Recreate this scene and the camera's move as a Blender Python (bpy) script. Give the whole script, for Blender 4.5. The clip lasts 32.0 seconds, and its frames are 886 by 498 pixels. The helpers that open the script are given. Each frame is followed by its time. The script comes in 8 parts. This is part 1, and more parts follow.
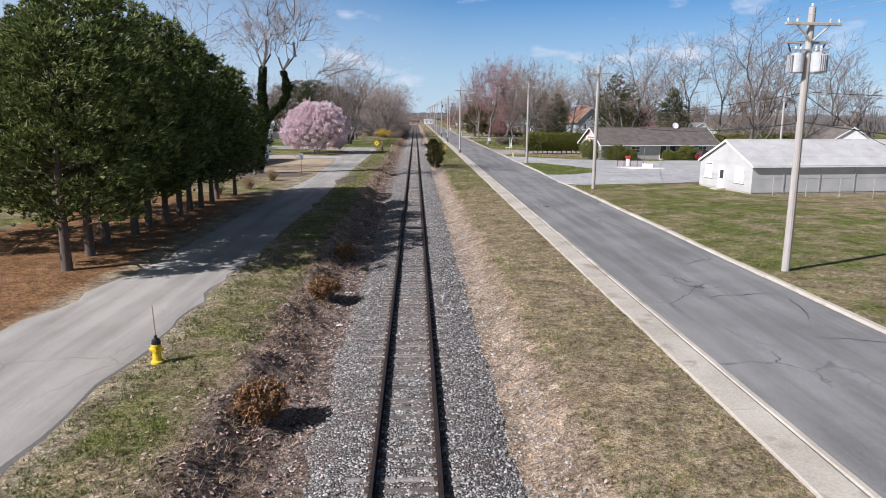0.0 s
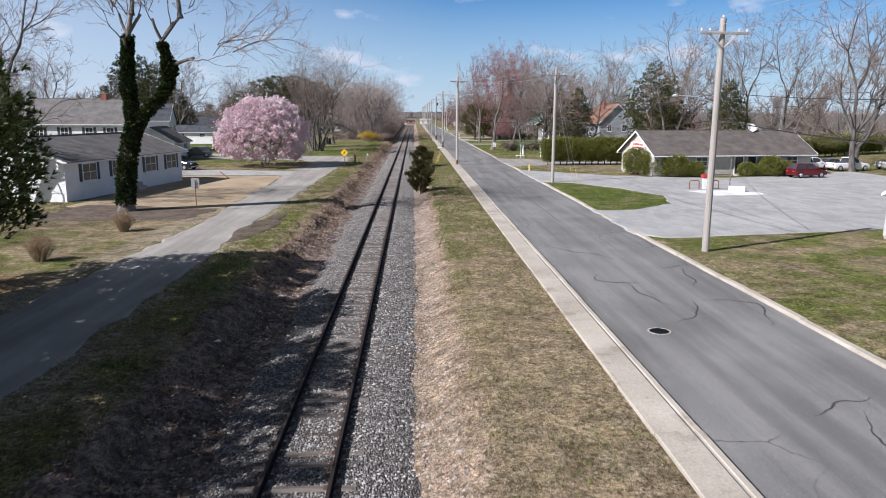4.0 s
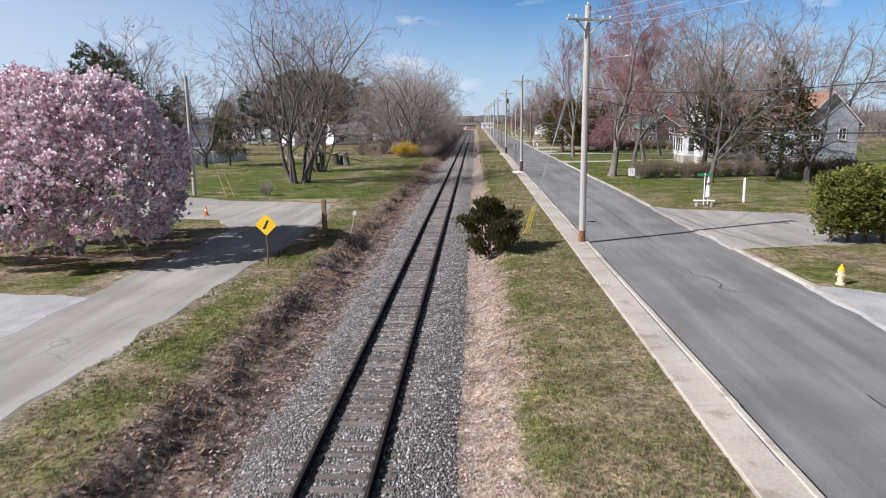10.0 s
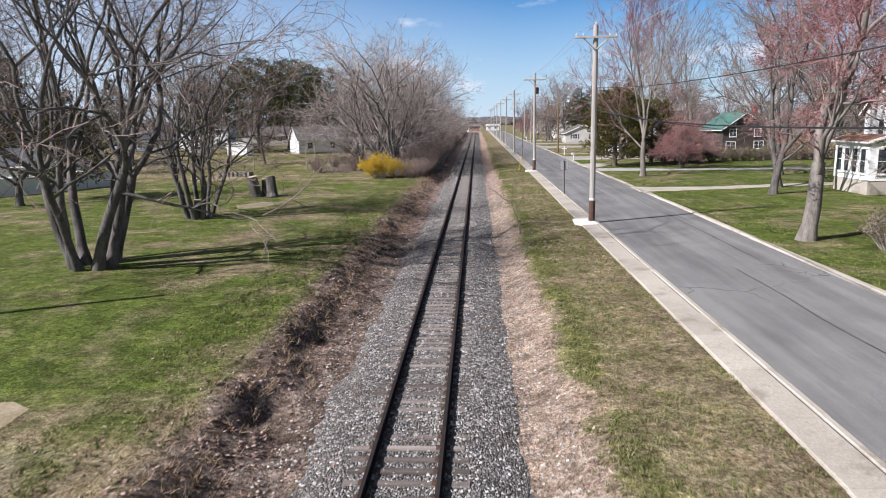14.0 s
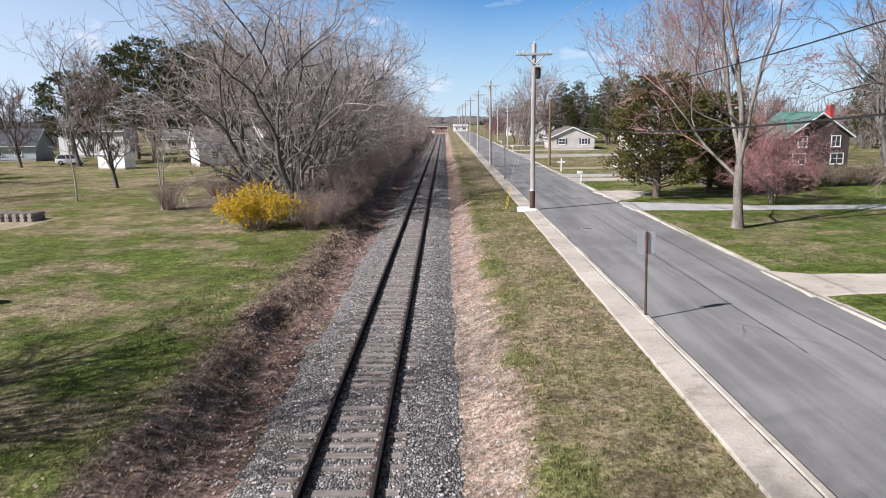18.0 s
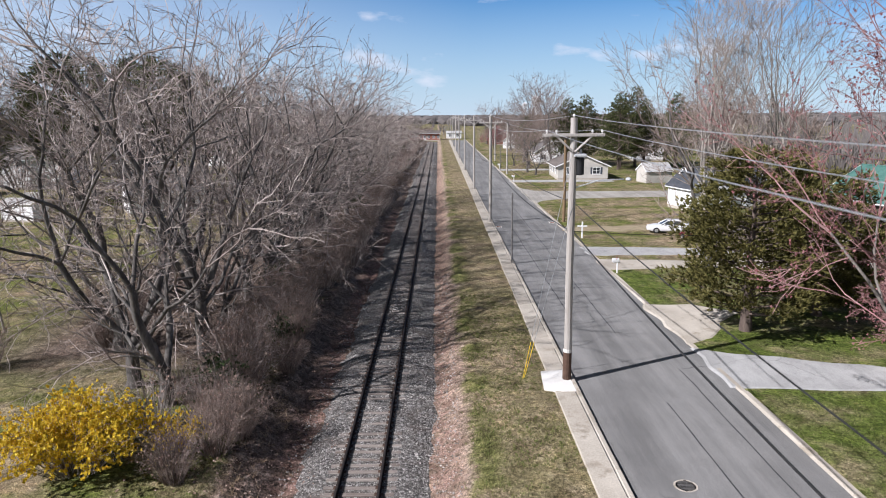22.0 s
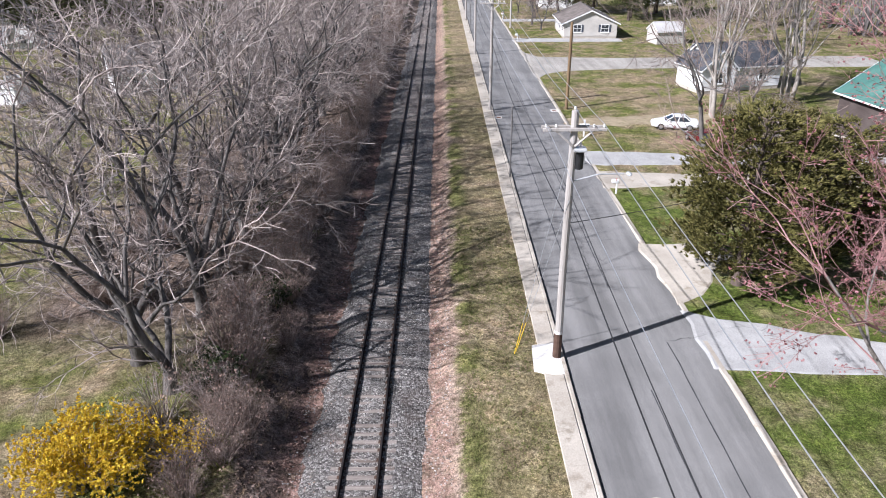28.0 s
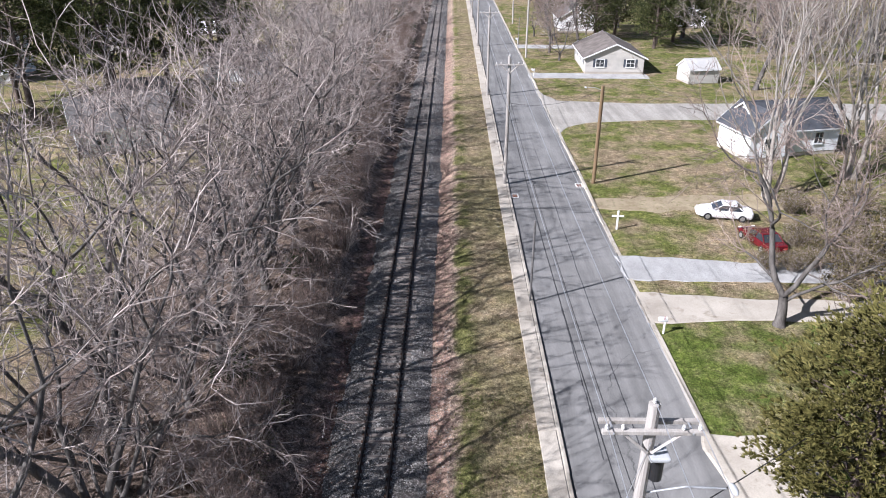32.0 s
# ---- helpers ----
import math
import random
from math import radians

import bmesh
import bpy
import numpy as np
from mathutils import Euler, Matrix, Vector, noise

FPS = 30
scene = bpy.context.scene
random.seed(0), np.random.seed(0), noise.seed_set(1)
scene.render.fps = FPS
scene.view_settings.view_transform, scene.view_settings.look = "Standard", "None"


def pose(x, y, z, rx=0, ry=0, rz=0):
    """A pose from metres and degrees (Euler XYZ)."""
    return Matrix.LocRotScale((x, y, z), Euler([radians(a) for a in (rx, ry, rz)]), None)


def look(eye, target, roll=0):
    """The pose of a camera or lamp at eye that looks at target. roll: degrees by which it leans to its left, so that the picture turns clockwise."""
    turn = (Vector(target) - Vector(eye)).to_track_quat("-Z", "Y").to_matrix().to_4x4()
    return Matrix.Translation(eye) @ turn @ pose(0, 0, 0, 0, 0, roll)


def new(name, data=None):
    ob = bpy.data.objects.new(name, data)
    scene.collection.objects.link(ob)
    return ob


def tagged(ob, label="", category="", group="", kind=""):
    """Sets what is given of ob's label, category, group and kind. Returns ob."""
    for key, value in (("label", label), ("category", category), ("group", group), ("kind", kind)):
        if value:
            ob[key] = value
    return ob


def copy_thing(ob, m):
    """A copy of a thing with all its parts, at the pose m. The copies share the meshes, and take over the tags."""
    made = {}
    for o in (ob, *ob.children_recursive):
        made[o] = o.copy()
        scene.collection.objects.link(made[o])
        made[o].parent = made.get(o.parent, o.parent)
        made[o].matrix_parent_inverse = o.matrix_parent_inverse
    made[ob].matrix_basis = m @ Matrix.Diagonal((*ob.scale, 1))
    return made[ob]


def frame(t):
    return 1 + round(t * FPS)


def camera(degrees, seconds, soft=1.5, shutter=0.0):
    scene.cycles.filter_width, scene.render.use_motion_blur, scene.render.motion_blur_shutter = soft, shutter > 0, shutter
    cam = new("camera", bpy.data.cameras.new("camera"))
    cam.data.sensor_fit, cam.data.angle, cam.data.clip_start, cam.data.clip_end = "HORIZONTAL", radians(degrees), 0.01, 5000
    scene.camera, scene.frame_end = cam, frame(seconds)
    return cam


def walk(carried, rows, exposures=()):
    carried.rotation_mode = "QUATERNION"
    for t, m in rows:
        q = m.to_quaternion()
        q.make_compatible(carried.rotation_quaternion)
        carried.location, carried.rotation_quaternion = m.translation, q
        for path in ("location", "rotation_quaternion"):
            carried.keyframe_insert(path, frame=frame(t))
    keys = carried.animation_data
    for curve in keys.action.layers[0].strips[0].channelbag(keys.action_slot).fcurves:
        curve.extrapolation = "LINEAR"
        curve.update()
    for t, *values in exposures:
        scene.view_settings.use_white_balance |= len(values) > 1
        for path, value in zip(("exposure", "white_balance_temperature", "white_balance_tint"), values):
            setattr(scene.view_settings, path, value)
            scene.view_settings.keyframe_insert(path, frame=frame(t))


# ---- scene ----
cam = camera(65.2, 32.0, soft=1.0, shutter=0.15)
PATH = [
    (0, (0.183, 1.679, 7.752), (0.263, 3.641, 7.372), 0.45),
    (0.5, (0.304, 4.536, 7.614), (0.384, 6.499, 7.238), 0.44),
    (1, (0.475, 7.941, 7.533), (0.557, 9.904, 7.160), 0.43),
    (1.5, (0.719, 11.743, 7.501), (0.801, 13.706, 7.125), 0.44),
    (2, (1.029, 16.158, 7.503), (1.112, 18.121, 7.128), 0.44),
    (2.5, (1.383, 20.704, 7.548), (1.467, 22.667, 7.171), 0.43),
    (3, (1.756, 25.828, 7.648), (1.837, 27.790, 7.270), 0.38),
    (3.5, (2.106, 31.038, 7.785), (2.190, 32.999, 7.402), 0.27),
    (5.5, (3.600, 50.800, 7.500), (3.630, 52.764, 7.125), -0.30),
    (6, (3.500, 56.100, 7.420), (3.425, 58.063, 7.046), -0.33),
    (6.5, (3.405, 61.166, 7.341), (3.315, 63.129, 6.990), -0.35),
    (7, (3.330, 66.298, 7.287), (3.236, 68.261, 6.916), -0.38),
    (7.5, (3.250, 71.478, 7.271), (3.159, 73.441, 6.900), -0.41),
    (8, (3.190, 77.079, 7.293), (3.100, 79.043, 6.924), -0.45),
    (8.5, (3.150, 82.637, 7.333), (3.051, 84.600, 6.961), -0.52),
    (9, (3.084, 88.247, 7.360), (2.994, 90.210, 6.991), -0.58),
    (9.5, (3.022, 94.490, 7.364), (2.919, 96.452, 6.991), -0.64),
    (10, (2.934, 100.844, 7.361), (2.841, 102.808, 6.991), -0.66),
    (10.5, (2.838, 106.979, 7.363), (2.737, 108.940, 6.984), -0.65),
    (11, (2.722, 112.977, 7.349), (2.602, 114.937, 6.972), -0.61),
    (11.5, (2.563, 118.707, 7.296), (2.438, 120.668, 6.921), -0.58),
    (12, (2.365, 124.178, 7.206), (2.240, 126.140, 6.836), -0.58),
    (12.5, (2.157, 129.746, 7.112), (2.005, 131.706, 6.746), -0.64),
    (13, (1.958, 135.569, 7.070), (1.804, 137.529, 6.703), -0.75),
    (14, (1.550, 147.150, 7.046), (1.450, 149.114, 6.681), -0.93),
    (16.5, (2.067, 170.218, 7.412), (2.104, 172.183, 7.040), -0.92),
    (17, (2.103, 175.112, 7.362), (2.135, 177.077, 6.988), -0.85),
    (17.5, (2.169, 180.379, 7.324), (2.172, 182.342, 6.943), -0.75),
    (18, (2.265, 185.210, 7.288), (2.257, 187.176, 6.920), -0.67),
    (18.5, (2.366, 190.152, 7.292), (2.370, 192.116, 6.913), -0.59),
    (19, (2.497, 194.816, 7.362), (2.506, 196.780, 6.987), -0.54),
    (19.5, (2.674, 199.675, 7.510), (2.681, 201.639, 7.134), -0.51),
    (20, (2.837, 203.697, 7.778), (2.841, 205.661, 7.401), -0.51),
    (20.5, (2.938, 206.447, 7.936), (2.943, 208.411, 7.557), -0.52),
    (21, (2.974, 207.310, 8.666), (2.979, 209.274, 8.289), -0.51),
    (21.5, (2.962, 207.205, 10.480), (2.970, 209.169, 10.100), -0.48),
    (22, (2.942, 207.221, 12.895), (2.953, 209.185, 12.515), -0.42),
    (22.5, (2.952, 207.074, 15.455), (2.964, 209.037, 15.074), -0.34),
    (23, (3.005, 207.045, 17.401), (3.012, 209.008, 17.018), -0.26),
    (23.5, (3.092, 206.910, 18.961), (3.101, 208.873, 18.581), -0.18),
    (24, (3.194, 206.870, 19.670), (3.200, 208.832, 19.284), -0.13),
    (24.5, (3.287, 206.684, 19.836), (3.294, 208.635, 19.397), -0.12),
    (25, (3.352, 206.695, 19.901), (3.357, 208.614, 19.338), -0.15),
    (25.5, (3.389, 206.600, 20.003), (3.392, 208.471, 19.296), -0.21),
    (27.5, (3.414, 208.263, 20.025), (3.419, 210.059, 19.145), -0.37),
    (28, (3.350, 209.897, 19.927), (3.354, 211.705, 19.072), -0.35),
    (29, (3.343, 215.755, 19.786), (3.327, 217.563, 18.932), -0.20),
    (30, (3.447, 222.671, 19.780), (3.427, 224.479, 18.925), -0.08),
    (30.5, (3.521, 223.820, 20.215), (3.497, 225.625, 19.352), -0.02),
    (31, (3.578, 223.988, 20.786), (3.556, 225.794, 19.927), 0.03),
    (31.5, (3.605, 223.916, 22.497), (3.576, 225.723, 21.639), 0.08),
    (32, (3.597, 223.928, 24.277), (3.578, 225.729, 23.408), 0.09),
]
walk(cam, [(t, look(eye, target, roll)) for t, eye, target, roll in PATH],
     exposures=[(0.0, 0.44, 6000, 17), (9.0, 0.46, 6000, 17), (14.0, 0.62, 6050, 17), (19.0, 0.68, 6050, 17), (22.0, 0.52, 6000, 17), (24.2, 0.22, 5950, 17), (25.5, 0.50, 5900, 18), (27.5, 0.84, 5800, 18), (32.0, 0.92, 5800, 18)])

# ---- light ----
SUN_EL, SUN_DIR = 37.0, Vector((-0.887, -0.462))
world = bpy.data.worlds.new("sky")
scene.world = world
world.use_nodes = True
wn, wl = world.node_tree.nodes, world.node_tree.links
wn.clear()
w_out, w_bg, w_sky = wn.new("ShaderNodeOutputWorld"), wn.new("ShaderNodeBackground"), wn.new("ShaderNodeTexSky")
w_sky.sky_type, w_sky.sun_disc = "NISHITA", False
w_sky.sun_elevation, w_sky.sun_rotation = radians(SUN_EL), math.atan2(SUN_DIR.x, SUN_DIR.y)
w_sky.air_density, w_sky.dust_density, w_sky.ozone_density = 1.0, 0.15, 1.2
w_bg.inputs["Strength"].default_value = 0.0445
# small fair-weather clouds, flat-bottomed, thinning towards the zenith
w_tc, w_sep, w_map = wn.new("ShaderNodeTexCoord"), wn.new("ShaderNodeSeparateXYZ"), wn.new("ShaderNodeMapping")
w_noise, w_ramp, w_mix = wn.new("ShaderNodeTexNoise"), wn.new("ShaderNodeValToRGB"), wn.new("ShaderNodeMix")
w_map.inputs["Scale"].default_value = (1.0, 1.0, 2.6)
w_map.inputs["Location"].default_value = (0.35, 0.2, 0.1)
w_noise.inputs["Scale"].default_value, w_noise.inputs["Detail"].default_value, w_noise.inputs["Roughness"].default_value = 8.5, 7.0, 0.5
w_ramp.color_ramp.elements[0].position, w_ramp.color_ramp.elements[1].position = 0.60, 0.72
w_ramp.color_ramp.elements[1].color = (0.8, 0.8, 0.8, 1)
w_mix.data_type = "RGBA"
w_mix.inputs["B"].default_value = (13, 13.4, 14, 1)
wl.new(w_tc.outputs["Generated"], w_map.inputs["Vector"])
wl.new(w_map.outputs["Vector"], w_noise.inputs["Vector"])
wl.new(w_noise.outputs["Fac"], w_ramp.inputs["Fac"])
wl.new(w_ramp.outputs["Color"], w_mix.inputs["Factor"])
w_tint = wn.new("ShaderNodeMix")
w_tint.data_type, w_tint.blend_type = "RGBA", "MULTIPLY"
w_tint.inputs[0].default_value = 1.0
w_tint.inputs[7].default_value = (0.45, 1.0, 1.5, 1)
wl.new(w_sky.outputs["Color"], w_tint.inputs[6])
w_haze, w_hz = wn.new("ShaderNodeMix"), wn.new("ShaderNodeMapRange")
w_haze.data_type = "RGBA"
w_hz.inputs["From Min"].default_value, w_hz.inputs["From Max"].default_value = 0.0, 0.17
w_hz.inputs["To Min"].default_value, w_hz.inputs["To Max"].default_value = 0.8, 0.0
wl.new(w_tc.outputs["Generated"], w_sep.inputs[0])
wl.new(w_sep.outputs["Z"], w_hz.inputs["Value"])
wl.new(w_hz.outputs["Result"], w_haze.inputs[0])
wl.new(w_tint.outputs[2], w_haze.inputs[6])
w_haze.inputs[7].default_value = (10.6, 12.4, 13.6, 1)
# thin white veil towards the sun's side, and a deeper blue overhead
w_dot, w_veil, w_veilmix = wn.new("ShaderNodeVectorMath"), wn.new("ShaderNodeMapRange"), wn.new("ShaderNodeMix")
w_dot.operation = "DOT_PRODUCT"
w_dot.inputs[1].default_value = (SUN_DIR.x, SUN_DIR.y, 0.0)
w_veil.inputs["From Min"].default_value, w_veil.inputs["From Max"].default_value = -0.5, 0.25
w_veil.inputs["To Min"].default_value, w_veil.inputs["To Max"].default_value = 0.0, 0.75
w_veilmix.data_type = "RGBA"
w_veilmix.inputs[7].default_value = (11.2, 12.6, 13.8, 1)
w_deep, w_deepmix = wn.new("ShaderNodeMapRange"), wn.new("ShaderNodeMix")
w_deep.inputs["From Min"].default_value, w_deep.inputs["From Max"].default_value = 0.17, 0.6
w_deep.inputs["To Min"].default_value, w_deep.inputs["To Max"].default_value = 1.0, 0.2
w_deepmix.data_type, w_deepmix.blend_type = "RGBA", "MULTIPLY"
w_deepmix.inputs[0].default_value = 1.0
wl.new(w_tc.outputs["Generated"], w_dot.inputs[0])
wl.new(w_dot.outputs["Value"], w_veil.inputs["Value"])
wl.new(w_veil.outputs["Result"], w_veilmix.inputs[0])
wl.new(w_haze.outputs[2], w_veilmix.inputs[6])
wl.new(w_sep.outputs["Z"], w_deep.inputs["Value"])
wl.new(w_veilmix.outputs[2], w_deepmix.inputs[6])
wl.new(w_deep.outputs["Result"], w_deepmix.inputs[7])
wl.new(w_deepmix.outputs[2], w_mix.inputs["A"])
wl.new(w_mix.outputs["Result"], w_bg.inputs["Color"])
wl.new(w_bg.outputs["Background"], w_out.inputs["Surface"])
sun = new("sun", bpy.data.lights.new("sun", "SUN"))
sun.data.energy, sun.data.angle, sun.data.color = 5.15, radians(0.55), (1.0, 0.965, 0.91)
sun.matrix_world = look((0, 0, 60), Vector((0, 0, 60)) - Vector((SUN_DIR.x * math.cos(radians(SUN_EL)), SUN_DIR.y * math.cos(radians(SUN_EL)), math.sin(radians(SUN_EL)))))

# ---- materials ----
def nodes_of(name):
    m = bpy.data.materials.new(name)
    m.use_nodes = True
    return m, m.node_tree.nodes, m.node_tree.links, m.node_tree.nodes["Principled BSDF"]


def ramp(n, l, fac, stops):
    r = n.new("ShaderNodeValToRGB")
    el = r.color_ramp.elements
    while len(el) < len(stops):
        el.new(0.5)
    for e, (p, c) in zip(el, stops):
        e.position, e.color = p, (*c, 1) if len(c) == 3 else c
    l.new(fac, r.inputs["Fac"])
    return r.outputs["Color"]


def noise_tex(n, l, vec, scale, detail=4.0, rough=0.55):
    t = n.new("ShaderNodeTexNoise")
    t.inputs["Scale"].default_value, t.inputs["Detail"].default_value, t.inputs["Roughness"].default_value = scale, detail, rough
    l.new(vec, t.inputs["Vector"])
    return t.outputs["Fac"]


def mixc(n, l, fac, a, b, blend="MIX"):
    m = n.new("ShaderNodeMix")
    m.data_type, m.blend_type = "RGBA", blend
    for key, v in (("Factor", fac), ("A", a), ("B", b)):
        sock = m.inputs[0] if key == "Factor" else m.inputs[6] if key == "A" else m.inputs[7]
        if isinstance(v, (int, float)):
            sock.default_value = v
        elif isinstance(v, tuple):
            sock.default_value = (*v, 1)
        else:
            l.new(v, sock)
    return m.outputs[2]


def mathn(n, l, op, a, b=0.0, clamp=False):
    m = n.new("ShaderNodeMath")
    m.operation, m.use_clamp = op, clamp
    for i, v in enumerate((a, b)):
        if isinstance(v, (int, float)):
            m.inputs[i].default_value = v
        else:
            l.new(v, m.inputs[i])
    return m.outputs[0]


def add_bump(n, l, bsdf, height, strength, dist):
    b = n.new("ShaderNodeBump")
    b.inputs["Strength"].default_value, b.inputs["Distance"].default_value = strength, dist
    l.new(height, b.inputs["Height"])
    l.new(b.outputs["Normal"], bsdf.inputs["Normal"])


def mat(name, c1, c2, big=0.6, fine=25.0, rough=0.8, bump=0.3, dist=0.01, metal=0.0, spec=0.3, grain=0.25, vary=0.0, island=0.0, stretch=None, world_space=False, stain=None):
    """A surface of two colours mixed by a coarse noise, with a fine grain, relief, and a shift from piece to piece."""
    m, n, l, b = nodes_of(name)
    if world_space:
        vec = n.new("ShaderNodeNewGeometry").outputs["Position"]
    else:
        vec = n.new("ShaderNodeTexCoord").outputs["Object"]
    if stretch:
        mp = n.new("ShaderNodeMapping")
        mp.inputs["Scale"].default_value = stretch
        l.new(vec, mp.inputs["Vector"])
        vec = mp.outputs["Vector"]
    f1, f2 = noise_tex(n, l, vec, big, 5.0, 0.6), noise_tex(n, l, vec, fine, 3.0, 0.6)
    col = ramp(n, l, f1, [(0.32, c1), (0.68, c2)])
    if stain:
        f3 = noise_tex(n, l, vec, big * 2.7, 6.0, 0.65)
        col = mixc(n, l, ramp(n, l, f3, [(0.56, (0, 0, 0)), (0.66, (1, 1, 1))]), col, stain)
    col = mixc(n, l, 1.0, col, ramp(n, l, f2, [(0.2, (1 - grain,) * 3), (0.8, (1 + grain,) * 3)]), "MULTIPLY")
    if vary or island:
        src = n.new("ShaderNodeObjectInfo").outputs["Random"] if vary else n.new("ShaderNodeNewGeometry").outputs["Random Per Island"]
        k = vary or island
        col = mixc(n, l, 1.0, col, ramp(n, l, src, [(0.0, (1 - k,) * 3), (1.0, (1 + k,) * 3)]), "MULTIPLY")
    l.new(col, b.inputs["Base Color"])
    b.inputs["Roughness"].default_value, b.inputs["Metallic"].default_value = rough, metal
    b.inputs["Specular IOR Level"].default_value = spec
    if bump:
        add_bump(n, l, b, f2, bump, dist)
    return m


def leaf_mat(name, stops, rough=0.7, through_light=0.25):
    """Leaves, needles or petals: a colour of its own for each, some light passing through."""
    m, n, l, b = nodes_of(name)
    rnd = n.new("ShaderNodeNewGeometry").outputs["Random Per Island"]
    vec = n.new("ShaderNodeTexCoord").outputs["Object"]
    f = noise_tex(n, l, vec, 0.7, 3.0)
    fac = mathn(n, l, "ADD", mathn(n, l, "MULTIPLY", rnd, 0.6), mathn(n, l, "MULTIPLY", f, 0.4))
    col = ramp(n, l, fac, stops)
    l.new(col, b.inputs["Base Color"])
    b.inputs["Roughness"].default_value = rough
    b.inputs["Specular IOR Level"].default_value = 0.2
    if through_light:
        tr, mx, out = n.new("ShaderNodeBsdfTranslucent"), n.new("ShaderNodeMixShader"), n["Material Output"]
        l.new(col, tr.inputs["Color"])
        mx.inputs["Fac"].default_value = through_light
        l.new(b.outputs["BSDF"], mx.inputs[1])
        l.new(tr.outputs["BSDF"], mx.inputs[2])
        l.new(mx.outputs["Shader"], out.inputs["Surface"])
    return m


def zone(n, l, x, lo, hi, soft, wobble):
    """1 between lo and hi of the coordinate x, with a soft, uneven edge."""
    xs = mathn(n, l, "ADD", x, wobble)
    a = mathn(n, l, "DIVIDE", mathn(n, l, "SUBTRACT", xs, lo - soft / 2), soft, True)
    b = mathn(n, l, "DIVIDE", mathn(n, l, "SUBTRACT", hi + soft / 2, xs), soft, True)
    return mathn(n, l, "MULTIPLY", a, b)


def ground_mat():
    m, n, l, b = nodes_of("ground_cover")
    vec = n.new("ShaderNodeNewGeometry").outputs["Position"]
    sep = n.new("ShaderNodeSeparateXYZ")
    l.new(vec, sep.inputs[0])
    X, Y = sep.outputs["X"], sep.outputs["Y"]
    big, mid, small, tiny = (noise_tex(n, l, vec, s, d, r) for s, d, r in ((0.055, 5, 0.6), (0.35, 6, 0.65), (2.2, 6, 0.7), (14.0, 5, 0.7)))
    wob = mathn(n, l, "MULTIPLY", mathn(n, l, "SUBTRACT", mid, 0.5), 2.6)
    wob2 = mathn(n, l, "MULTIPLY", mathn(n, l, "SUBTRACT", big, 0.5), 24.0)
    straw = ramp(n, l, small, [(0.3, (0.18, 0.134, 0.085)), (0.5, (0.275, 0.215, 0.140)), (0.72, (0.40, 0.33, 0.23))])
    green = ramp(n, l, small, [(0.3, (0.075, 0.095, 0.022)), (0.5, (0.125, 0.14, 0.038)), (0.72, (0.22, 0.22, 0.075))])
    lush = ramp(n, l, small, [(0.3, (0.055, 0.083, 0.014)), (0.55, (0.102, 0.138, 0.026)), (0.75, (0.205, 0.212, 0.068))])
    litter = ramp(n, l, small, [(0.3, (0.06, 0.044, 0.036)), (0.5, (0.18, 0.135, 0.11)), (0.7, (0.38, 0.31, 0.265))])
    pink = ramp(n, l, small, [(0.3, (0.20, 0.145, 0.11)), (0.55, (0.37, 0.285, 0.225)), (0.75, (0.49, 0.41, 0.335))])
    needles = ramp(n, l, small, [(0.3, (0.16, 0.075, 0.035)), (0.6, (0.27, 0.145, 0.07)), (0.75, (0.30, 0.20, 0.10))])
    mf = mathn(n, l, "ADD", mathn(n, l, "MULTIPLY", mid, 0.62), mathn(n, l, "MULTIPLY", big, 0.38))
    lawn = mixc(n, l, ramp(n, l, mf, [(0.43, (0, 0, 0)), (0.56, (1, 1, 1))]), straw, green)
    # greener lawns, and drier verges
    g1 = zone(n, l, Y, 148, 228, 14, wob2)
    side_l = mathn(n, l, "LESS_THAN", X, -3.0)
    side_r = mathn(n, l, "GREATER_THAN", X, 9.0)
    lawn = mixc(n, l, mathn(n, l, "MULTIPLY", mathn(n, l, "MULTIPLY", g1, side_l), ramp(n, l, mf, [(0.41, (0.12, 0.12, 0.12)), (0.54, (0.88, 0.88, 0.88))])), lawn, lush)
    g2 = zone(n, l, Y, 84, 118, 4, 0.0)
    g3 = zone(n, l, Y, 168, 264, 8, 0.0)
    gr = mathn(n, l, "MULTIPLY", mathn(n, l, "MAXIMUM", g2, g3), side_r)
    lawn = mixc(n, l, mathn(n, l, "MULTIPLY", gr, ramp(n, l, mf, [(0.39, (0.25, 0.25, 0.25)), (0.52, (0.88, 0.88, 0.88))])), lawn, lush)
    dry = mathn(n, l, "MULTIPLY", zone(n, l, Y, -60, 72, 20, wob2), zone(n, l, X, 1.5, 9.0, 0.6, 0.0))
    lawn = mixc(n, l, mathn(n, l, "MULTIPLY", dry, 0.75), lawn, straw)
    verge = zone(n, l, X, 4.0, 8.4, 0.5, 0.0)
    lawn = mixc(n, l, mathn(n, l, "MULTIPLY", verge, 0.62), lawn, straw)
    wood = mathn(n, l, "MULTIPLY", zone(n, l, Y, 240, 900, 6, wob), zone(n, l, X, -21, -2.0, 5, wob))
    floor = mixc(n, l, 0.25, litter, (0.07, 0.056, 0.042))
    lawn = mixc(n, l, wood, lawn, floor)
    nd = mathn(n, l, "MULTIPLY", zone(n, l, Y, 20, 66, 6, wob), zone(n, l, X, -26, -13.5, 1.5, wob))
    lawn = mixc(n, l, mathn(n, l, "MULTIPLY", nd, 0.9), lawn, needles)
    col = mixc(n, l, zone(n, l, X, -5.2, -1.9, 0.9, wob), lawn, litter)
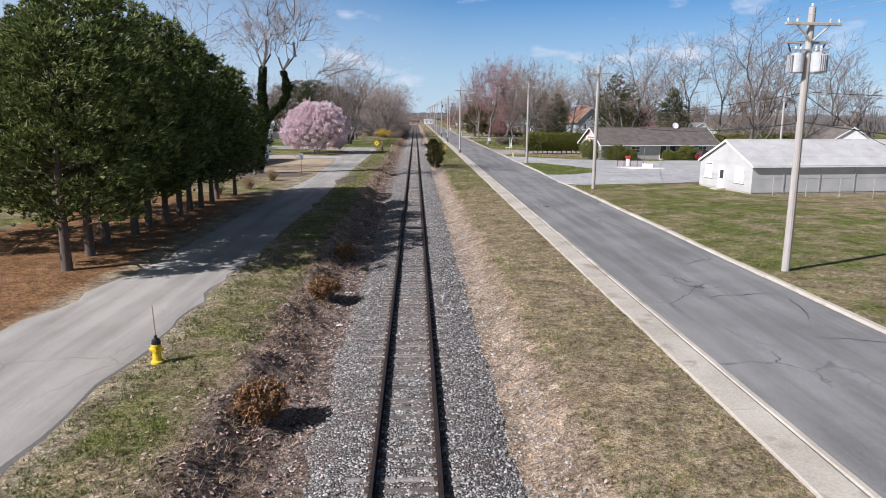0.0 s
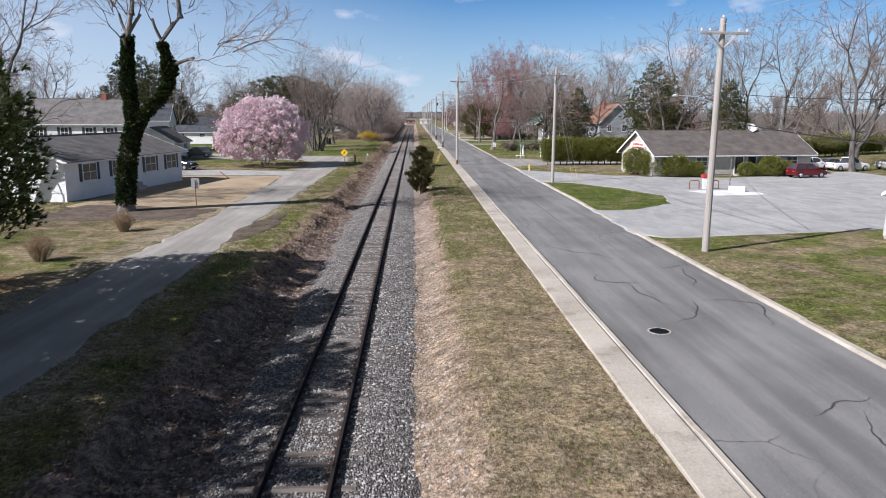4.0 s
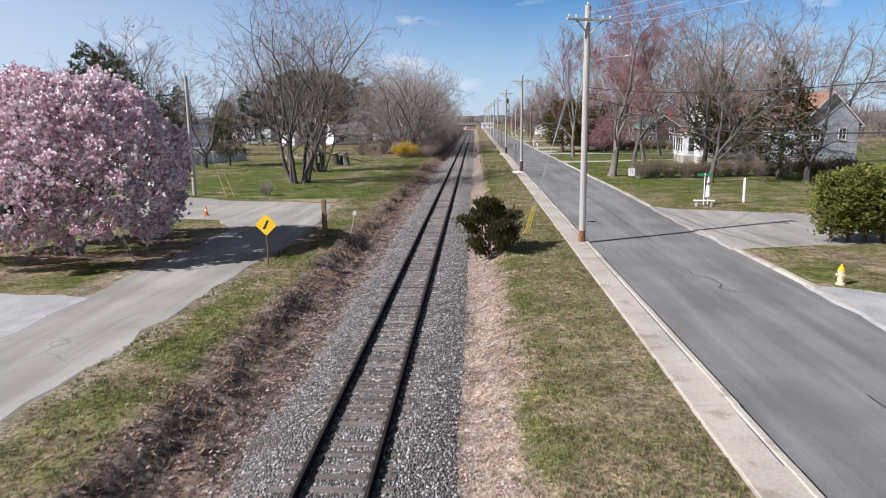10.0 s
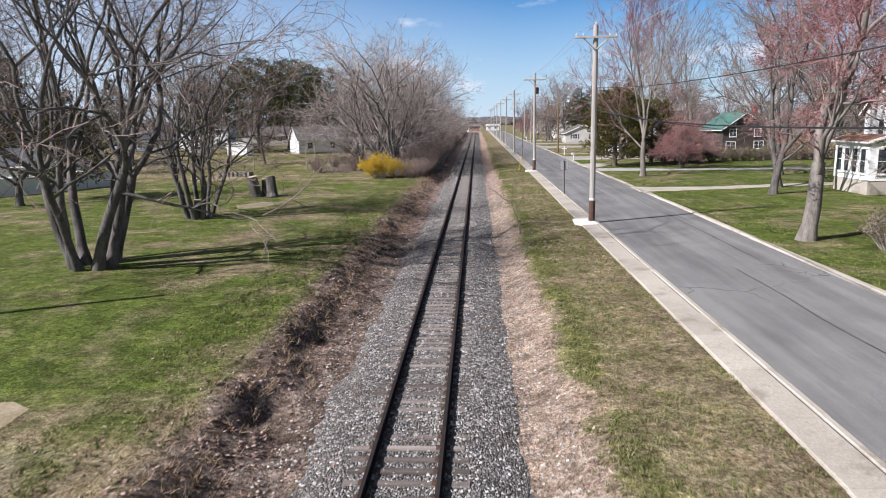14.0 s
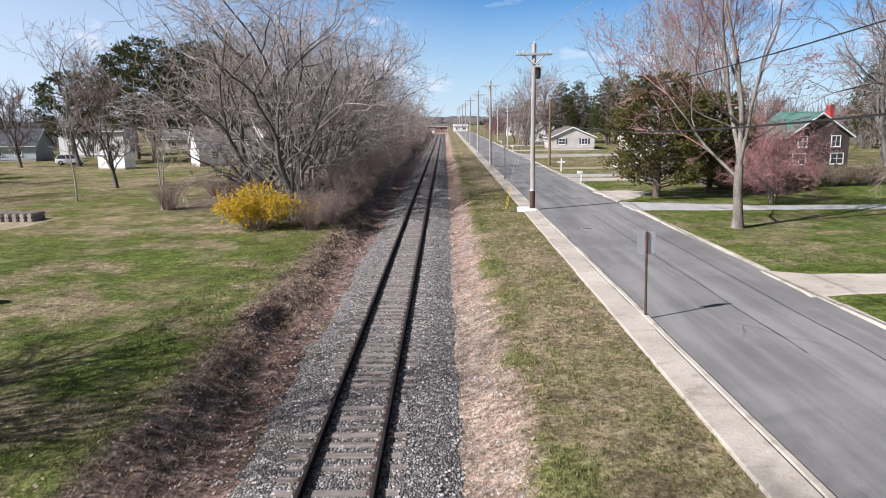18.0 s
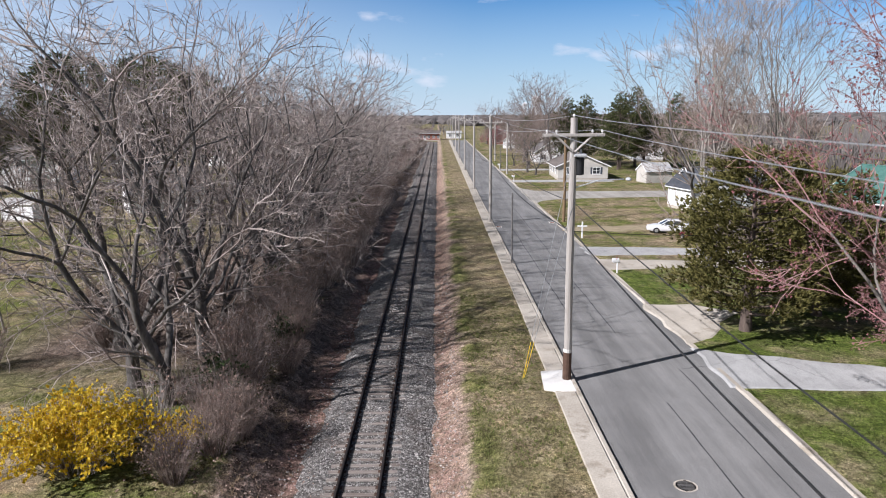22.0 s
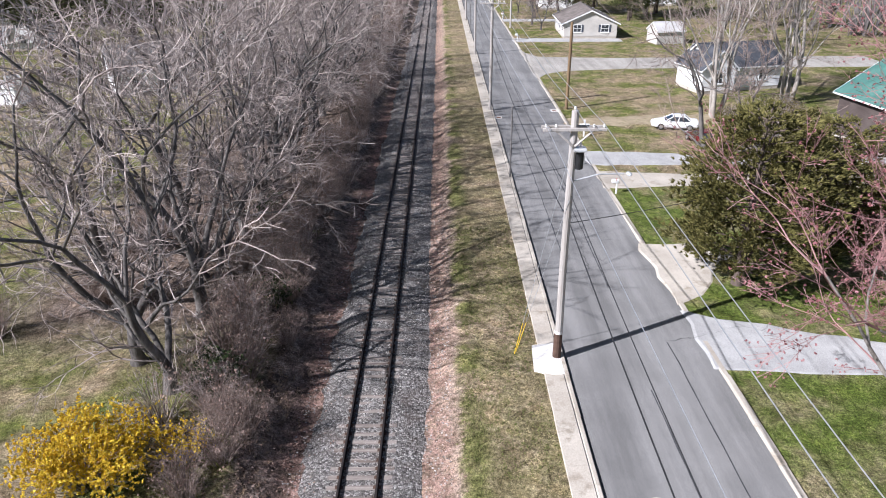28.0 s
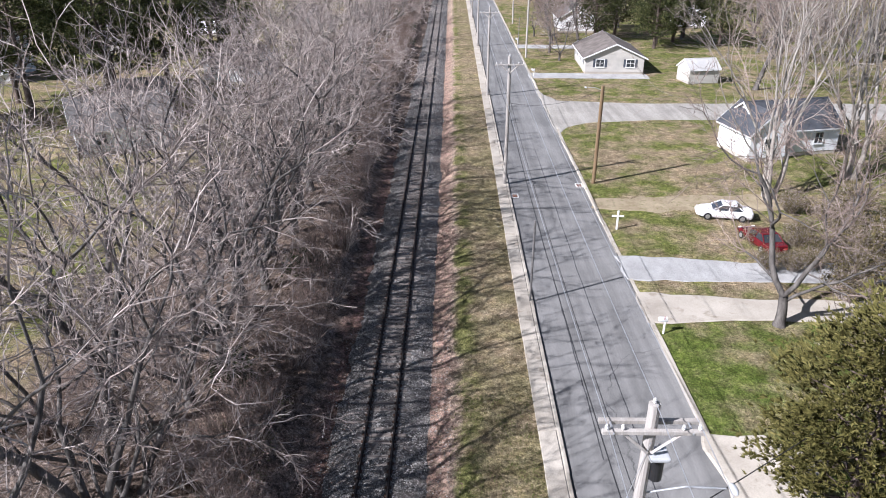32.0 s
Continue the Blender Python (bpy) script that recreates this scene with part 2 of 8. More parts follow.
    pz = zone(n, l, X, 2.3, 4.2, 0.5, mathn(n, l, "MULTIPLY", wob, 0.6))
    col = mixc(n, l, mathn(n, l, "MULTIPLY", pz, mathn(n, l, "SUBTRACT", 1.0, mathn(n, l, "MULTIPLY", dry, 0.35))), col, pink)
    weeds = mathn(n, l, "MULTIPLY", zone(n, l, X, 4.2, 5.4, 0.5, wob), ramp(n, l, mid, [(0.45, (0, 0, 0)), (0.56, (1, 1, 1))]))
    col = mixc(n, l, mathn(n, l, "MULTIPLY", weeds, mathn(n, l, "MULTIPLY", mathn(n, l, "SUBTRACT", 1.0, dry), 0.7)), col, green)
    red = mathn(n, l, "MULTIPLY", mathn(n, l, "MAXIMUM", mathn(n, l, "MULTIPLY", zone(n, l, X, 2.1, 3.7, 0.6, wob), zone(n, l, Y, 214, 420, 12, wob2)), mathn(n, l, "MULTIPLY", zone(n, l, X, -3.4, -2.2, 0.8, wob), zone(n, l, Y, 196, 300, 12, wob2))), ramp(n, l, small, [(0.42, (0, 0, 0)), (0.58, (0.5, 0.5, 0.5))]))
    edge = mathn(n, l, "MULTIPLY", mathn(n, l, "MAXIMUM", zone(n, l, X, -8.8, -7.5, 0.6, mathn(n, l, "MULTIPLY", wob, 0.5)), zone(n, l, X, -14.2, -12.2, 0.7, wob)), zone(n, l, Y, -80, 160, 3, 0.0))
    col = mixc(n, l, mathn(n, l, "MULTIPLY", edge, 0.8), col, ramp(n, l, small, [(0.3, (0.24, 0.195, 0.13)), (0.7, (0.42, 0.36, 0.265))]))
    col = mixc(n, l, red, col, (0.25, 0.115, 0.10))
    patch = noise_tex(n, l, vec, 0.95, 5, 0.65)
    col = mixc(n, l, 1.0, col, ramp(n, l, patch, [(0.34, (0.66, 0.64, 0.60)), (0.5, (1.0, 1.0, 1.0)), (0.66, (1.32, 1.27, 1.2))]), "MULTIPLY")
    clod = noise_tex(n, l, vec, 5.5, 4, 0.6)
    col = mixc(n, l, 1.0, col, ramp(n, l, clod, [(0.38, (0.62, 0.62, 0.58)), (0.5, (1.0, 1.0, 1.0)), (0.64, (1.2, 1.2, 1.18))]), "MULTIPLY")
    col = mixc(n, l, 1.0, col, ramp(n, l, tiny, [(0.36, (0.42,) * 3), (0.64, (1.55,) * 3)]), "MULTIPLY")
    grit = noise_tex(n, l, vec, 48.0, 3, 0.7)
    col = mixc(n, l, 1.0, col, ramp(n, l, grit, [(0.38, (0.5,) * 3), (0.62, (1.5,) * 3)]), "MULTIPLY")
    l.new(col, b.inputs["Base Color"])
    b.inputs["Roughness"].default_value = 0.95
    b.inputs["Specular IOR Level"].default_value = 0.1
    add_bump(n, l, b, mathn(n, l, "ADD", tiny, mathn(n, l, "MULTIPLY", small, 2.0)), 0.9, 0.07)
    return m


def asphalt_mat(name, c1, c2, crack, along=0.06):
    """Worn asphalt: long wheel tracks, patches, fine aggregate and a net of cracks."""
    m, n, l, b = nodes_of(name)
    vec = n.new("ShaderNodeNewGeometry").outputs["Position"]
    mp = n.new("ShaderNodeMapping")
    mp.inputs["Scale"].default_value = (1.0, along, 1.0)
    l.new(vec, mp.inputs["Vector"])
    streak = noise_tex(n, l, mp.outputs["Vector"], 1.1, 5, 0.6)
    blot, fine = noise_tex(n, l, vec, 0.22, 5, 0.6), noise_tex(n, l, vec, 38.0, 3, 0.7)
    col = ramp(n, l, mathn(n, l, "ADD", mathn(n, l, "MULTIPLY", streak, 0.6), mathn(n, l, "MULTIPLY", blot, 0.4)), [(0.40, c1), (0.60, c2)])
    warp = n.new("ShaderNodeMix")
    warp.data_type = "VECTOR"
    nz = n.new("ShaderNodeTexNoise")
    nz.inputs["Scale"].default_value, nz.inputs["Detail"].default_value = 0.9, 5
    l.new(vec, nz.inputs["Vector"])
    warp.inputs[0].default_value = 0.35
    l.new(vec, warp.inputs[4])
    sc = n.new("ShaderNodeVectorMath")
    sc.operation = "MULTIPLY_ADD"
    l.new(nz.outputs["Color"], sc.inputs[0])
    sc.inputs[1].default_value = (3, 3, 3)
    l.new(vec, sc.inputs[2])
    l.new(sc.outputs[0], warp.inputs[5])
    vo = n.new("ShaderNodeTexVoronoi")
    vo.feature, vo.inputs["Scale"].default_value = "DISTANCE_TO_EDGE", 0.17
    l.new(warp.outputs[1], vo.inputs["Vector"])
    line = ramp(n, l, vo.outputs["Distance"], [(0.0, (1, 1, 1)), (0.008, (0, 0, 0))])
    gate = ramp(n, l, noise_tex(n, l, vec, 0.11, 3, 0.5), [(0.54, (0, 0, 0)), (0.62, (1, 1, 1))])
    col = mixc(n, l, mathn(n, l, "MULTIPLY", mathn(n, l, "MULTIPLY", line, gate), crack), col, (0.03, 0.03, 0.03))
    col = mixc(n, l, 1.0, col, ramp(n, l, fine, [(0.36, (0.72,) * 3), (0.64, (1.28,) * 3)]), "MULTIPLY")
    l.new(col, b.inputs["Base Color"])
    b.inputs["Roughness"].default_value = 0.85
    b.inputs["Specular IOR Level"].default_value = 0.3
    add_bump(n, l, b, fine, 0.25, 0.01)
    return m


def ballast_mat():
    """Crushed stone: each stone its own grey, shade painted into the gaps between, with rusty and dusty stretches."""
    m, n, l, b = nodes_of("ballast_stone")
    vec = n.new("ShaderNodeNewGeometry").outputs["Position"]
    cell, edge = n.new("ShaderNodeTexVoronoi"), n.new("ShaderNodeTexVoronoi")
    edge.feature = "DISTANCE_TO_EDGE"
    for v in (cell, edge):
        v.inputs["Scale"].default_value = 13.0
        l.new(vec, v.inputs["Vector"])
    sep = n.new("ShaderNodeSeparateColor")
    l.new(cell.outputs["Color"], sep.inputs[0])
    col = ramp(n, l, sep.outputs[0], [(0.0, (0.11, 0.101, 0.094)), (0.45, (0.28, 0.263, 0.243)), (0.8, (0.43, 0.408, 0.38)), (1.0, (0.66, 0.64, 0.61))])
    # crevice shade between the stones, put into the colour
    col = mixc(n, l, ramp(n, l, edge.outputs["Distance"], [(0.0, (1, 1, 1)), (0.16, (0, 0, 0))]), col, (0.035, 0.031, 0.028))
    dirt = noise_tex(n, l, vec, 0.7, 5, 0.65)
    col = mixc(n, l, ramp(n, l, dirt, [(0.5, (0, 0, 0)), (0.68, (0.55, 0.55, 0.55))]), col, (0.13, 0.10, 0.082))
    l.new(col, b.inputs["Base Color"])
    b.inputs["Roughness"].default_value, b.inputs["Specular IOR Level"].default_value = 0.9, 0.2
    add_bump(n, l, b, edge.outputs["Distance"], 1.0, 0.12)
    return m


GROUND = ground_mat()
ROAD = asphalt_mat("road_asphalt", (0.15, 0.147, 0.141), (0.24, 0.235, 0.225), 0.85)
LANE = asphalt_mat("street_asphalt", (0.265, 0.247, 0.217), (0.39, 0.366, 0.326), 0.35)
LOT = asphalt_mat("lot_asphalt", (0.31, 0.305, 0.295), (0.42, 0.415, 0.40), 0.4, 0.5)
CONCRETE = mat("concrete", (0.36, 0.32, 0.265), (0.50, 0.455, 0.385), 0.35, 18, 0.9, 0.3, vary=0.05, world_space=True, stain=(0.31, 0.27, 0.215))
PALE = mat("new_concrete", (0.66, 0.64, 0.60), (0.76, 0.75, 0.71), 0.8, 20, 0.9, 0.2)
SAND = mat("bare_sand", (0.30, 0.225, 0.14), (0.45, 0.36, 0.245), 0.25, 6, 0.95, 0.5, 0.03, world_space=True, stain=(0.36, 0.29, 0.2))
DRYEARTH = mat("dry_earth", (0.24, 0.19, 0.12), (0.36, 0.30, 0.2), 0.9, 9, 0.95, 0.6, 0.03, world_space=True, stain=(0.16, 0.16, 0.06))
MULCH = mat("dark_soil", (0.07, 0.052, 0.04), (0.15, 0.115, 0.09), 0.9, 12, 0.95, 0.7, 0.03, world_space=True, stain=(0.2, 0.155, 0.11))
BALLAST = ballast_mat()
STONE = mat("ballast_chips", (0.22, 0.206, 0.19), (0.40, 0.38, 0.354), 0.8, 20, 0.9, 0.2, island=0.6)
PLATE = mat("dark_rust", (0.06, 0.036, 0.026), (0.11, 0.066, 0.047), 4, 30, 0.9, 0.3)
TIE = mat("sleeper_wood", (0.095, 0.074, 0.062), (0.25, 0.222, 0.197), 1.2, 12, 0.9, 0.6, 0.02, vary=0.45, stretch=(0.35, 6, 6), world_space=True)
RAIL = mat("rail_steel", (0.014, 0.011, 0.010), (0.035, 0.025, 0.021), 3, 30, 0.8, 0.2, spec=0.2)
RAILTOP = mat("rail_head", (0.018, 0.014, 0.013), (0.036, 0.028, 0.025), 3, 30, 0.65, 0.1, spec=0.3)
GREYIRON = mat("grey_iron", (0.10, 0.095, 0.09), (0.2, 0.19, 0.18), 6, 30, 0.7, 0.3)
RUST = mat("rust", (0.16, 0.065, 0.035), (0.26, 0.12, 0.07), 4, 30, 0.9, 0.3)
BARK = mat("bark_grey", (0.085, 0.073, 0.063), (0.23, 0.205, 0.18), 2.0, 16, 0.95, 0.7, 0.03, stretch=(1, 1, 0.3))
BARK_DARK = mat("bark_dark_grey", (0.05, 0.044, 0.04), (0.17, 0.155, 0.14), 2.0, 16, 0.95, 0.7, 0.03, stretch=(1, 1, 0.3))
BARK_PALE = mat("bark_pale", (0.22, 0.195, 0.165), (0.40, 0.365, 0.32), 2.0, 16, 0.95, 0.6, 0.03, stretch=(1, 1, 0.3))
BARK_MID = mat("bark_brown_grey", (0.12, 0.103, 0.088), (0.27, 0.242, 0.213), 2.0, 16, 0.95, 0.7, 0.03, stretch=(1, 1, 0.3))
BARK_PINE = mat("bark_pine", (0.075, 0.055, 0.045), (0.15, 0.115, 0.095), 2.0, 14, 0.95, 0.8, 0.04, stretch=(1, 1, 0.3))
TWIG = leaf_mat("twigs", [(0.1, (0.10, 0.078, 0.068)), (0.5, (0.30, 0.25, 0.222)), (0.88, (0.58, 0.51, 0.465))], 0.9, 0.0)
TWIG_BROWN = leaf_mat("twigs_brown", [(0.1, (0.085, 0.062, 0.052)), (0.5, (0.21, 0.16, 0.135)), (0.9, (0.38, 0.31, 0.265))], 0.9, 0.0)
TWIG_PALE = leaf_mat("twigs_pale", [(0.1, (0.15, 0.12, 0.10)), (0.5, (0.26, 0.22, 0.185)), (0.9, (0.38, 0.335, 0.29))], 0.9, 0.0)
BUD_RED = leaf_mat("red_bud_clusters", [(0.1, (0.16, 0.055, 0.055)), (0.5, (0.31, 0.135, 0.135)), (0.9, (0.46, 0.27, 0.26))], 0.9, 0.15)
TWIG_RED = leaf_mat("red_buds", [(0.1, (0.19, 0.10, 0.095)), (0.5, (0.33, 0.18, 0.17)), (0.9, (0.46, 0.30, 0.28))], 0.9, 0.1)
PINE = leaf_mat("pine_needles", [(0.15, (0.024, 0.038, 0.012)), (0.5, (0.115, 0.15, 0.042)), (0.85, (0.36, 0.38, 0.135))], 0.6, 0.22)
PINE_DARK = leaf_mat("dark_pine_needles", [(0.15, (0.018, 0.026, 0.010)), (0.5, (0.066, 0.08, 0.027)), (0.85, (0.20, 0.20, 0.075))], 0.6, 0.12)
CEDAR = leaf_mat("cedar_leaves", [(0.15, (0.045, 0.046, 0.014)), (0.5, (0.125, 0.115, 0.034)), (0.85, (0.23, 0.20, 0.07))], 0.7, 0.12)
JUNIPER = leaf_mat("juniper_leaves", [(0.15, (0.022, 0.021, 0.009)), (0.5, (0.066, 0.062, 0.021)), (0.85, (0.17, 0.15, 0.05))], 0.7, 0.1)
HEDGE = leaf_mat("hedge_leaves", [(0.15, (0.05, 0.06, 0.013)), (0.5, (0.19, 0.205, 0.042)), (0.85, (0.37, 0.36, 0.10))], 0.7, 0.15)
HEDGE_BROWN = leaf_mat("hedge_brown", [(0.1, (0.055, 0.048, 0.02)), (0.5, (0.14, 0.115, 0.05)), (0.9, (0.25, 0.20, 0.10))], 0.9, 0.1)
IVY = leaf_mat("ivy_leaves", [(0.15, (0.012, 0.022, 0.007)), (0.5, (0.032, 0.05, 0.015)), (0.85, (0.07, 0.09, 0.03))], 0.5, 0.1)
PETAL = leaf_mat("magnolia_petals", [(0.24, (0.50, 0.23, 0.31)), (0.40, (0.82, 0.60, 0.65)), (0.58, (0.94, 0.88, 0.88))], 0.7, 0.12)
YELLOW_FL = leaf_mat("forsythia_flowers", [(0.1, (0.42, 0.28, 0.02)), (0.5, (0.68, 0.48, 0.03)), (0.9, (0.78, 0.62, 0.08))], 0.7, 0.3)
DRY = leaf_mat("dry_stems", [(0.1, (0.20, 0.13, 0.075)), (0.5, (0.36, 0.26, 0.16)), (0.9, (0.50, 0.40, 0.27))], 0.9, 0.1)
LEAF_LITTER = leaf_mat("fallen_leaves", [(0.1, (0.12, 0.07, 0.055)), (0.5, (0.32, 0.215, 0.17)), (0.9, (0.55, 0.43, 0.36))], 0.9, 0.0)
RUSTLEAF = leaf_mat("rusty_leaves", [(0.1, (0.12, 0.055, 0.025)), (0.5, (0.26, 0.14, 0.065)), (0.9, (0.40, 0.26, 0.13))], 0.9, 0.1)
GRASS = leaf_mat("grass_blades", [(0.1, (0.07, 0.095, 0.02)), (0.45, (0.14, 0.165, 0.045)), (0.9, (0.33, 0.29, 0.15))], 0.9, 0.15)
POLE = mat("pole_wood", (0.33, 0.30, 0.265), (0.45, 0.42, 0.385), 1.5, 14, 0.9, 0.4, stretch=(2, 2, 0.12), vary=0.1)
POLE_DARK = mat("treated_pole", (0.15, 0.10, 0.055), (0.25, 0.175, 0.10), 1.5, 14, 0.9, 0.4, stretch=(2, 2, 0.12))
GALV = mat("galvanised_steel", (0.42, 0.43, 0.44), (0.55, 0.56, 0.57), 2, 30, 0.5, 0.1, metal=0.6)
TANK = mat("grey_tank_paint", (0.40, 0.41, 0.41), (0.52, 0.53, 0.53), 2, 30, 0.5, 0.1)
PORCELAIN = mat("porcelain", (0.6, 0.58, 0.55), (0.72, 0.70, 0.67), 2, 30, 0.3, 0.0)
WIRE = mat("cable_black", (0.02, 0.02, 0.02), (0.035, 0.035, 0.035), 2, 30, 0.6, 0.0)
WHITE = mat("white_siding", (0.70, 0.70, 0.69), (0.80, 0.80, 0.79), 0.6, 14, 0.7, 0.1, grain=0.08)
TRIM = mat("white_trim", (0.74, 0.74, 0.72), (0.82, 0.82, 0.81), 0.6, 14, 0.6, 0.1, grain=0.06)
BEIGE = mat("beige_siding", (0.42, 0.40, 0.36), (0.52, 0.49, 0.44), 0.6, 14, 0.8, 0.1, grain=0.1)
GREYSIDE = mat("grey_siding", (0.38, 0.42, 0.46), (0.48, 0.52, 0.56), 0.6, 14, 0.8, 0.1, grain=0.1)
BROWNSIDE = mat("dark_brown_siding", (0.06, 0.045, 0.04), (0.10, 0.08, 0.07), 0.6, 14, 0.8, 0.1)
BLOCK = mat("painted_block", (0.42, 0.415, 0.40), (0.52, 0.51, 0.495), 0.6, 14, 0.85, 0.2, grain=0.1)
REDBRICK = mat("red_brick", (0.26, 0.09, 0.065), (0.36, 0.15, 0.11), 1.2, 14, 0.9, 0.3)
SHINGLE = mat("shingles_grey", (0.12, 0.112, 0.107), (0.19, 0.18, 0.172), 0.9, 10, 0.95, 0.4, vary=0.12)
SHINGLE_DK = mat("shingles_dark", (0.045, 0.05, 0.06), (0.09, 0.095, 0.105), 0.9, 10, 0.95, 0.4, vary=0.12)
SHINGLE_BR = mat("shingles_brown", (0.10, 0.085, 0.075), (0.17, 0.15, 0.135), 0.9, 10, 0.95, 0.4, vary=0.12)
SHINGLE_OR = mat("shingles_terracotta", (0.24, 0.125, 0.085), (0.33, 0.19, 0.135), 0.9, 10, 0.95, 0.4, vary=0.12)
TINROOF = mat("pale_metal_roof", (0.42, 0.41, 0.395), (0.54, 0.53, 0.51), 0.5, 12, 0.55, 0.15, stain=(0.42, 0.39, 0.36))
GLASS = mat("window_glass", (0.03, 0.035, 0.04), (0.06, 0.065, 0.07), 0.8, 5, 0.18, 0.0, spec=0.6)
SHUTTER = mat("shutter_slate", (0.05, 0.06, 0.075), (0.08, 0.09, 0.11), 2, 20, 0.7, 0.2)
RED = mat("red_paint", (0.40, 0.035, 0.03), (0.50, 0.06, 0.05), 2, 20, 0.5, 0.1)
YELLOW = mat("yellow_paint", (0.72, 0.47, 0.02), (0.80, 0.56, 0.04), 2, 20, 0.5, 0.1, grain=0.1)
SIGNYEL = mat("sign_yellow", (0.85, 0.50, 0.02), (0.88, 0.56, 0.03), 2, 20, 0.4, 0.0, grain=0.04)
BLACK = mat("black_paint", (0.012, 0.012, 0.013), (0.025, 0.025, 0.026), 2, 20, 0.4, 0.0)
CARBLACK = mat("car_black", (0.010, 0.010, 0.011), (0.016, 0.016, 0.017), 2, 20, 0.18, 0.0, spec=0.6)
CARWHITE = mat("car_white", (0.72, 0.72, 0.72), (0.78, 0.78, 0.78), 2, 20, 0.2, 0.0, spec=0.5, grain=0.03)
CARRED = mat("car_red", (0.10, 0.008, 0.012), (0.13, 0.012, 0.016), 2, 20, 0.2, 0.0, spec=0.5, grain=0.03)
CARGREY = mat("car_grey", (0.10, 0.11, 0.115), (0.13, 0.14, 0.145), 2, 20, 0.2, 0.0, metal=0.4, grain=0.03)
TYRE = mat("tyre_rubber", (0.015, 0.015, 0.015), (0.025, 0.025, 0.025), 5, 40, 0.9, 0.2)
RIM = mat("alloy_rim", (0.45, 0.45, 0.46), (0.55, 0.55, 0.56), 5, 40, 0.35, 0.0, metal=0.8)
ORANGE = mat("cone_orange", (0.75, 0.10, 0.02), (0.82, 0.14, 0.03), 5, 40, 0.6, 0.0)
GREENSIGN = mat("green_paint", (0.02, 0.16, 0.07), (0.03, 0.2, 0.09), 5, 40, 0.5, 0.0)

# ---- building helpers ----
class Soup:
    """Loose geometry, gathered fast: tubes, cones, blades, boxes."""

    def __init__(self):
        self.v, self.f = [], []

    def tube(self, pts, rad, sides, cap=False):
        base, k = len(self.v), len(pts)
        for i, p in enumerate(pts):
            d = (pts[min(i + 1, k - 1)] - pts[max(i - 1, 0)]).normalized()
            u = d.cross(Vector((0.31, 0.87, 0.38)))
            if u.length < 1e-3:
                u = d.cross(Vector((1, 0, 0)))
            u.normalize()
            w = d.cross(u)
            for j in range(sides):
                a = 2 * math.pi * j / sides
                self.v.append(p + rad[i] * (math.cos(a) * u + math.sin(a) * w))
        for i in range(k - 1):
            for j in range(sides):
                a, b = base + i * sides + j, base + i * sides + (j + 1) % sides
                self.f.append((a, b, b + sides, a + sides))
        if cap:
            self.f.append(tuple(base + (k - 1) * sides + j for j in range(sides)))
            self.f.append(tuple(base + j for j in reversed(range(sides))))

    def cone(self, p, q, r):
        base = len(self.v)
        d = (q - p).normalized()
        u = d.cross(Vector((0.31, 0.87, 0.38))).normalized()
        w = d.cross(u)
        for j in range(3):
            a = 2.0944 * j
            self.v.append(p + r * (math.cos(a) * u + math.sin(a) * w))
        self.v.append(q)
        self.f += [(base, base + 1, base + 3), (base + 1, base + 2, base + 3), (base + 2, base, base + 3)]

    def blade(self, p, d, side, length, width):
        base = len(self.v)
        self.v += [p - side * width * 0.3, p + side * width * 0.3, p + d * length * 0.55 + side * width * 0.6, p + d * length, p + d * length * 0.55 - side * width * 0.6]
        self.f.append((base, base + 1, base + 2, base + 3, base + 4))

    def tri(self, a, b, c):
        base = len(self.v)
        self.v += [a, b, c]
        self.f.append((base, base + 1, base + 2))

    def box(self, lo, hi, m=None):
        base = len(self.v)
        for z in (lo[2], hi[2]):
            for x, y in ((lo[0], lo[1]), (hi[0], lo[1]), (hi[0], hi[1]), (lo[0], hi[1])):
                p = Vector((x, y, z))
                self.v.append(m @ p if m else p)
        for q in ((3, 2, 1, 0), (4, 5, 6, 7), (0, 1, 5, 4), (1, 2, 6, 5), (2, 3, 7, 6), (3, 0, 4, 7)):
            self.f.append(tuple(base + i for i in q))

    def mesh(self, name, material, smooth=False):
        me = bpy.data.meshes.new(name)
        me.from_pydata([tuple(p) for p in self.v], [], self.f)
        me.materials.append(material)
        if smooth:
            me.shade_smooth()
        me.update()
        return me


def from_bm(name, bm, material, smooth=False):
    me = bpy.data.meshes.new(name)
    bm.to_mesh(me)
    bm.free()
    me.materials.append(material)
    if smooth:
        me.shade_smooth()
    return me


def part(name, shape, material, parent, label="", smooth=False):
    """One mesh object under a thing or a part. shape: a Soup, a bmesh or a mesh."""
    if isinstance(shape, Soup):
        me = shape.mesh(name, material, smooth)
    elif isinstance(shape, bmesh.types.BMesh):
        me = from_bm(name, shape, material, smooth)
    else:
        me = shape
    ob = new(name, me)
    ob.parent = parent
    return tagged(ob, label)


def thing(name, label, category, m=None, group="", kind=""):
    ob = new(name)
    ob.empty_display_size = 0.3
    if m:
        ob.matrix_basis = m
    return tagged(ob, label, category, group, kind)


def bev_box(lo, hi, w=0.01, seg=1):
    bm = bmesh.new()
    bmesh.ops.create_cube(bm, size=1)
    for v in bm.verts:
        v.co = Vector([(a + b) / 2 + c * (b - a) for a, b, c in zip(lo, hi, v.co)])
    if w:
        bmesh.ops.bevel(bm, geom=list(bm.edges), offset=w, segments=seg, affect="EDGES", profile=0.6)
    return bm


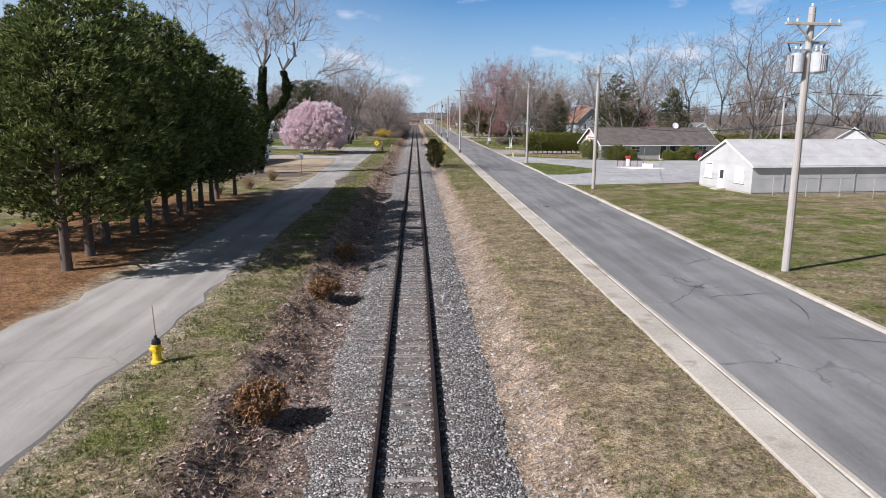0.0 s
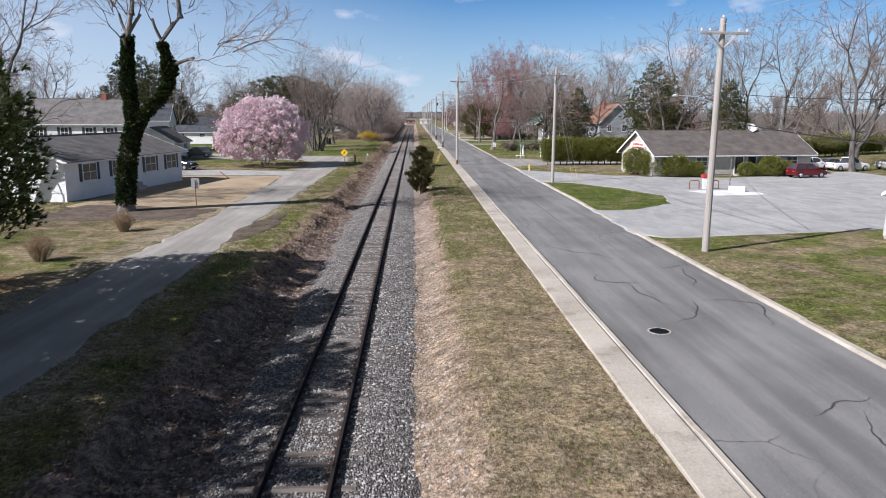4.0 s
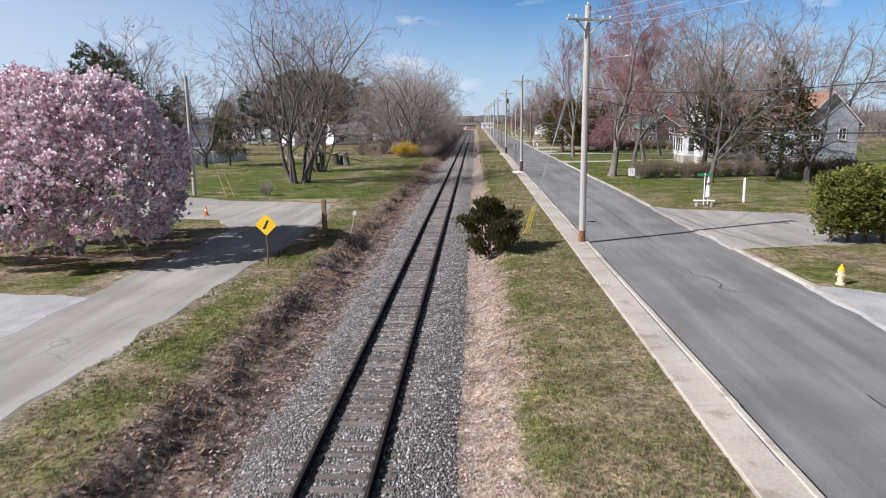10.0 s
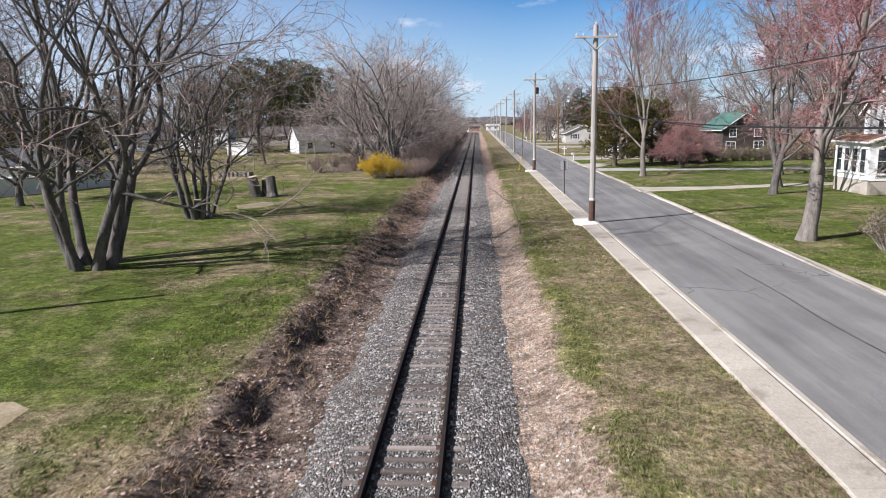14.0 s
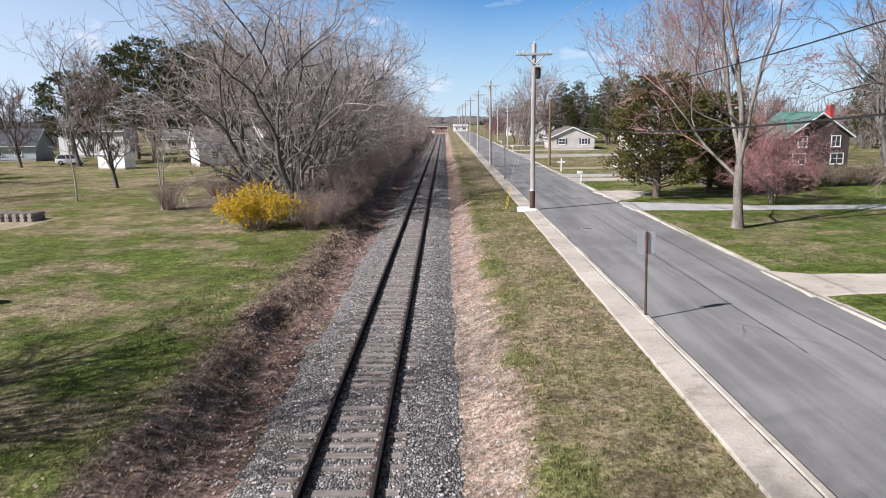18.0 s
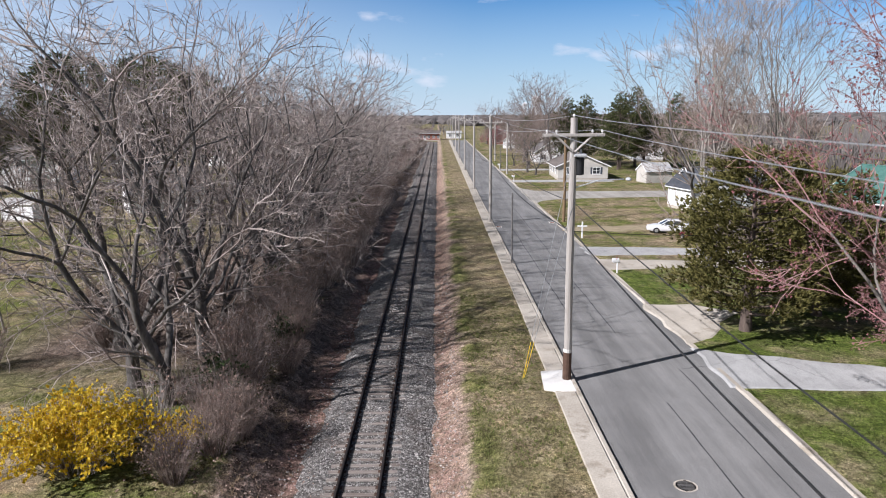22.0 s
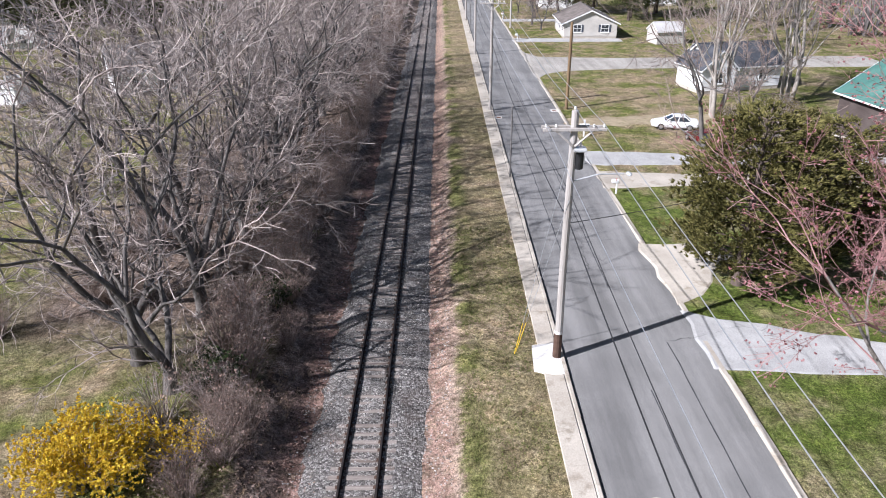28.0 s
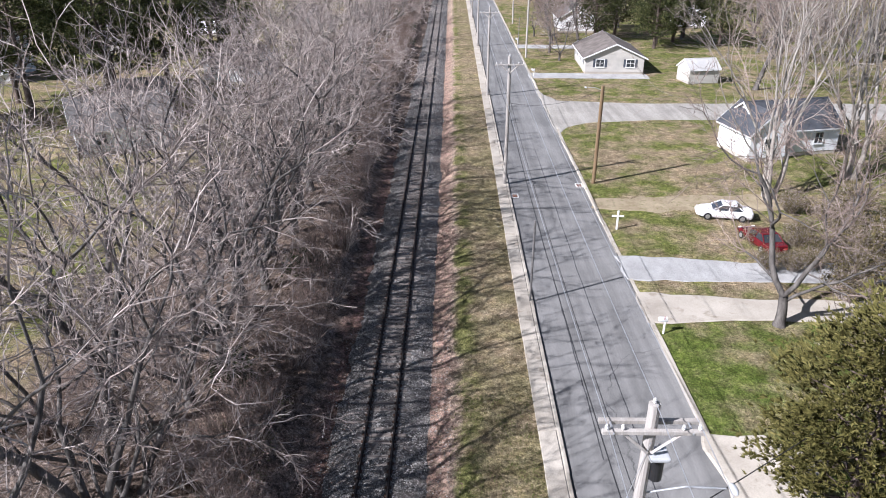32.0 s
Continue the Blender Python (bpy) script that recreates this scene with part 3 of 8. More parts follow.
def cyl(r1, r2, z0, z1, seg=16, bevel=0.0, at=(0, 0)):
    bm = bmesh.new()
    bmesh.ops.create_cone(bm, cap_ends=True, segments=seg, radius1=r1, radius2=r2, depth=z1 - z0, matrix=Matrix.Translation((at[0], at[1], (z0 + z1) / 2)))
    if bevel:
        bmesh.ops.bevel(bm, geom=[e for e in bm.edges if abs(e.verts[0].co.z - e.verts[1].co.z) < 1e-5], offset=bevel, segments=2, affect="EDGES")
    return bm


def lathe(profile, seg=16):
    """A turned body from (radius, height) pairs."""
    s = Soup()
    s.tube([Vector((0, 0, z)) for r, z in profile], [max(r, 1e-3) for r, z in profile], seg)
    return s


# ---- ground ----
def lerp(x, stops):
    for (a, va), (b, vb) in zip(stops, stops[1:]):
        if x <= b:
            return va + (vb - va) * max(0.0, (x - a) / (b - a))
    return stops[-1][1]


CROSS = [(-9, 0.35), (-5.4, 0.34), (-4.7, 0.28), (-3.9, -0.24), (-2.9, -0.44), (-2.2, -0.42), (0, -0.40), (2.4, -0.42), (3.0, -0.34), (3.9, 0.10), (4.6, 0.27), (6, 0.31), (8.0, 0.33), (9.4, 0.2), (16.6, 0.2), (17.1, 0.33), (30, 0.35)]


def ground_z(x, y):
    z = lerp(x, CROSS)
    if -7.5 < x < -2.5:
        z += min(1.0, (x + 7.6) / 1.4) * ((0.30 if -5.6 < x < -3.0 else 0.10) * noise.noise((x * 0.9, y * 0.55, 3.0)) + 0.09 * noise.noise((x * 2.6, y * 1.3, 1.0)))
    elif 2.4 < x < 5.2:
        z += 0.09 * noise.noise((x * 0.9, y * 0.5, 7.0)) + 0.04 * noise.noise((x * 3, y * 2, 1.0))
    elif abs(x) > 5 and not 8 < x < 17.2:
        z += 0.035 * noise.noise((x * 0.3, y * 0.3, 5.0))
    if -12.2 < x < -9.0 and y < 144:
        z -= 0.1
    if y > 560:
        z = z * max(0.0, 1 - (y - 560) / 40)
    return z


xs = [-6000, -2500, -900, -300, -140, -80, -60, -45, -34, -26, -20, -16, -13, -11, -9.5, -8.2] + [-7.4 + 0.3 * i for i in range(17)] + [-2.2, -1, 0, 1, 2.4] + [2.6 + 0.28 * i for i in range(10)] + [5.5, 6, 7, 7.9, 8.3, 9.4, 16.6, 17.05, 18, 20, 23, 27, 32, 40, 55, 80, 140, 300, 900, 2500, 6000]
ys = [-1500, -400, -120, -60] + [-40 + 0.8 * i for i in range(0, 420)] + [296 + 3 * i for i in range(90)] + [580, 620, 700, 900, 1400, 2600, 5000, 9000]
gv = [(x, y, ground_z(x, y)) for y in ys for x in xs]
nx = len(xs)
gf = [(j * nx + i, j * nx + i + 1, (j + 1) * nx + i + 1, (j + 1) * nx + i) for j in range(len(ys) - 1) for i in range(nx - 1)]
gm = bpy.data.meshes.new("ground")
gm.from_pydata(gv, [], gf)
gm.materials.append(GROUND)
gm.shade_smooth()
ground = tagged(new("ground", gm), "flat land with mown grass, leaf litter and bare banks", "ground", kind="structure")


def slab(name, pts, top, material, label, category="pavement", thick=0.12, jitter=0.12, kind="structure", step=1.2, skirt=0.28):
    """A low sheet of paving or soil with an uneven edge."""
    out = []
    for (x0, y0), (x1, y1) in zip(pts, pts[1:] + pts[:1]):
        k = max(1, int(math.hypot(x1 - x0, y1 - y0) / step))
        for i in range(k):
            x, y = x0 + (x1 - x0) * i / k, y0 + (y1 - y0) * i / k
            out.append((x + jitter * 2 * noise.noise((x * 0.8, y * 0.8, 1.7)), y + jitter * 2 * noise.noise((x * 0.8, y * 0.8, 9.1))))
    k = len(out)
    me = bpy.data.meshes.new(name)
    turn = 1 if sum(x0 * y1 - x1 * y0 for (x0, y0), (x1, y1) in zip(out, out[1:] + out[:1])) > 0 else -1
    low = []
    for i, (x, y) in enumerate(out):
        (xa, ya), (xb, yb) = out[i - 1], out[(i + 1) % k]
        d = max(1e-6, math.hypot(xb - xa, yb - ya))
        low.append((x + turn * skirt * (yb - ya) / d, y - turn * skirt * (xb - xa) / d, top - thick))
    me.from_pydata([(x, y, top) for x, y in out] + low, [], [tuple(range(k))] + [(i, i + k, (i + 1) % k + k, (i + 1) % k) for i in range(k)])
    me.materials.append(material)
    bm = bmesh.new()
    bm.from_mesh(me)
    bmesh.ops.recalc_face_normals(bm, faces=bm.faces)
    bmesh.ops.triangulate(bm, faces=[f for f in bm.faces if len(f.verts) > 4])
    bm.to_mesh(me)
    bm.free()
    return tagged(new(name, me), label, category, kind=kind)


# ---- road, kerbs and paving ----
ROAD_Z = 0.31
slab("road", [(9.3, -60), (16.75, -60), (16.75, 560), (9.3, 560)], ROAD_Z, ROAD, "grey worn two-lane asphalt road with cracks", "road", jitter=0.0, step=40, skirt=0.0)
slab("lane_road", [(-8.6, -60), (-8.5, 30), (-8.3, 60), (-8.6, 100), (-8.1, 128), (-7.7, 146), (-8.4, 154), (-9.2, 159), (-13, 160.3), (-18, 161.2), (-24.5, 165), (-45, 171), (-120, 190), (-120, 178), (-45, 158), (-25, 152), (-15.5, 149.5), (-13.3, 146), (-12.9, 138), (-13.2, 125), (-12.6, 100), (-12.0, 84), (-12.4, 70), (-12.8, 34), (-14.0, 25), (-14.5, -60)], 0.372, LANE, "pale worn asphalt lane beside the railway", "road", jitter=0.25)
slab("pavement", [(-13.0, 121.5), (-12.9, 127.5), (-18, 128.5), (-46, 133), (-46, 126), (-27.3, 121.8)], 0.380, LOT, "grey gravel driveway beside the sandy yard", "driveway", jitter=0.3)
slab("pavement", [(-12.6, 92), (-12.7, 98), (-12.8, 115), (-13.5, 120.6), (-20, 120.3), (-27.3, 121), (-25, 92), (-18, 90)], 0.372, SAND, "bare orange sand yard in front of the house", "yard", jitter=0.4)
slab("pavement", [(16.7, 79), (18, 77.5), (33, 80), (62, 82), (62, 128), (40, 118), (31, 120), (27, 121.5), (18.2, 129), (16.7, 129.5), (16.7, 114), (20, 112.5), (24, 106), (26, 100), (24.5, 94), (20, 90), (17.6, 89.5), (16.7, 90)], 0.375, LOT, "pale asphalt parking lot of the restaurant", "parking lot", jitter=0.15)
slab("pavement", [(16.7, 138), (18.2, 138.5), (27, 140), (60, 146), (60, 158), (27, 151), (18, 154.5), (16.7, 156)], 0.372, LANE, "grey asphalt side street meeting the road", "road", jitter=0.15)
slab("pavement", [(16.7, 211.5), (18.5, 211.8), (24, 212.8), (33, 215.2), (60, 219), (60, 221.5), (33, 217.3), (24, 215.0), (18.5, 215.2), (16.7, 216)], 0.378, CONCRETE, "pale concrete driveway curving across the lawn", "driveway", jitter=0.12)
slab("pavement", [(16.7, 237.6), (26, 236.9), (60, 235), (60, 238), (26.5, 239.4), (17.2, 242.6), (16.7, 243)], 0.376, LOT, "grey asphalt driveway beside the cedar tree", "driveway", jitter=0.15)
slab("pavement", [(16.7, 244.2), (18.4, 245), (20, 248), (22, 250), (20, 251.8), (16.7, 252)], 0.372, CONCRETE, "pale gravel parking patch under the cedar", "driveway", jitter=0.3)
slab("pavement", [(16.7, 262.8), (25, 263.0), (40, 262.5), (40, 265.5), (24, 265.8), (16.7, 266.8)], 0.374, CONCRETE, "pale concrete driveway across the lawn", "driveway", jitter=0.15)
slab("pavement", [(16.7, 268.6), (26, 268.4), (45, 268), (45, 271.6), (26, 271.4), (16.7, 272.6)], 0.374, LOT, "pale gravel driveway across the lawn", "driveway", jitter=0.2)
slab("pavement", [(16.7, 282), (22, 281.6), (34, 282), (34, 286), (22, 285), (16.7, 284.6)], 0.360, DRYEARTH, "bare worn earth strip beside the parked car", "yard", jitter=0.5)
slab("pavement", [(16.7, 306), (18.2, 309), (21, 311), (30, 312.5), (70, 313), (70, 321.5), (30, 321), (19, 322.5), (17.4, 326), (16.7, 330)], 0.376, LANE, "grey asphalt side street with rounded corners", "road", jitter=0.1)
for y0 in (338, 366):
    slab("pavement", [(16.7, y0), (36, y0 - 0.5), (36, y0 + 3.2), (16.7, y0 + 4)], 0.374, LOT, "grey asphalt driveway beside a lawn", "driveway", jitter=0.15)

slab("pavement", [(-26, 84), (-13.6, 85.5), (-13.2, 90.5), (-17, 92.2), (-24, 93)], 0.374, MULCH, "dark brown mulch bed round the ivy-clad tree", "flower bed", jitter=0.5)
slab("pavement", [(-8.3, 76.5), (-7.3, 79.2), (-6.9, 83.5), (-7.0, 88.5), (-7.9, 87), (-8.3, 83), (-8.9, 79.5)], 0.385, MULCH, "dark damp silt strip at the lane's edge", "puddle", jitter=0.35)

kerb_l = thing("kerb_left", "concrete gutter slabs with a raised kerb edge", "kerb", kind="structure")
kerb_r = thing("kerb_right", "worn concrete kerb along the road", "kerb", kind="structure")


def kerb_piece(profile, length):
    """A cast concrete piece: a cross-section drawn out along y, with a joint left at its end."""
    s = Soup()
    k = len(profile)
    for y in (0.0, length):
        s.v += [Vector((x, y, z)) for x, z in profile]
    s.f += [tuple(reversed(range(k))), tuple(range(k, 2 * k))] + [(i, (i + 1) % k, (i + 1) % k + k, i + k) for i in range(k)]
    return s


prof_l = [(x - 8.8, z) for x, z in ((8.2, 0.1), (9.36, 0.1), (9.36, 0.44), (9.33, 0.455), (9.20, 0.455), (9.17, 0.425), (8.23, 0.405), (8.2, 0.38))]
prof_r = [(x - 16.84, z) for x, z in ((16.68, 0.1), (17.0, 0.1), (17.0, 0.42), (16.98, 0.435), (16.76, 0.43), (16.68, 0.35))]
me_l, me_r = kerb_piece(prof_l, 2.992).mesh("kerb_slab", CONCRETE), kerb_piece(prof_r, 2.99).mesh("kerb_stone", CONCRETE)
for i in range(205):
    y = -48 + 3 * i
    ob = part("kerb_slab", me_l, CONCRETE, kerb_l)
    ob.location, ob.rotation_euler = (8.8 + random.uniform(-0.02, 0.02), y, random.uniform(-0.012, 0.012)), (random.uniform(-0.002, 0.002), random.uniform(-0.01, 0.01), 0)
    low = -0.05 if any(a < y + 1.5 < b for a, b in ((78, 91), (114, 130), (137, 157), (211, 216), (237, 253), (262, 273), (306, 331))) else 0.0
    ob = part("kerb_stone", me_r, CONCRETE, kerb_r)
    ob.location, ob.rotation_euler = (16.84 + random.uniform(-0.03, 0.03), y, low + random.uniform(-0.03, 0.005)), (random.uniform(-0.003, 0.003), random.uniform(-0.03, 0.03), 0)

# ---- railway ----
track = thing("railway_track", "single railway track on grey ballast with dark weathered sleepers", "railway", kind="structure")
bed_s = Soup()
prof = [(-2.5, -0.46), (-1.9, -0.24), (-1.35, -0.185), (-0.78, -0.19), (0, -0.195), (0.78, -0.19), (1.35, -0.185), (2.0, -0.24), (2.75, -0.45)]
rows_y = [-60 + 0.35 * i for i in range(1760)]
for y in rows_y:
    for x, z in prof:
        e = (0.13 * noise.noise((y * 0.45, x, 0.0)) + 0.09 * noise.noise((y * 1.7, x, 4.0))) if abs(x) > 2.2 else 0.04 * noise.noise((y * 1.1, x, 7.0)) if abs(x) > 1.8 else 0
        bed_s.v.append(Vector((x + 2.2 * e, y, z + 0.035 * noise.noise((x * 2.5, y * 2.5, 2.0)))))
k = len(prof)
bed_s.f = [(j * k + i, j * k + i + 1, (j + 1) * k + i + 1, (j + 1) * k + i) for j in range(len(rows_y) - 1) for i in range(k - 1)]
part("ballast_bed", bed_s, BALLAST, track, "grey crushed stone ballast", smooth=True)


def rail_shape(x, y0, y1):
    s = Soup()
    pr = [(-0.075, -0.165), (0.075, -0.165), (0.075, -0.15), (0.012, -0.135), (0.012, -0.05), (0.045, -0.04), (0.045, -0.006), (0.036, 0.0), (-0.036, 0.0), (-0.045, -0.006), (-0.045, -0.04), (-0.012, -0.05), (-0.012, -0.135), (-0.075, -0.15)]
    k, n = len(pr), 110
    for i in range(n):
        y = y0 + (y1 - y0) * i / (n - 1)
        s.v += [Vector((x + a, y, b)) for a, b in pr]
    s.f = [(i * k + j, i * k + (j + 1) % k, (i + 1) * k + (j + 1) % k, (i + 1) * k + j) for i in range(n - 1) for j in range(k)]
    return s


for x in (-0.75, 0.75):
    r = part("rail", rail_shape(x, -60, 556), RAIL, track, "dark rusty steel rail")
    head = Soup()
    head.box((x - 0.034, -60, -0.001), (x + 0.034, 556, 0.004))
    part("rail_head", head, RAILTOP, r, "worn running surface")

TIE_STEP = 0.53
tie_mesh = []
for k in range(5):
    bm = bev_box((-1.3, -0.115, -0.18), (1.3, 0.115, 0.0), 0.012)
    bmesh.ops.subdivide_edges(bm, edges=[e for e in bm.edges if abs(e.verts[0].co.x - e.verts[1].co.x) > 1], cuts=4)
    for v in bm.verts:
        v.co += Vector((0, 0.012 * noise.noise(v.co * 3 + Vector((k * 7, 0, 0))), 0.012 * noise.noise(v.co * 2 + Vector((0, k * 7, 0)))))
    tie_mesh.append(from_bm("sleeper", bm, TIE))
far_ties, plates = Soup(), Soup()
for i in range(1150):
    y = -52 + TIE_STEP * i + random.uniform(-0.04, 0.04)
    z, turn = -0.172 + random.uniform(-0.032, 0.012), random.uniform(-0.02, 0.02)
    if 10 < y < 168:
        ob = part("sleeper", tie_mesh[i % 5], TIE, track)
        ob.location, ob.rotation_euler = (random.uniform(-0.08, 0.08), y, z), (0, 0, turn)
    else:
        far_ties.box((-1.3, -0.115, -0.1), (1.3, 0.115, 0), Matrix.Translation((random.uniform(-0.08, 0.08), y, z)) @ Matrix.Rotation(turn, 4, "Z"))
    if y < 300:
        for x in (-0.75, 0.75):
            plates.box((x - 0.16, y - 0.09, -0.162), (x + 0.16, y + 0.09, -0.146))
            for a, b in ((-0.1, 0.05), (0.1, -0.05)):
                plates.box((x + a - 0.018, y + b - 0.018, -0.15), (x + a + 0.018, y + b + 0.018, -0.118))
tagged(part("sleepers", far_ties, TIE, track), kind="stuff")
tagged(part("tie_plates", plates, PLATE, track, "rusty tie plates and spikes"), kind="stuff")

chips = Soup()
rng = np.random.default_rng(5)


def chip(s, x, y, z, r):
    a = rng.uniform(0, 6.28)
    ca, sa = math.cos(a) * r, math.sin(a) * r
    base = len(s.v)
    h = r * rng.uniform(0.5, 0.9)
    s.v += [Vector((x + ca, y + sa, z)), Vector((x - sa, y + ca * 0.8, z + h * 0.3)), Vector((x - ca * 0.9, y - sa, z)), Vector((x + sa, y - ca * 0.7, z + h * 0.2)), Vector((x + ca * 0.2, y + sa * 0.2, z + h)), Vector((x - ca * 0.3, y + sa * 0.3, z + h * 0.8))]
    s.f += [(base, base + 1, base + 4), (base + 1, base + 5, base + 4), (base + 1, base + 2, base + 5), (base + 2, base + 3, base + 5), (base + 3, base + 4, base + 5), (base + 3, base, base + 4)]


def bed_z(x):
    return lerp(x, prof)


for _ in range(60000):
    y = 8 + 255 * rng.random() ** 1.25
    side = rng.random()
    x = 0.85 + 2.9 * rng.random() ** 1.25 if side < 0.48 else -0.85 - 2.3 * rng.random() ** 1.2 if side < 0.76 else rng.uniform(-0.68, 0.68)
    chip(chips, x, y, max(bed_z(x), ground_z(x, y) if abs(x) > 2.4 else -9) + 0.01 - (0.005 if side > 0.76 else 0), rng.uniform(0.02, 0.06))
tagged(part("ballast_stones", chips, STONE, track, "loose grey ballast stones"), kind="stuff")

# ---- plants ----
def rnd_dir(rn, up=0.0):
    v = Vector((rn.gauss(0, 1), rn.gauss(0, 1), rn.gauss(0, 1) + up))
    return v.normalized()


def turn_off(rn, d, angle):
    """A direction that leaves d at about this angle, any way round."""
    u = d.cross(rnd_dir(rn))
    if u.length < 1e-4:
        u = d.orthogonal()
    return (Matrix.Rotation(angle, 3, u.normalized()) @ d).normalized()


def bare_shapes(seed, height, trunk_r, stems=1, clear=0.18, levels=7, wide=0.62, up=0.22, crook=0.24, ratio=0.84, side=1.1, lean=(0.15, 0.45), twigs=6, twig_len=0.55, foot=0.4, thin=0.012):
    """A leafless tree that forks and forks again: wood down to the branches, and the fine twigs."""
    rn = random.Random(seed)
    wood, fine = Soup(), Soup()
    wood.stems, wood.limbs, wood.tips, trunks = [], [], [], []
    first = (height * (1 - clear)) / sum(ratio ** i * 0.80 for i in range(levels))

    def limb(p, d, length, r, k, stem=False):
        n = 5 if stem else (4, 4, 4, 3, 3, 3, 2, 2)[k]
        pts, rad = [p.copy()], [r]
        for i in range(n):
            d = (d + rnd_dir(rn) * crook * (0.45 if stem else 1.0 + 0.14 * k) + Vector((0, 0, up * (0.25 if 0 < k < 4 else 0.08)))).normalized()
            p = p + d * (length / n)
            pts.append(p.copy())
            rad.append(r * (1 - 0.24 * (i + 1) / n))
        if stem:
            trunks.append((pts, rad))
        elif k == 1:
            wood.limbs.append(Soup())
            wood.limbs[-1].tube(pts, rad, 7)
        else:
            (wood if k < 4 else fine).tube(pts, rad, (8, 7, 6, 5, 4, 3, 3, 3)[k])
        if k >= levels - 1:
            for e in range(twigs):
                f = 0.15 + 0.85 * (e + rn.random()) / twigs * n
                i = min(int(f), n - 1)
                c = pts[i].lerp(pts[i + 1], min(1.0, f - i))
                td = (turn_off(rn, d, rn.uniform(0.25, 0.95)) + Vector((0, 0, 0.12))).normalized()
                sd = td.cross(rnd_dir(rn)).normalized() * max(thin * 0.55, r * 0.36)
                end = c + td * twig_len * rn.uniform(0.4, 1.15)
                fine.tri(c - sd, c + sd, end)
                wood.tips.append((end, td))
        if k >= levels:
            return
        ax = d.cross(rnd_dir(rn)).normalized()
        kids = [(rn.uniform(0.15, 0.5), 0.80, rn.uniform(0.92, 1.1)), (-rn.uniform(0.65, 1.15), 0.64, rn.uniform(0.72, 0.95))]
        if rn.random() < (0.75 if stem else 0.3):
            kids.append((rn.uniform(0.7, 1.1), 0.55, rn.uniform(0.7, 0.9)))
        nxt = first if stem else length * ratio
        for j, (ang, rr, ll) in enumerate(kids):
            kd = (Matrix.Rotation(ang * wide, 3, ax) @ d).normalized()
            if j == 2:
                kd = turn_off(rn, d, ang * wide)
            limb(pts[-1], kd, nxt * ll, max(thin, rad[-1] * rr), k + 1)
        extra = int(side + rn.random())
        for _ in range(extra if not stem else 1):
            i = rn.randrange(1 if not stem else n - 1, n)
            limb(pts[i], turn_off(rn, (pts[i + 1] - pts[i]).normalized(), rn.uniform(0.6, 1.15)), nxt * rn.uniform(0.5, 0.85), max(thin, rad[i] * 0.42), min(levels, k + 2))

    for s in range(stems):
        a = 6.283 * s / stems + rn.uniform(-0.3, 0.3)
        out = Vector((math.cos(a), math.sin(a), 0))
        p0 = out * (foot if stems > 1 else 0)
        d0 = (Vector((0, 0, 1)) + out * (rn.uniform(*lean) if stems > 1 else 0.05)).normalized()
        limb(p0 - Vector((0, 0, 0.15)), d0, max(0.8, height * clear * rn.uniform(0.85, 1.15)), trunk_r * (rn.uniform(0.75, 1.1) if stems > 1 else 1), 0, True)
    for pts, rad in trunks:
        rad[0] *= 1.4
        s = Soup()
        s.tube(pts, rad, 10)
        wood.stems.append((pts, rad, s))
    return wood, fine


def bare_tree(name, label, seed, bark=None, twig=None, group="", split=False, buds=0.0, **kw):
    wood, fine = bare_shapes(seed, **kw)
    t = thing(name, label, "tree", group=group)
    for _, _, s in wood.stems:
        part("trunk", s, bark or BARK, t, smooth=True)
    for s in wood.limbs:
        if split:
            part("limb", s, bark or BARK, t, smooth=True)
        else:
            k = len(wood.v)
            wood.v += s.v
            wood.f += [tuple(i + k for i in f) for f in s.f]
    tagged(part("branchwork", wood, bark or BARK, t, smooth=True), kind="stuff" if split else "")
    part("crown", fine, twig or TWIG, t)
    if buds:
        rn, s = random.Random(seed), Soup()
        for p, d in wood.tips:
            if rn.random() < buds:
                spray(s, rn, p, d, 0.085, 4, 0.45, 1.2)
        part("blossom", s, BUD_RED, t, "clusters of red spring buds")
    return t


def put(ob, x, y, turn=0.0, size=1.0, z=None, label="", up=1.0):
    """Another of the same thing at this place."""
    ob2 = copy_thing(ob, Matrix.Translation((x, y, ground_z(x, y) if z is None else z)) @ Matrix.Rotation(turn, 4, "Z") @ Matrix.Diagonal((size, size, size * up, 1)))
    ob2.matrix_basis = Matrix.Translation((x, y, ground_z(x, y) if z is None else z)) @ Matrix.Rotation(turn, 4, "Z") @ Matrix.Diagonal((size, size, size * up, 1))
    return tagged(ob2, label)


def move(ob, x, y, turn=0.0, size=1.0, z=None, up=1.0):
    ob.matrix_basis = Matrix.Translation((x, y, ground_z(x, y) if z is None else z)) @ Matrix.Rotation(turn, 4, "Z") @ Matrix.Diagonal((size, size, size * up, 1))
    return ob


def spray(s, rn, c, d, size, count, width=0.12, spread_a=0.8):
    """A tuft of needles or scale leaves that fans out from a twig's end."""
    for _ in range(count):
        bd = (d + rnd_dir(rn) * spread_a).normalized()
        sd = bd.cross(rnd_dir(rn))
        if sd.length < 1e-3:
            continue
        sd.normalize()
        q, w, ln = c - bd * size * 0.2, size * width * 1.5, size * rn.uniform(0.6, 1.2)
        s.tri(q + bd * ln * 0.25 - sd * w, q + bd * ln * 0.25 + sd * w, q + bd * ln)


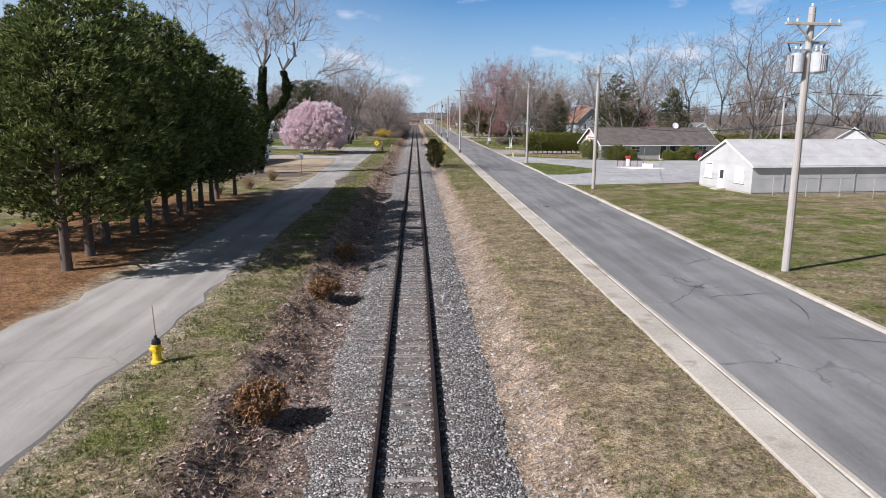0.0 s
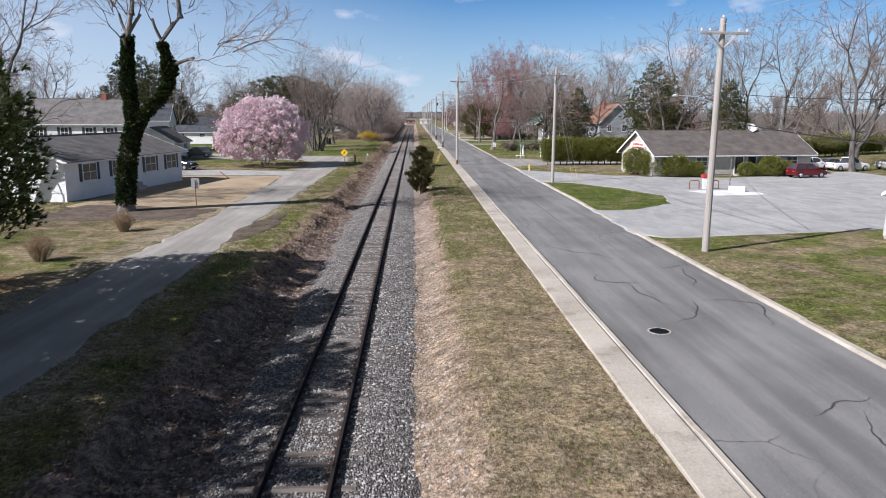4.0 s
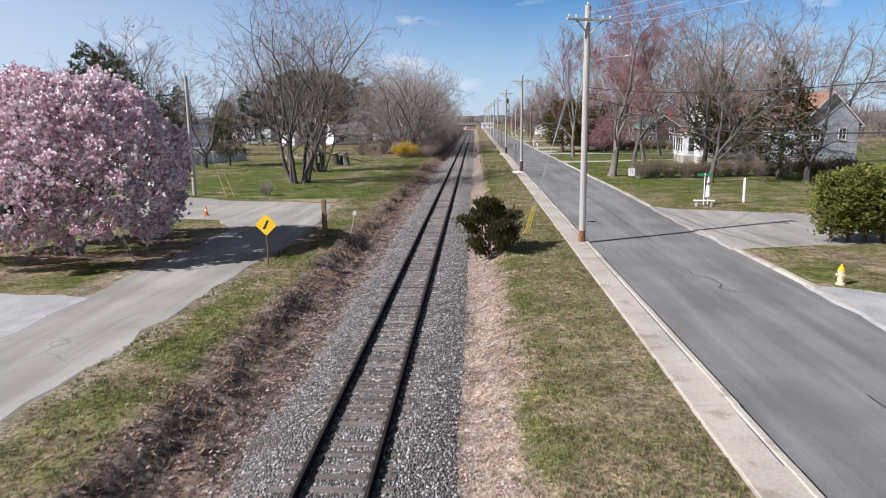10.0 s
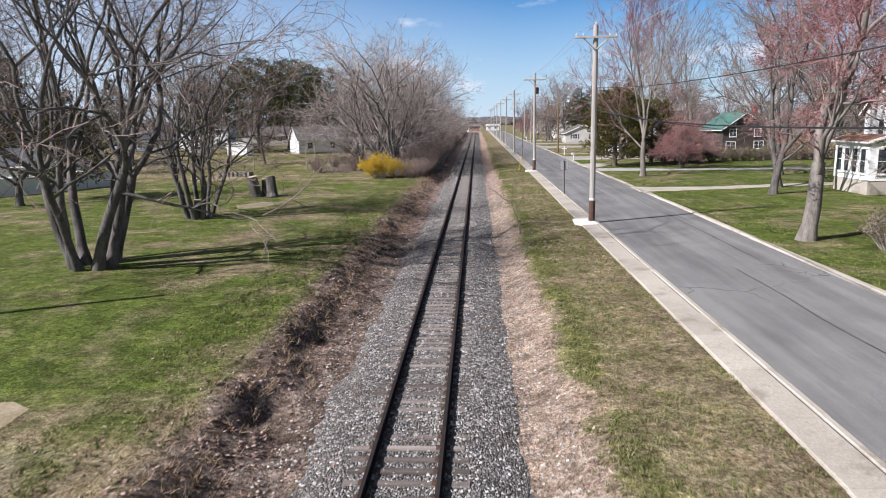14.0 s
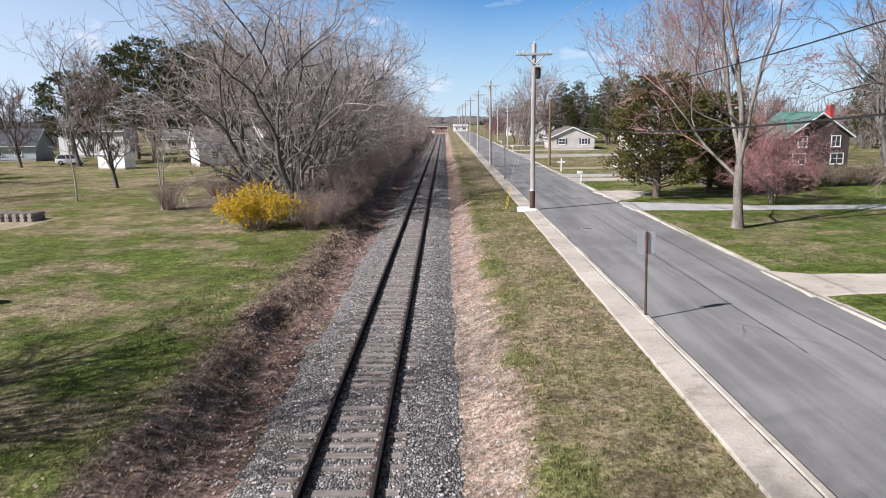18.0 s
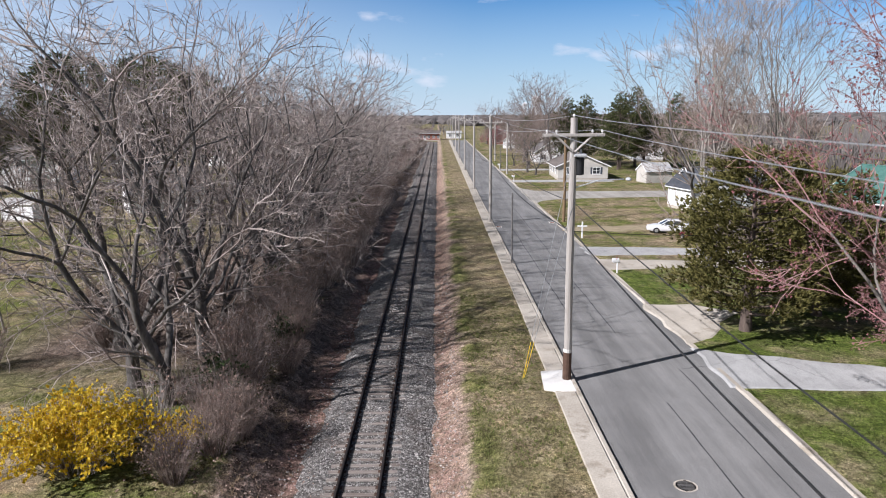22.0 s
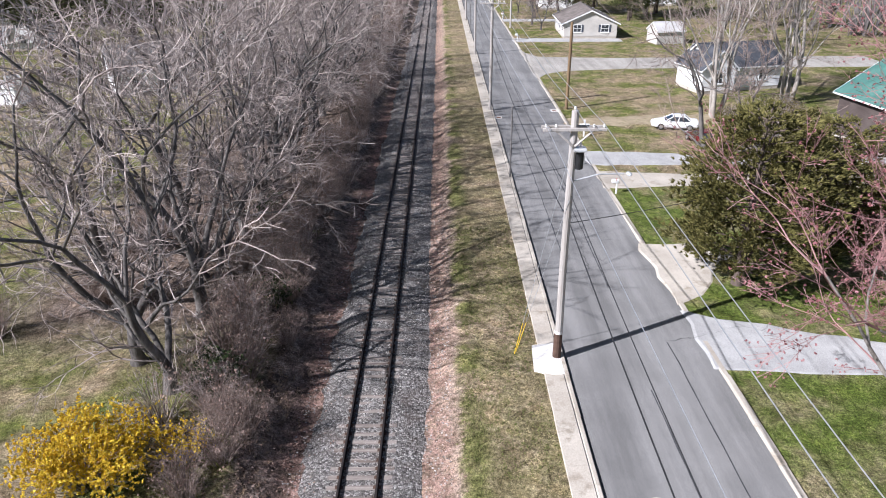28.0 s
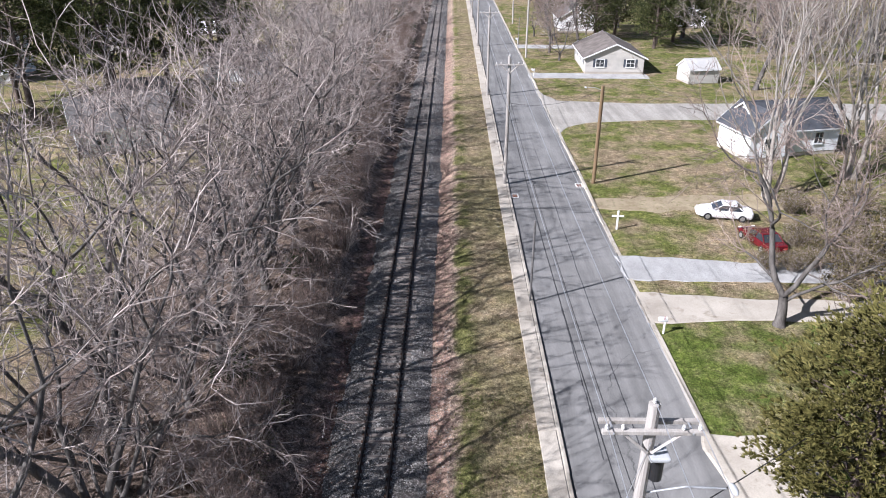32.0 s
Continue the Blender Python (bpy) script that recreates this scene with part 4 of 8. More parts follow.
def evergreen(name, label, seed, height, base, radius, profile, tufts, size, leaf, trunk_r=0.2, bark=None, rows=9, count=7, width=0.14, droop=0.0, inner=0.35, lean=0.0, spread_a=0.8, lump=0.30, uneven=(0.72, 1.1)):
    """A needle or scale-leaved tree or bush. profile(f): crown radius from its foot (0) to its top (1)."""
    rn = random.Random(seed)
    t = thing(name, label, "tree" if height > 5 else "bush")
    wood, fol = Soup(), Soup()
    wood.tube([Vector((lean * h, 0, h * height * 0.95 - 0.1)) for h in (0, 0.12, 0.4, 0.7, 1)], [trunk_r * 1.25, trunk_r, trunk_r * 0.75, trunk_r * 0.4, 0.02], 8)
    arms = []
    n_arm = rows * 6
    for i in range(n_arm):
        f = (i + rn.random()) / n_arm
        a = i * 2.39996 + rn.uniform(-0.3, 0.3)
        r = radius * profile(f) * rn.uniform(*uneven)
        z = base + (height - base) * f
        tip = Vector((math.cos(a) * r, math.sin(a) * r, z + r * (0.18 - droop)))
        root = Vector((0, 0, max(0.1, z - r * 0.12)))
        if r > 0.35:
            wood.tube([root, root.lerp(tip, 0.5) + Vector((0, 0, -0.04 * r)), tip], [max(0.012, trunk_r * 0.28 * (1 - f * 0.6)), max(0.01, trunk_r * 0.16), 0.008], 4)
        arms.append((root, tip, r))
    total = sum(max(0.2, r) for _, _, r in arms)
    for root, tip, r in arms:
        k = max(2, int(tufts * max(0.2, r) / total))
        d = (tip - root).normalized()
        for _ in range(k):
            f = inner + (1 - inner) * math.sqrt(rn.random())
            off = lump * r * (1.15 - f * 0.6) + size * 0.4
            c = root.lerp(tip, f) + Vector((rn.gauss(0, off), rn.gauss(0, off), rn.gauss(0, off * 0.55)))
            if c.z < 0.05:
                c.z = 0.05 + rn.random() * size
            spray(fol, rn, c, (d + Vector((0, 0, 0.25 - droop)) + rnd_dir(rn) * 0.4).normalized(), size * rn.uniform(0.7, 1.25), count, width, spread_a)
    part("trunk", wood, bark or BARK_PINE, t, smooth=True)
    part("crown", fol, leaf, t)
    return t


def shrub(name, label, seed, height, radius, stems, leaf=None, flower=None, n_leaf=0, leaf_size=0.08, twig=None, category="bush"):
    """A many-stemmed shrub: arching stems, side twigs, and leaves or flowers along them."""
    rn = random.Random(seed)
    t = thing(name, label, category)
    st, fl = Soup(), Soup()
    ends = []
    for i in range(stems):
        a, b = rn.uniform(0, 6.283), math.sqrt(rn.random())
        tip = Vector((math.cos(a) * radius * b, math.sin(a) * radius * b, height * rn.uniform(0.65, 1.05) * math.sqrt(max(0.15, 1 - 0.75 * b * b))))
        foot = Vector((math.cos(a) * radius * 0.25 * b, math.sin(a) * radius * 0.25 * b, -0.05))
        mid = foot.lerp(tip, 0.5) + Vector((0, 0, height * 0.16))
        mid = mid + rnd_dir(rn) * height * 0.09
        st.tube([foot, mid, tip], [0.012 + 0.002 * height, 0.010, 0.004], 3)
        for _ in range(9):
            f = rn.uniform(0.25, 1)
            p = foot.lerp(mid, f * 2) if f < 0.5 else mid.lerp(tip, f * 2 - 1)
            q = p + (rnd_dir(rn, 0.5)) * height * rn.uniform(0.12, 0.28)
            st.cone(p, q, 0.006)
            ends.append((p, q))
    for _ in range(n_leaf):
        p, q = rn.choice(ends)
        c = p.lerp(q, rn.uniform(0.1, 1.1))
        spray(fl, rn, c, rnd_dir(rn, 0.4), leaf_size * rn.uniform(0.7, 1.3), 3, 0.35, 1.2)
    part("stem_tangle", st, twig or TWIG, t)
    if n_leaf:
        part("blossom" if flower else "foliage", fl, flower or leaf, t)
    return t

# ---- the wood along the track ----
RN = random.Random(11)
WOOD_LABEL = "leafless young tree in a dense grey-brown thicket"
wood_kinds = [bare_tree("bare_tree", WOOD_LABEL, 100 + i, bark=BARK_DARK, group="trees of the trackside wood", height=h, trunk_r=r, stems=st, clear=c, levels=6, wide=w, up=u, crook=0.19, ratio=0.83, side=1.3, twigs=7, twig_len=0.65, thin=0.017, lean=(0.2, 0.5))
              for i, (h, r, st, c, w, u) in enumerate([(20.5, 0.39, 1, 0.12, 0.84, 0.16), (17.5, 0.28, 2, 0.10, 0.82, 0.14), (21.5, 0.42, 1, 0.16, 0.76, 0.22), (15, 0.22, 3, 0.08, 0.84, 0.12), (20, 0.44, 1, 0.08, 0.88, 0.15)])]
far_kinds = [bare_tree("bare_tree", WOOD_LABEL, 120 + i, group="trees of the trackside wood", height=15 + 2 * i, trunk_r=0.26, clear=0.12, levels=5, wide=0.72, up=0.16, crook=0.26, side=1.5, twigs=9, twig_len=0.9, thin=0.03) for i in range(2)]
big_spots = [(-9.8, 243.0, 2, 0.9), (-10.3, 254.0, 0, 0.88), (-10.0, 263.5, 2, 0.92), (-10.4, 272.5, 4, 0.85), (-9.9, 282.0, 2, 0.92), (-9.2, 236.2, 4, 0.8), (-11.6, 238.5, 0, 0.92), (-14.6, 243.6, 4, 0.92), (-10.8, 247.6, 1, 0.86), (-13.4, 251.5, 2, 1.0), (-9.8, 258.0, 4, 0.9), (-17.5, 259.0, 0, 0.95), (-9.4, 267.0, 0, 0.88), (-14.0, 269.5, 4, 0.95), (-9.4, 276.5, 2, 0.9), (-15.4, 280.5, 1, 1.0), (-9.8, 286.5, 4, 0.86), (-9.0, 296.5, 0, 0.86), (-14.0, 300.5, 2, 0.95), (-9.2, 306.5, 1, 0.92)]
spots = [(x, y) for x, y, _, _ in big_spots]
tries = 0
while len(spots) < 78 and tries < 20000:
    tries += 1
    y = 237 + (RN.random() ** 1.6) * 296
    x = RN.uniform(-19, -8.6) if y < 330 else RN.uniform(-34, -7.8)
    gap = 6.9 if y < 290 else 4.6
    if y < 237 + max(0.0, -x - 13) * 1.3:
        continue
    if all((x - a) ** 2 + (y - b) ** 2 > gap * gap for a, b in spots):
        spots.append((x, y))
used = set()
for i, (x, y) in enumerate(spots):
    j, s = (big_spots[i][2], big_spots[i][3]) if i < len(big_spots) else (i % 5, RN.uniform(0.78, 1.0))
    if y > 318:
        j = 5 + i % 2
    (put if j in used else move)((wood_kinds + far_kinds)[j], x, y, RN.uniform(0, 6.28), s)
    used.add(j)

# undergrowth at the wood's foot
bramble = shrub("bramble_bush", "leafless tangled brown undergrowth at the edge of the wood", 7, 2.6, 1.7, 60, n_leaf=60, leaf=LEAF_LITTER, leaf_size=0.1)
green_br = shrub("bramble_bush", "dark green bramble bush at the edge of the wood", 8, 2.2, 1.5, 40, n_leaf=700, leaf=IVY, leaf_size=0.14)
thicket = shrub("thicket_bush", "tall leafless brown thicket along the track", 17, 3.9, 2.5, 150, n_leaf=260, leaf=LEAF_LITTER, leaf_size=0.1, twig=TWIG_BROWN)
for i in range(66):
    y = 233.5 + 289 * (i / 66) ** 1.45
    (move if i == 0 else put)(thicket, RN.uniform(-7.4, -4.6), y, RN.uniform(0, 6.28), RN.uniform(0.5, 1.05) * (0.75 if y < 236 else 1.0))
for x, y, k in ((-5.6, 231.6, 0.62), (-6.4, 229.6, 0.55), (-5.2, 233.2, 0.7)):
    put(thicket, x, y, x * 3, k)
for i in range(8):
    put(thicket, RN.uniform(-21, -8), RN.uniform(238, 262), i, RN.uniform(0.45, 0.75), label="low leafless brush on the floor of the wood")
for i in range(84):
    y = 234 + 296 * (i / 84) ** 1.35
    x = RN.uniform(-7.0, -4.5) if i % 3 else RN.uniform(-13, -7)
    src = green_br if i % 5 == 2 else bramble
    first = src.location.length == 0
    (move if first else put)(src, x, y, RN.uniform(0, 6.28), RN.uniform(0.7, 1.25))
fors = shrub("forsythia_bush", "forsythia bush in full yellow flower on the lawn", 3, 3.3, 3.6, 150, flower=YELLOW_FL, n_leaf=8200, leaf_size=0.13)
move(fors, -10.2, 230.4, 0.0, 0.84)
fors2 = shrub("forsythia_bush", "small yellow forsythia bush beside brown stems", 4, 2.2, 1.6, 60, flower=YELLOW_FL, n_leaf=700, leaf_size=0.12)
move(fors2, -7.0, 231.6, 0.0, 0.8)

# ---- pines beside the lane ----
pine_prof = lambda f: (0.70 + 1.1 * f if f < 0.25 else 0.975 - 0.25 * (f - 0.25) if f < 0.6 else 0.89 * max(0.0, 1 - ((f - 0.6) / 0.42) ** 1.5))
pines = [evergreen("pine_tree", "tall dark green white pine with bare lower trunk", 20 + i, h, 2.4, r, pine_prof, 3600, 0.46, PINE, 0.22, rows=10, count=10, width=0.07, spread_a=0.65, lump=0.115, inner=0.35) for i, (h, r) in enumerate([(12.6, 4.5), (14.0, 4.7), (12.9, 4.3)])]
for i, (x, y, s) in enumerate([(-16.4, 34.6, 1.0), (-16.9, 38.1, 1.0), (-17.5, 41.4, 1.0), (-17.1, 44.6, 0.98), (-17.3, 47.4, 1.0), (-17.1, 50.0, 0.98), (-17.0, 52.6, 0.95), (-17.1, 55.2, 0.92), (-16.9, 57.4, 0.92), (-16.8, 60.0, 0.86), (-17.2, 63.0, 0.82), (-16.4, 66.0, 0.78), (-27, 40, 1.3), (-26, 52, 1.05)]):
    (move if i < 3 else put)(pines[i % 3], x, y, 1.3 * i, s, up=1.0 + 0.09 * ((i * 7) % 3 - 1))

# ---- the magnolia ----
def magnolia():
    rn = random.Random(77)
    t = thing("magnolia_tree", "broad magnolia tree covered in pink and white blossom", "tree")
    wood, fine = bare_shapes(78, height=7.4, trunk_r=0.16, stems=4, clear=0.12, levels=5, wide=0.7, up=0.1, twigs=3, lean=(0.3, 0.6), foot=0.25)
    for _, _, s in wood.stems:
        part("trunk", s, BARK, t, smooth=True)
    part("branchwork", wood, BARK, t, smooth=True)
    part("crown", fine, TWIG, t)
    fl = Soup()
    lumps = []
    for i in range(175):
        a, u = i * 2.39996, (i + 0.5) / 175
        z = 1.2 + 8.1 * u
        rr = 6.3 * math.sqrt(max(0.02, 1 - ((z - 3.6) / (5.9 if z > 3.6 else 3.4)) ** 2)) * rn.uniform(0.78, 1.04)
        lumps.append((Vector((math.cos(a) * rr, math.sin(a) * rr, z)), rn.uniform(0.65, 1.2)))
    for i in range(45):
        a, r = rn.uniform(0, 6.28), rn.uniform(0.5, 4)
        lumps.append((Vector((math.cos(a) * r, math.sin(a) * r, rn.uniform(4, 8))), rn.uniform(0.7, 1.3)))
    for c, r in lumps:
        for _ in range(int(96 * r)):
            p = c + Vector((rn.gauss(0, 0.33), rn.gauss(0, 0.33), rn.gauss(0, 0.26))) * r
            d = ((p - Vector((0, 0, 3))).normalized() + Vector((0, 0, 0.6))).normalized()
            for k in range(5):
                pd = (d + rnd_dir(rn) * 0.75).normalized()
                sd = pd.cross(rnd_dir(rn)).normalized()
                fl.blade(p, pd, sd, rn.uniform(0.14, 0.25), 0.13)
    part("blossom", fl, PETAL, t)
    return t


move(magnolia(), -18.7, 136.6, 0.4)

# ---- bare and budding trees of the gardens ----
clump = bare_tree("silver_maple", "many-stemmed leafless tree with a wide spreading crown on the lawn", 31, bark=BARK_DARK, twig=TWIG_BROWN, split=True, height=21.5, trunk_r=0.25, stems=8, clear=0.24, levels=6, wide=0.66, up=0.24, crook=0.25, ratio=0.84, side=0.6, twigs=5, twig_len=0.6, lean=(0.10, 0.5), foot=0.95, thin=0.011)
move(clump, -17.0, 179.2)
put(clump, -18.6, 196.2, 2.2, 0.78, label="smaller many-stemmed leafless tree with pale cut stems")
maple = bare_tree("red_maple", "tall maple tree with red spring buds", 45, bark=BARK_MID, twig=TWIG_RED, split=True, buds=0.9, height=22, trunk_r=0.44, clear=0.2, levels=7, wide=0.60, up=0.28, crook=0.28, ratio=0.82, side=1.4, twigs=7, twig_len=0.45, thin=0.012)
move(maple, 19.4, 185.2)
vase = bare_tree("red_maple", "upright vase-shaped maple with pinkish buds on the lawn", 47, bark=BARK_MID, twig=TWIG_RED, split=True, buds=0.4, height=23, trunk_r=0.34, clear=0.19, levels=7, wide=0.25, up=0.5, crook=0.15, ratio=0.81, side=1.2, twigs=5, twig_len=0.4, thin=0.011)
move(vase, 20.7, 228.5, 1.0, 0.95)
tall = bare_tree("bare_tree", "tall leafless tree with a round twiggy crown", 51, bark=BARK_DARK, twig=TWIG_BROWN, height=20.5, trunk_r=0.36, clear=0.18, levels=6, wide=0.62, up=0.22, crook=0.19, ratio=0.82, side=1.5, twigs=8, twig_len=0.8, thin=0.016)
wide = bare_tree("bare_tree", "wide leafless tree behind the houses", 52, bark=BARK_DARK, twig=TWIG_BROWN, height=17.5, trunk_r=0.36, clear=0.15, levels=6, wide=0.76, up=0.16, crook=0.2, ratio=0.82, side=1.5, twigs=8, twig_len=0.8, thin=0.016)
upr = bare_tree("bare_tree", "tall pale leafless tree with many upright limbs", 53, bark=BARK_PALE, twig=TWIG_PALE, split=True, height=25, trunk_r=0.26, stems=3, clear=0.14, levels=6, wide=0.46, up=0.42, crook=0.17, side=0.8, twigs=3, twig_len=0.8, lean=(0.08, 0.24), thin=0.016)
move(upr, 33.4, 285.0, 0.0, 1.05)
put(upr, 43.8, 290.5, 1.1, 1.14)
put(wide, 25.0, 262.5, 2.3, 0.98, label="leafless tree leaning beside the driveway")
move(tall, 72, 166, 0.5, 1.15)
move(wide, 38, 176)
for i, (x, y, s, k) in enumerate([(27, 208, 1.05, 0), (45, 232, 1.1, 1), (36, 228, 1.0, 0), (52, 200, 1.2, 1), (56, 178, 1.15, 0), (48, 158, 1.1, 1), (64, 164, 1.2, 0), (70, 140, 1.2, 1), (62, 128, 1.15, 0), (84, 150, 1.1, 1), (95, 120, 1.1, 0), (110, 135, 1.2, 1), (100, 165, 1.2, 0), (120, 100, 1.1, 1), (60, 240, 1.2, 0), (72, 215, 1.2, 1), (55, 268, 1.2, 0), (68, 290, 1.1, 1), (50, 330, 1.1, 0), (62, 350, 1.1, 1), (30, 372, 1.0, 0), (26, 395, 1.0, 1), (34, 420, 1.1, 0), (28, 450, 1.1, 1), (40, 480, 1.2, 0), (24, 510, 1.1, 1),
                                   (-38, 205, 1.0, 1), (-62, 235, 1.1, 0), (-85, 260, 1.2, 1), (-70, 180, 1.0, 0), (-95, 205, 1.2, 1), (-58, 300, 1.0, 0), (-48, 330, 1.1, 1), (-75, 340, 1.2, 0), (-44, 365, 1.1, 1), (-60, 400, 1.2, 0), (-30, 95, 1.05, 0), (-48, 118, 1.0, 1), (-66, 150, 1.0, 0), (-40, 70, 1.1, 1), (-82, 130, 1.1, 0)]):
    put((tall, wide)[k], x, y, 1.7 * i, s * (0.92 + 0.16 * ((i * 37) % 10) / 10))
redt = bare_tree("redbud_tree", "small tree with reddish twigs beside the driveway", 61, twig=TWIG_RED, buds=0.15, height=6.6, trunk_r=0.12, stems=3, clear=0.1, levels=6, wide=0.6, up=0.15, side=1.3, twigs=6, twig_len=0.4, foot=0.15)
move(redt, 28.5, 240.5)
put(redt, 31, 248.5, 2.0, 1.0)
for x, y, s in ((24, 470, 1.3), (58, 186, 1.6)):
    put(redt, x, y, x, s, label="budding red maple behind the lawn")
sap = bare_tree("sapling", "thin leafless sapling on the lawn", 62, bark=BARK_PALE, twig=TWIG_PALE, split=True, height=8.5, trunk_r=0.08, clear=0.4, levels=4, wide=0.35, up=0.5, crook=0.15, twigs=5, twig_len=0.6)
move(sap, -20.7, 241.0)
put(sap, -31.0, 247.5, 2, 1.05)
put(sap, -23, 247, 4, 0.9)

# ---- the ivy-clad tree ----
def ivy_tree():
    rn = random.Random(5)
    t = thing("ivy_clad_tree", "forked leafless tree thickly clad in dark ivy", "tree")
    trunk = Soup()
    base = [Vector((0, 0, -0.2)), Vector((0.05, 0, 0.6)), Vector((0.2, 0, 3.0)), Vector((0.7, 0, 5.4)), Vector((1.2, 0, 7.0))]
    trunk.tube(base, [0.8, 0.52, 0.44, 0.42, 0.4], 12)
    part("trunk", trunk, BARK, t, smooth=True)
    arms = [[(1.0, 0, 6.6), (0.95, 0.1, 8.0), (0.8, 0.1, 9.6), (0.9, 0.2, 11.4), (1.1, 0.1, 13.0), (1.5, 0, 14.6)], [(1.0, 0, 6.2), (2.0, 0, 7.5), (3.0, 0.1, 8.4), (3.8, 0.2, 9.6), (3.9, 0.2, 10.8), (3.5, 0.1, 12.6), (5.0, 0, 14.4)]]
    iv = Soup()
    for k, arm in enumerate(arms):
        pts = [Vector(p) for p in arm]
        rad = [0.34 - 0.04 * i for i in range(len(pts))]
        s = Soup()
        s.tube(pts, rad, 10)
        part("stem", s, BARK, t, smooth=True)
        for j, (q, h, sz) in enumerate(((pts[-1], 9.5, 0.18), (pts[-2], 9.0 + 2.5 * k, 0.14), (pts[-3], 8.5 + 2.5 * k, 0.14), (pts[-2], 8.0, 0.12))):
            w, f = bare_shapes(300 + 10 * k + j, height=h, trunk_r=sz, clear=0.2, levels=5, wide=0.56, up=0.28, crook=0.22, side=0.8, twigs=5)
            turn = Matrix.Translation(q) @ Matrix.Rotation((1.25, 0.2, -1.1, 2.9)[j] + 0.9 * k, 4, "Z") @ Matrix.Rotation((0.12, 0.55, 0.5 + 0.6 * k, 0.4)[j], 4, "Y")
            for so, nm, mt in ((w, "branchwork", BARK), (f, "crown", TWIG), (w.stems[0][2], "limb", BARK)):
                so.v = [turn @ v for v in so.v]
                part(nm, so, mt, t)
        for _ in range(3000):
            f = rn.random() ** 0.9 * (len(pts) - 2.1)
            i = int(f)
            c = pts[i].lerp(pts[i + 1], f - i)
            a = rn.uniform(0, 6.28)
            r = rad[i] + rn.uniform(0.0, 0.34) * max(0.15, 0.7 + 0.8 * noise.noise((c.x, c.y, c.z * 0.8)))
            p = c + Vector((math.cos(a) * r, math.sin(a) * r, rn.uniform(-0.2, 0.2)))
            spray(iv, rn, p, Vector((math.cos(a), math.sin(a), 0.3)), rn.uniform(0.14, 0.26), 3, 0.4, 0.9)
    for _ in range(2600):
        c, a = rn.uniform(0.5, 6.8), rn.uniform(0, 6.28)
        r = 0.38 + rn.uniform(0.0, 0.32)
        spray(iv, rn, Vector((0.026 * c * c + math.cos(a) * r, math.sin(a) * r, c)), Vector((math.cos(a), math.sin(a), 0.3)), rn.uniform(0.14, 0.26), 3, 0.4, 0.9)
    part("ivy", iv, IVY, t, "dark green climbing ivy")
    return t


move(ivy_tree(), -19.5, 89.8, 0.0)

# ---- evergreens of the gardens ----
cone_prof = lambda f: (0.75 + 0.9 * f if f < 0.25 else 0.98 * (1 - (f - 0.25) / 0.78) ** 0.75)
egg_prof = lambda f: math.sqrt(max(0.02, 1 - ((f - 0.38) / 0.64) ** 2))
cedar = evergreen("cedar_tree", "broad dark olive-green cedar tree beside the driveway", 81, 10.4, 1.1, 4.3, egg_prof, 6400, 0.36, CEDAR, 0.3, rows=12, count=9, width=0.085, spread_a=0.6, lump=0.13)
move(cedar, 20.9, 246.2)
put(cedar, 26.6, 249.0, 2.1, 0.86, label="dark green cedar behind the larger one")
bigpine = evergreen("pine_tree", "large dark pine tree behind the houses", 82, 17, 2.5, 5.2, cone_prof, 2600, 0.55, PINE_DARK, 0.3, rows=12, count=9, width=0.075, lump=0.15)
round_prof = lambda f: 0.55 + 1.3 * f if f < 0.3 else math.sqrt(max(0.02, 1 - ((f - 0.35) / 0.66) ** 2)) * 0.97
broadpine = evergreen("pine_tree", "broad olive-green pine tree with a rounded crown", 86, 17, 4.5, 6.2, round_prof, 4200, 0.5, PINE_DARK, 0.34, rows=8, count=9, width=0.075, lump=0.14, inner=0.5)
move(bigpine, 47, 166)
for i, (x, y, s) in enumerate([(52, 172, 0.9), (58, 158, 0.8), (36, 178, 0.75), (-82, 262, 1.45), (-90, 268, 1.5), (-76, 256, 1.3), (-70, 262, 0.8), (34, 376, 0.95), (40, 384, 1.0), (46, 372, 0.95), (54, 380, 0.9), (-70, 225, 0.8), (-110, 300, 1.0), (-95, 330, 1.1), (90, 330, 1.0), (28, 405, 0.7), (-36, 210, 0.6)]):
    put(bigpine, x, y, 0.9 * i, s)
juni_prof = lambda f: 0.72 + 0.9 * f if f < 0.3 else 0.99 * (1 - ((f - 0.3) / 0.72) ** 1.6)
juni = evergreen("juniper_bush", "dark brown-green juniper bush between track and road", 83, 3.9, 0.15, 1.75, juni_prof, 4200, 0.24, JUNIPER, 0.07, rows=5, count=9, width=0.075, spread_a=0.5, lump=0.12, droop=-0.5, inner=0.25, uneven=(0.55, 1.3))
move(juni, 3.25, 105.9, 0.3, 0.76, z=ground_z(3.25, 105.9) - 0.25, up=1.26)
put(juni, 3.65, 137.7, 2.0, 0.94, z=ground_z(3.65, 137.7) - 0.3, up=0.95, label="dark juniper bush, rounder than the other, beside the track")
hedge_prof = lambda f: 0.5 + 1.3 * f if f < 0.4 else 1.02 * math.sqrt(max(0.03, 1 - ((f - 0.4) / 0.64) ** 2))
arb = evergreen("arborvitae", "clipped green arborvitae of a tall garden hedge", 84, 4.0, 0.5, 1.1, hedge_prof, 2600, 0.2, HEDGE, 0.09, rows=8, count=8, width=0.11, inner=0.45)
arb["group"] = "hedge of arborvitae"
for i in range(15):
    f = i / 14
    x, y = 22.6 + 13.6 * f, 139.6 + 0.9 * f
    (move if i == 0 else put)(arb, x, y, 1.1 * i, 0.96 + 0.08 * ((i * 13) % 7) / 7)
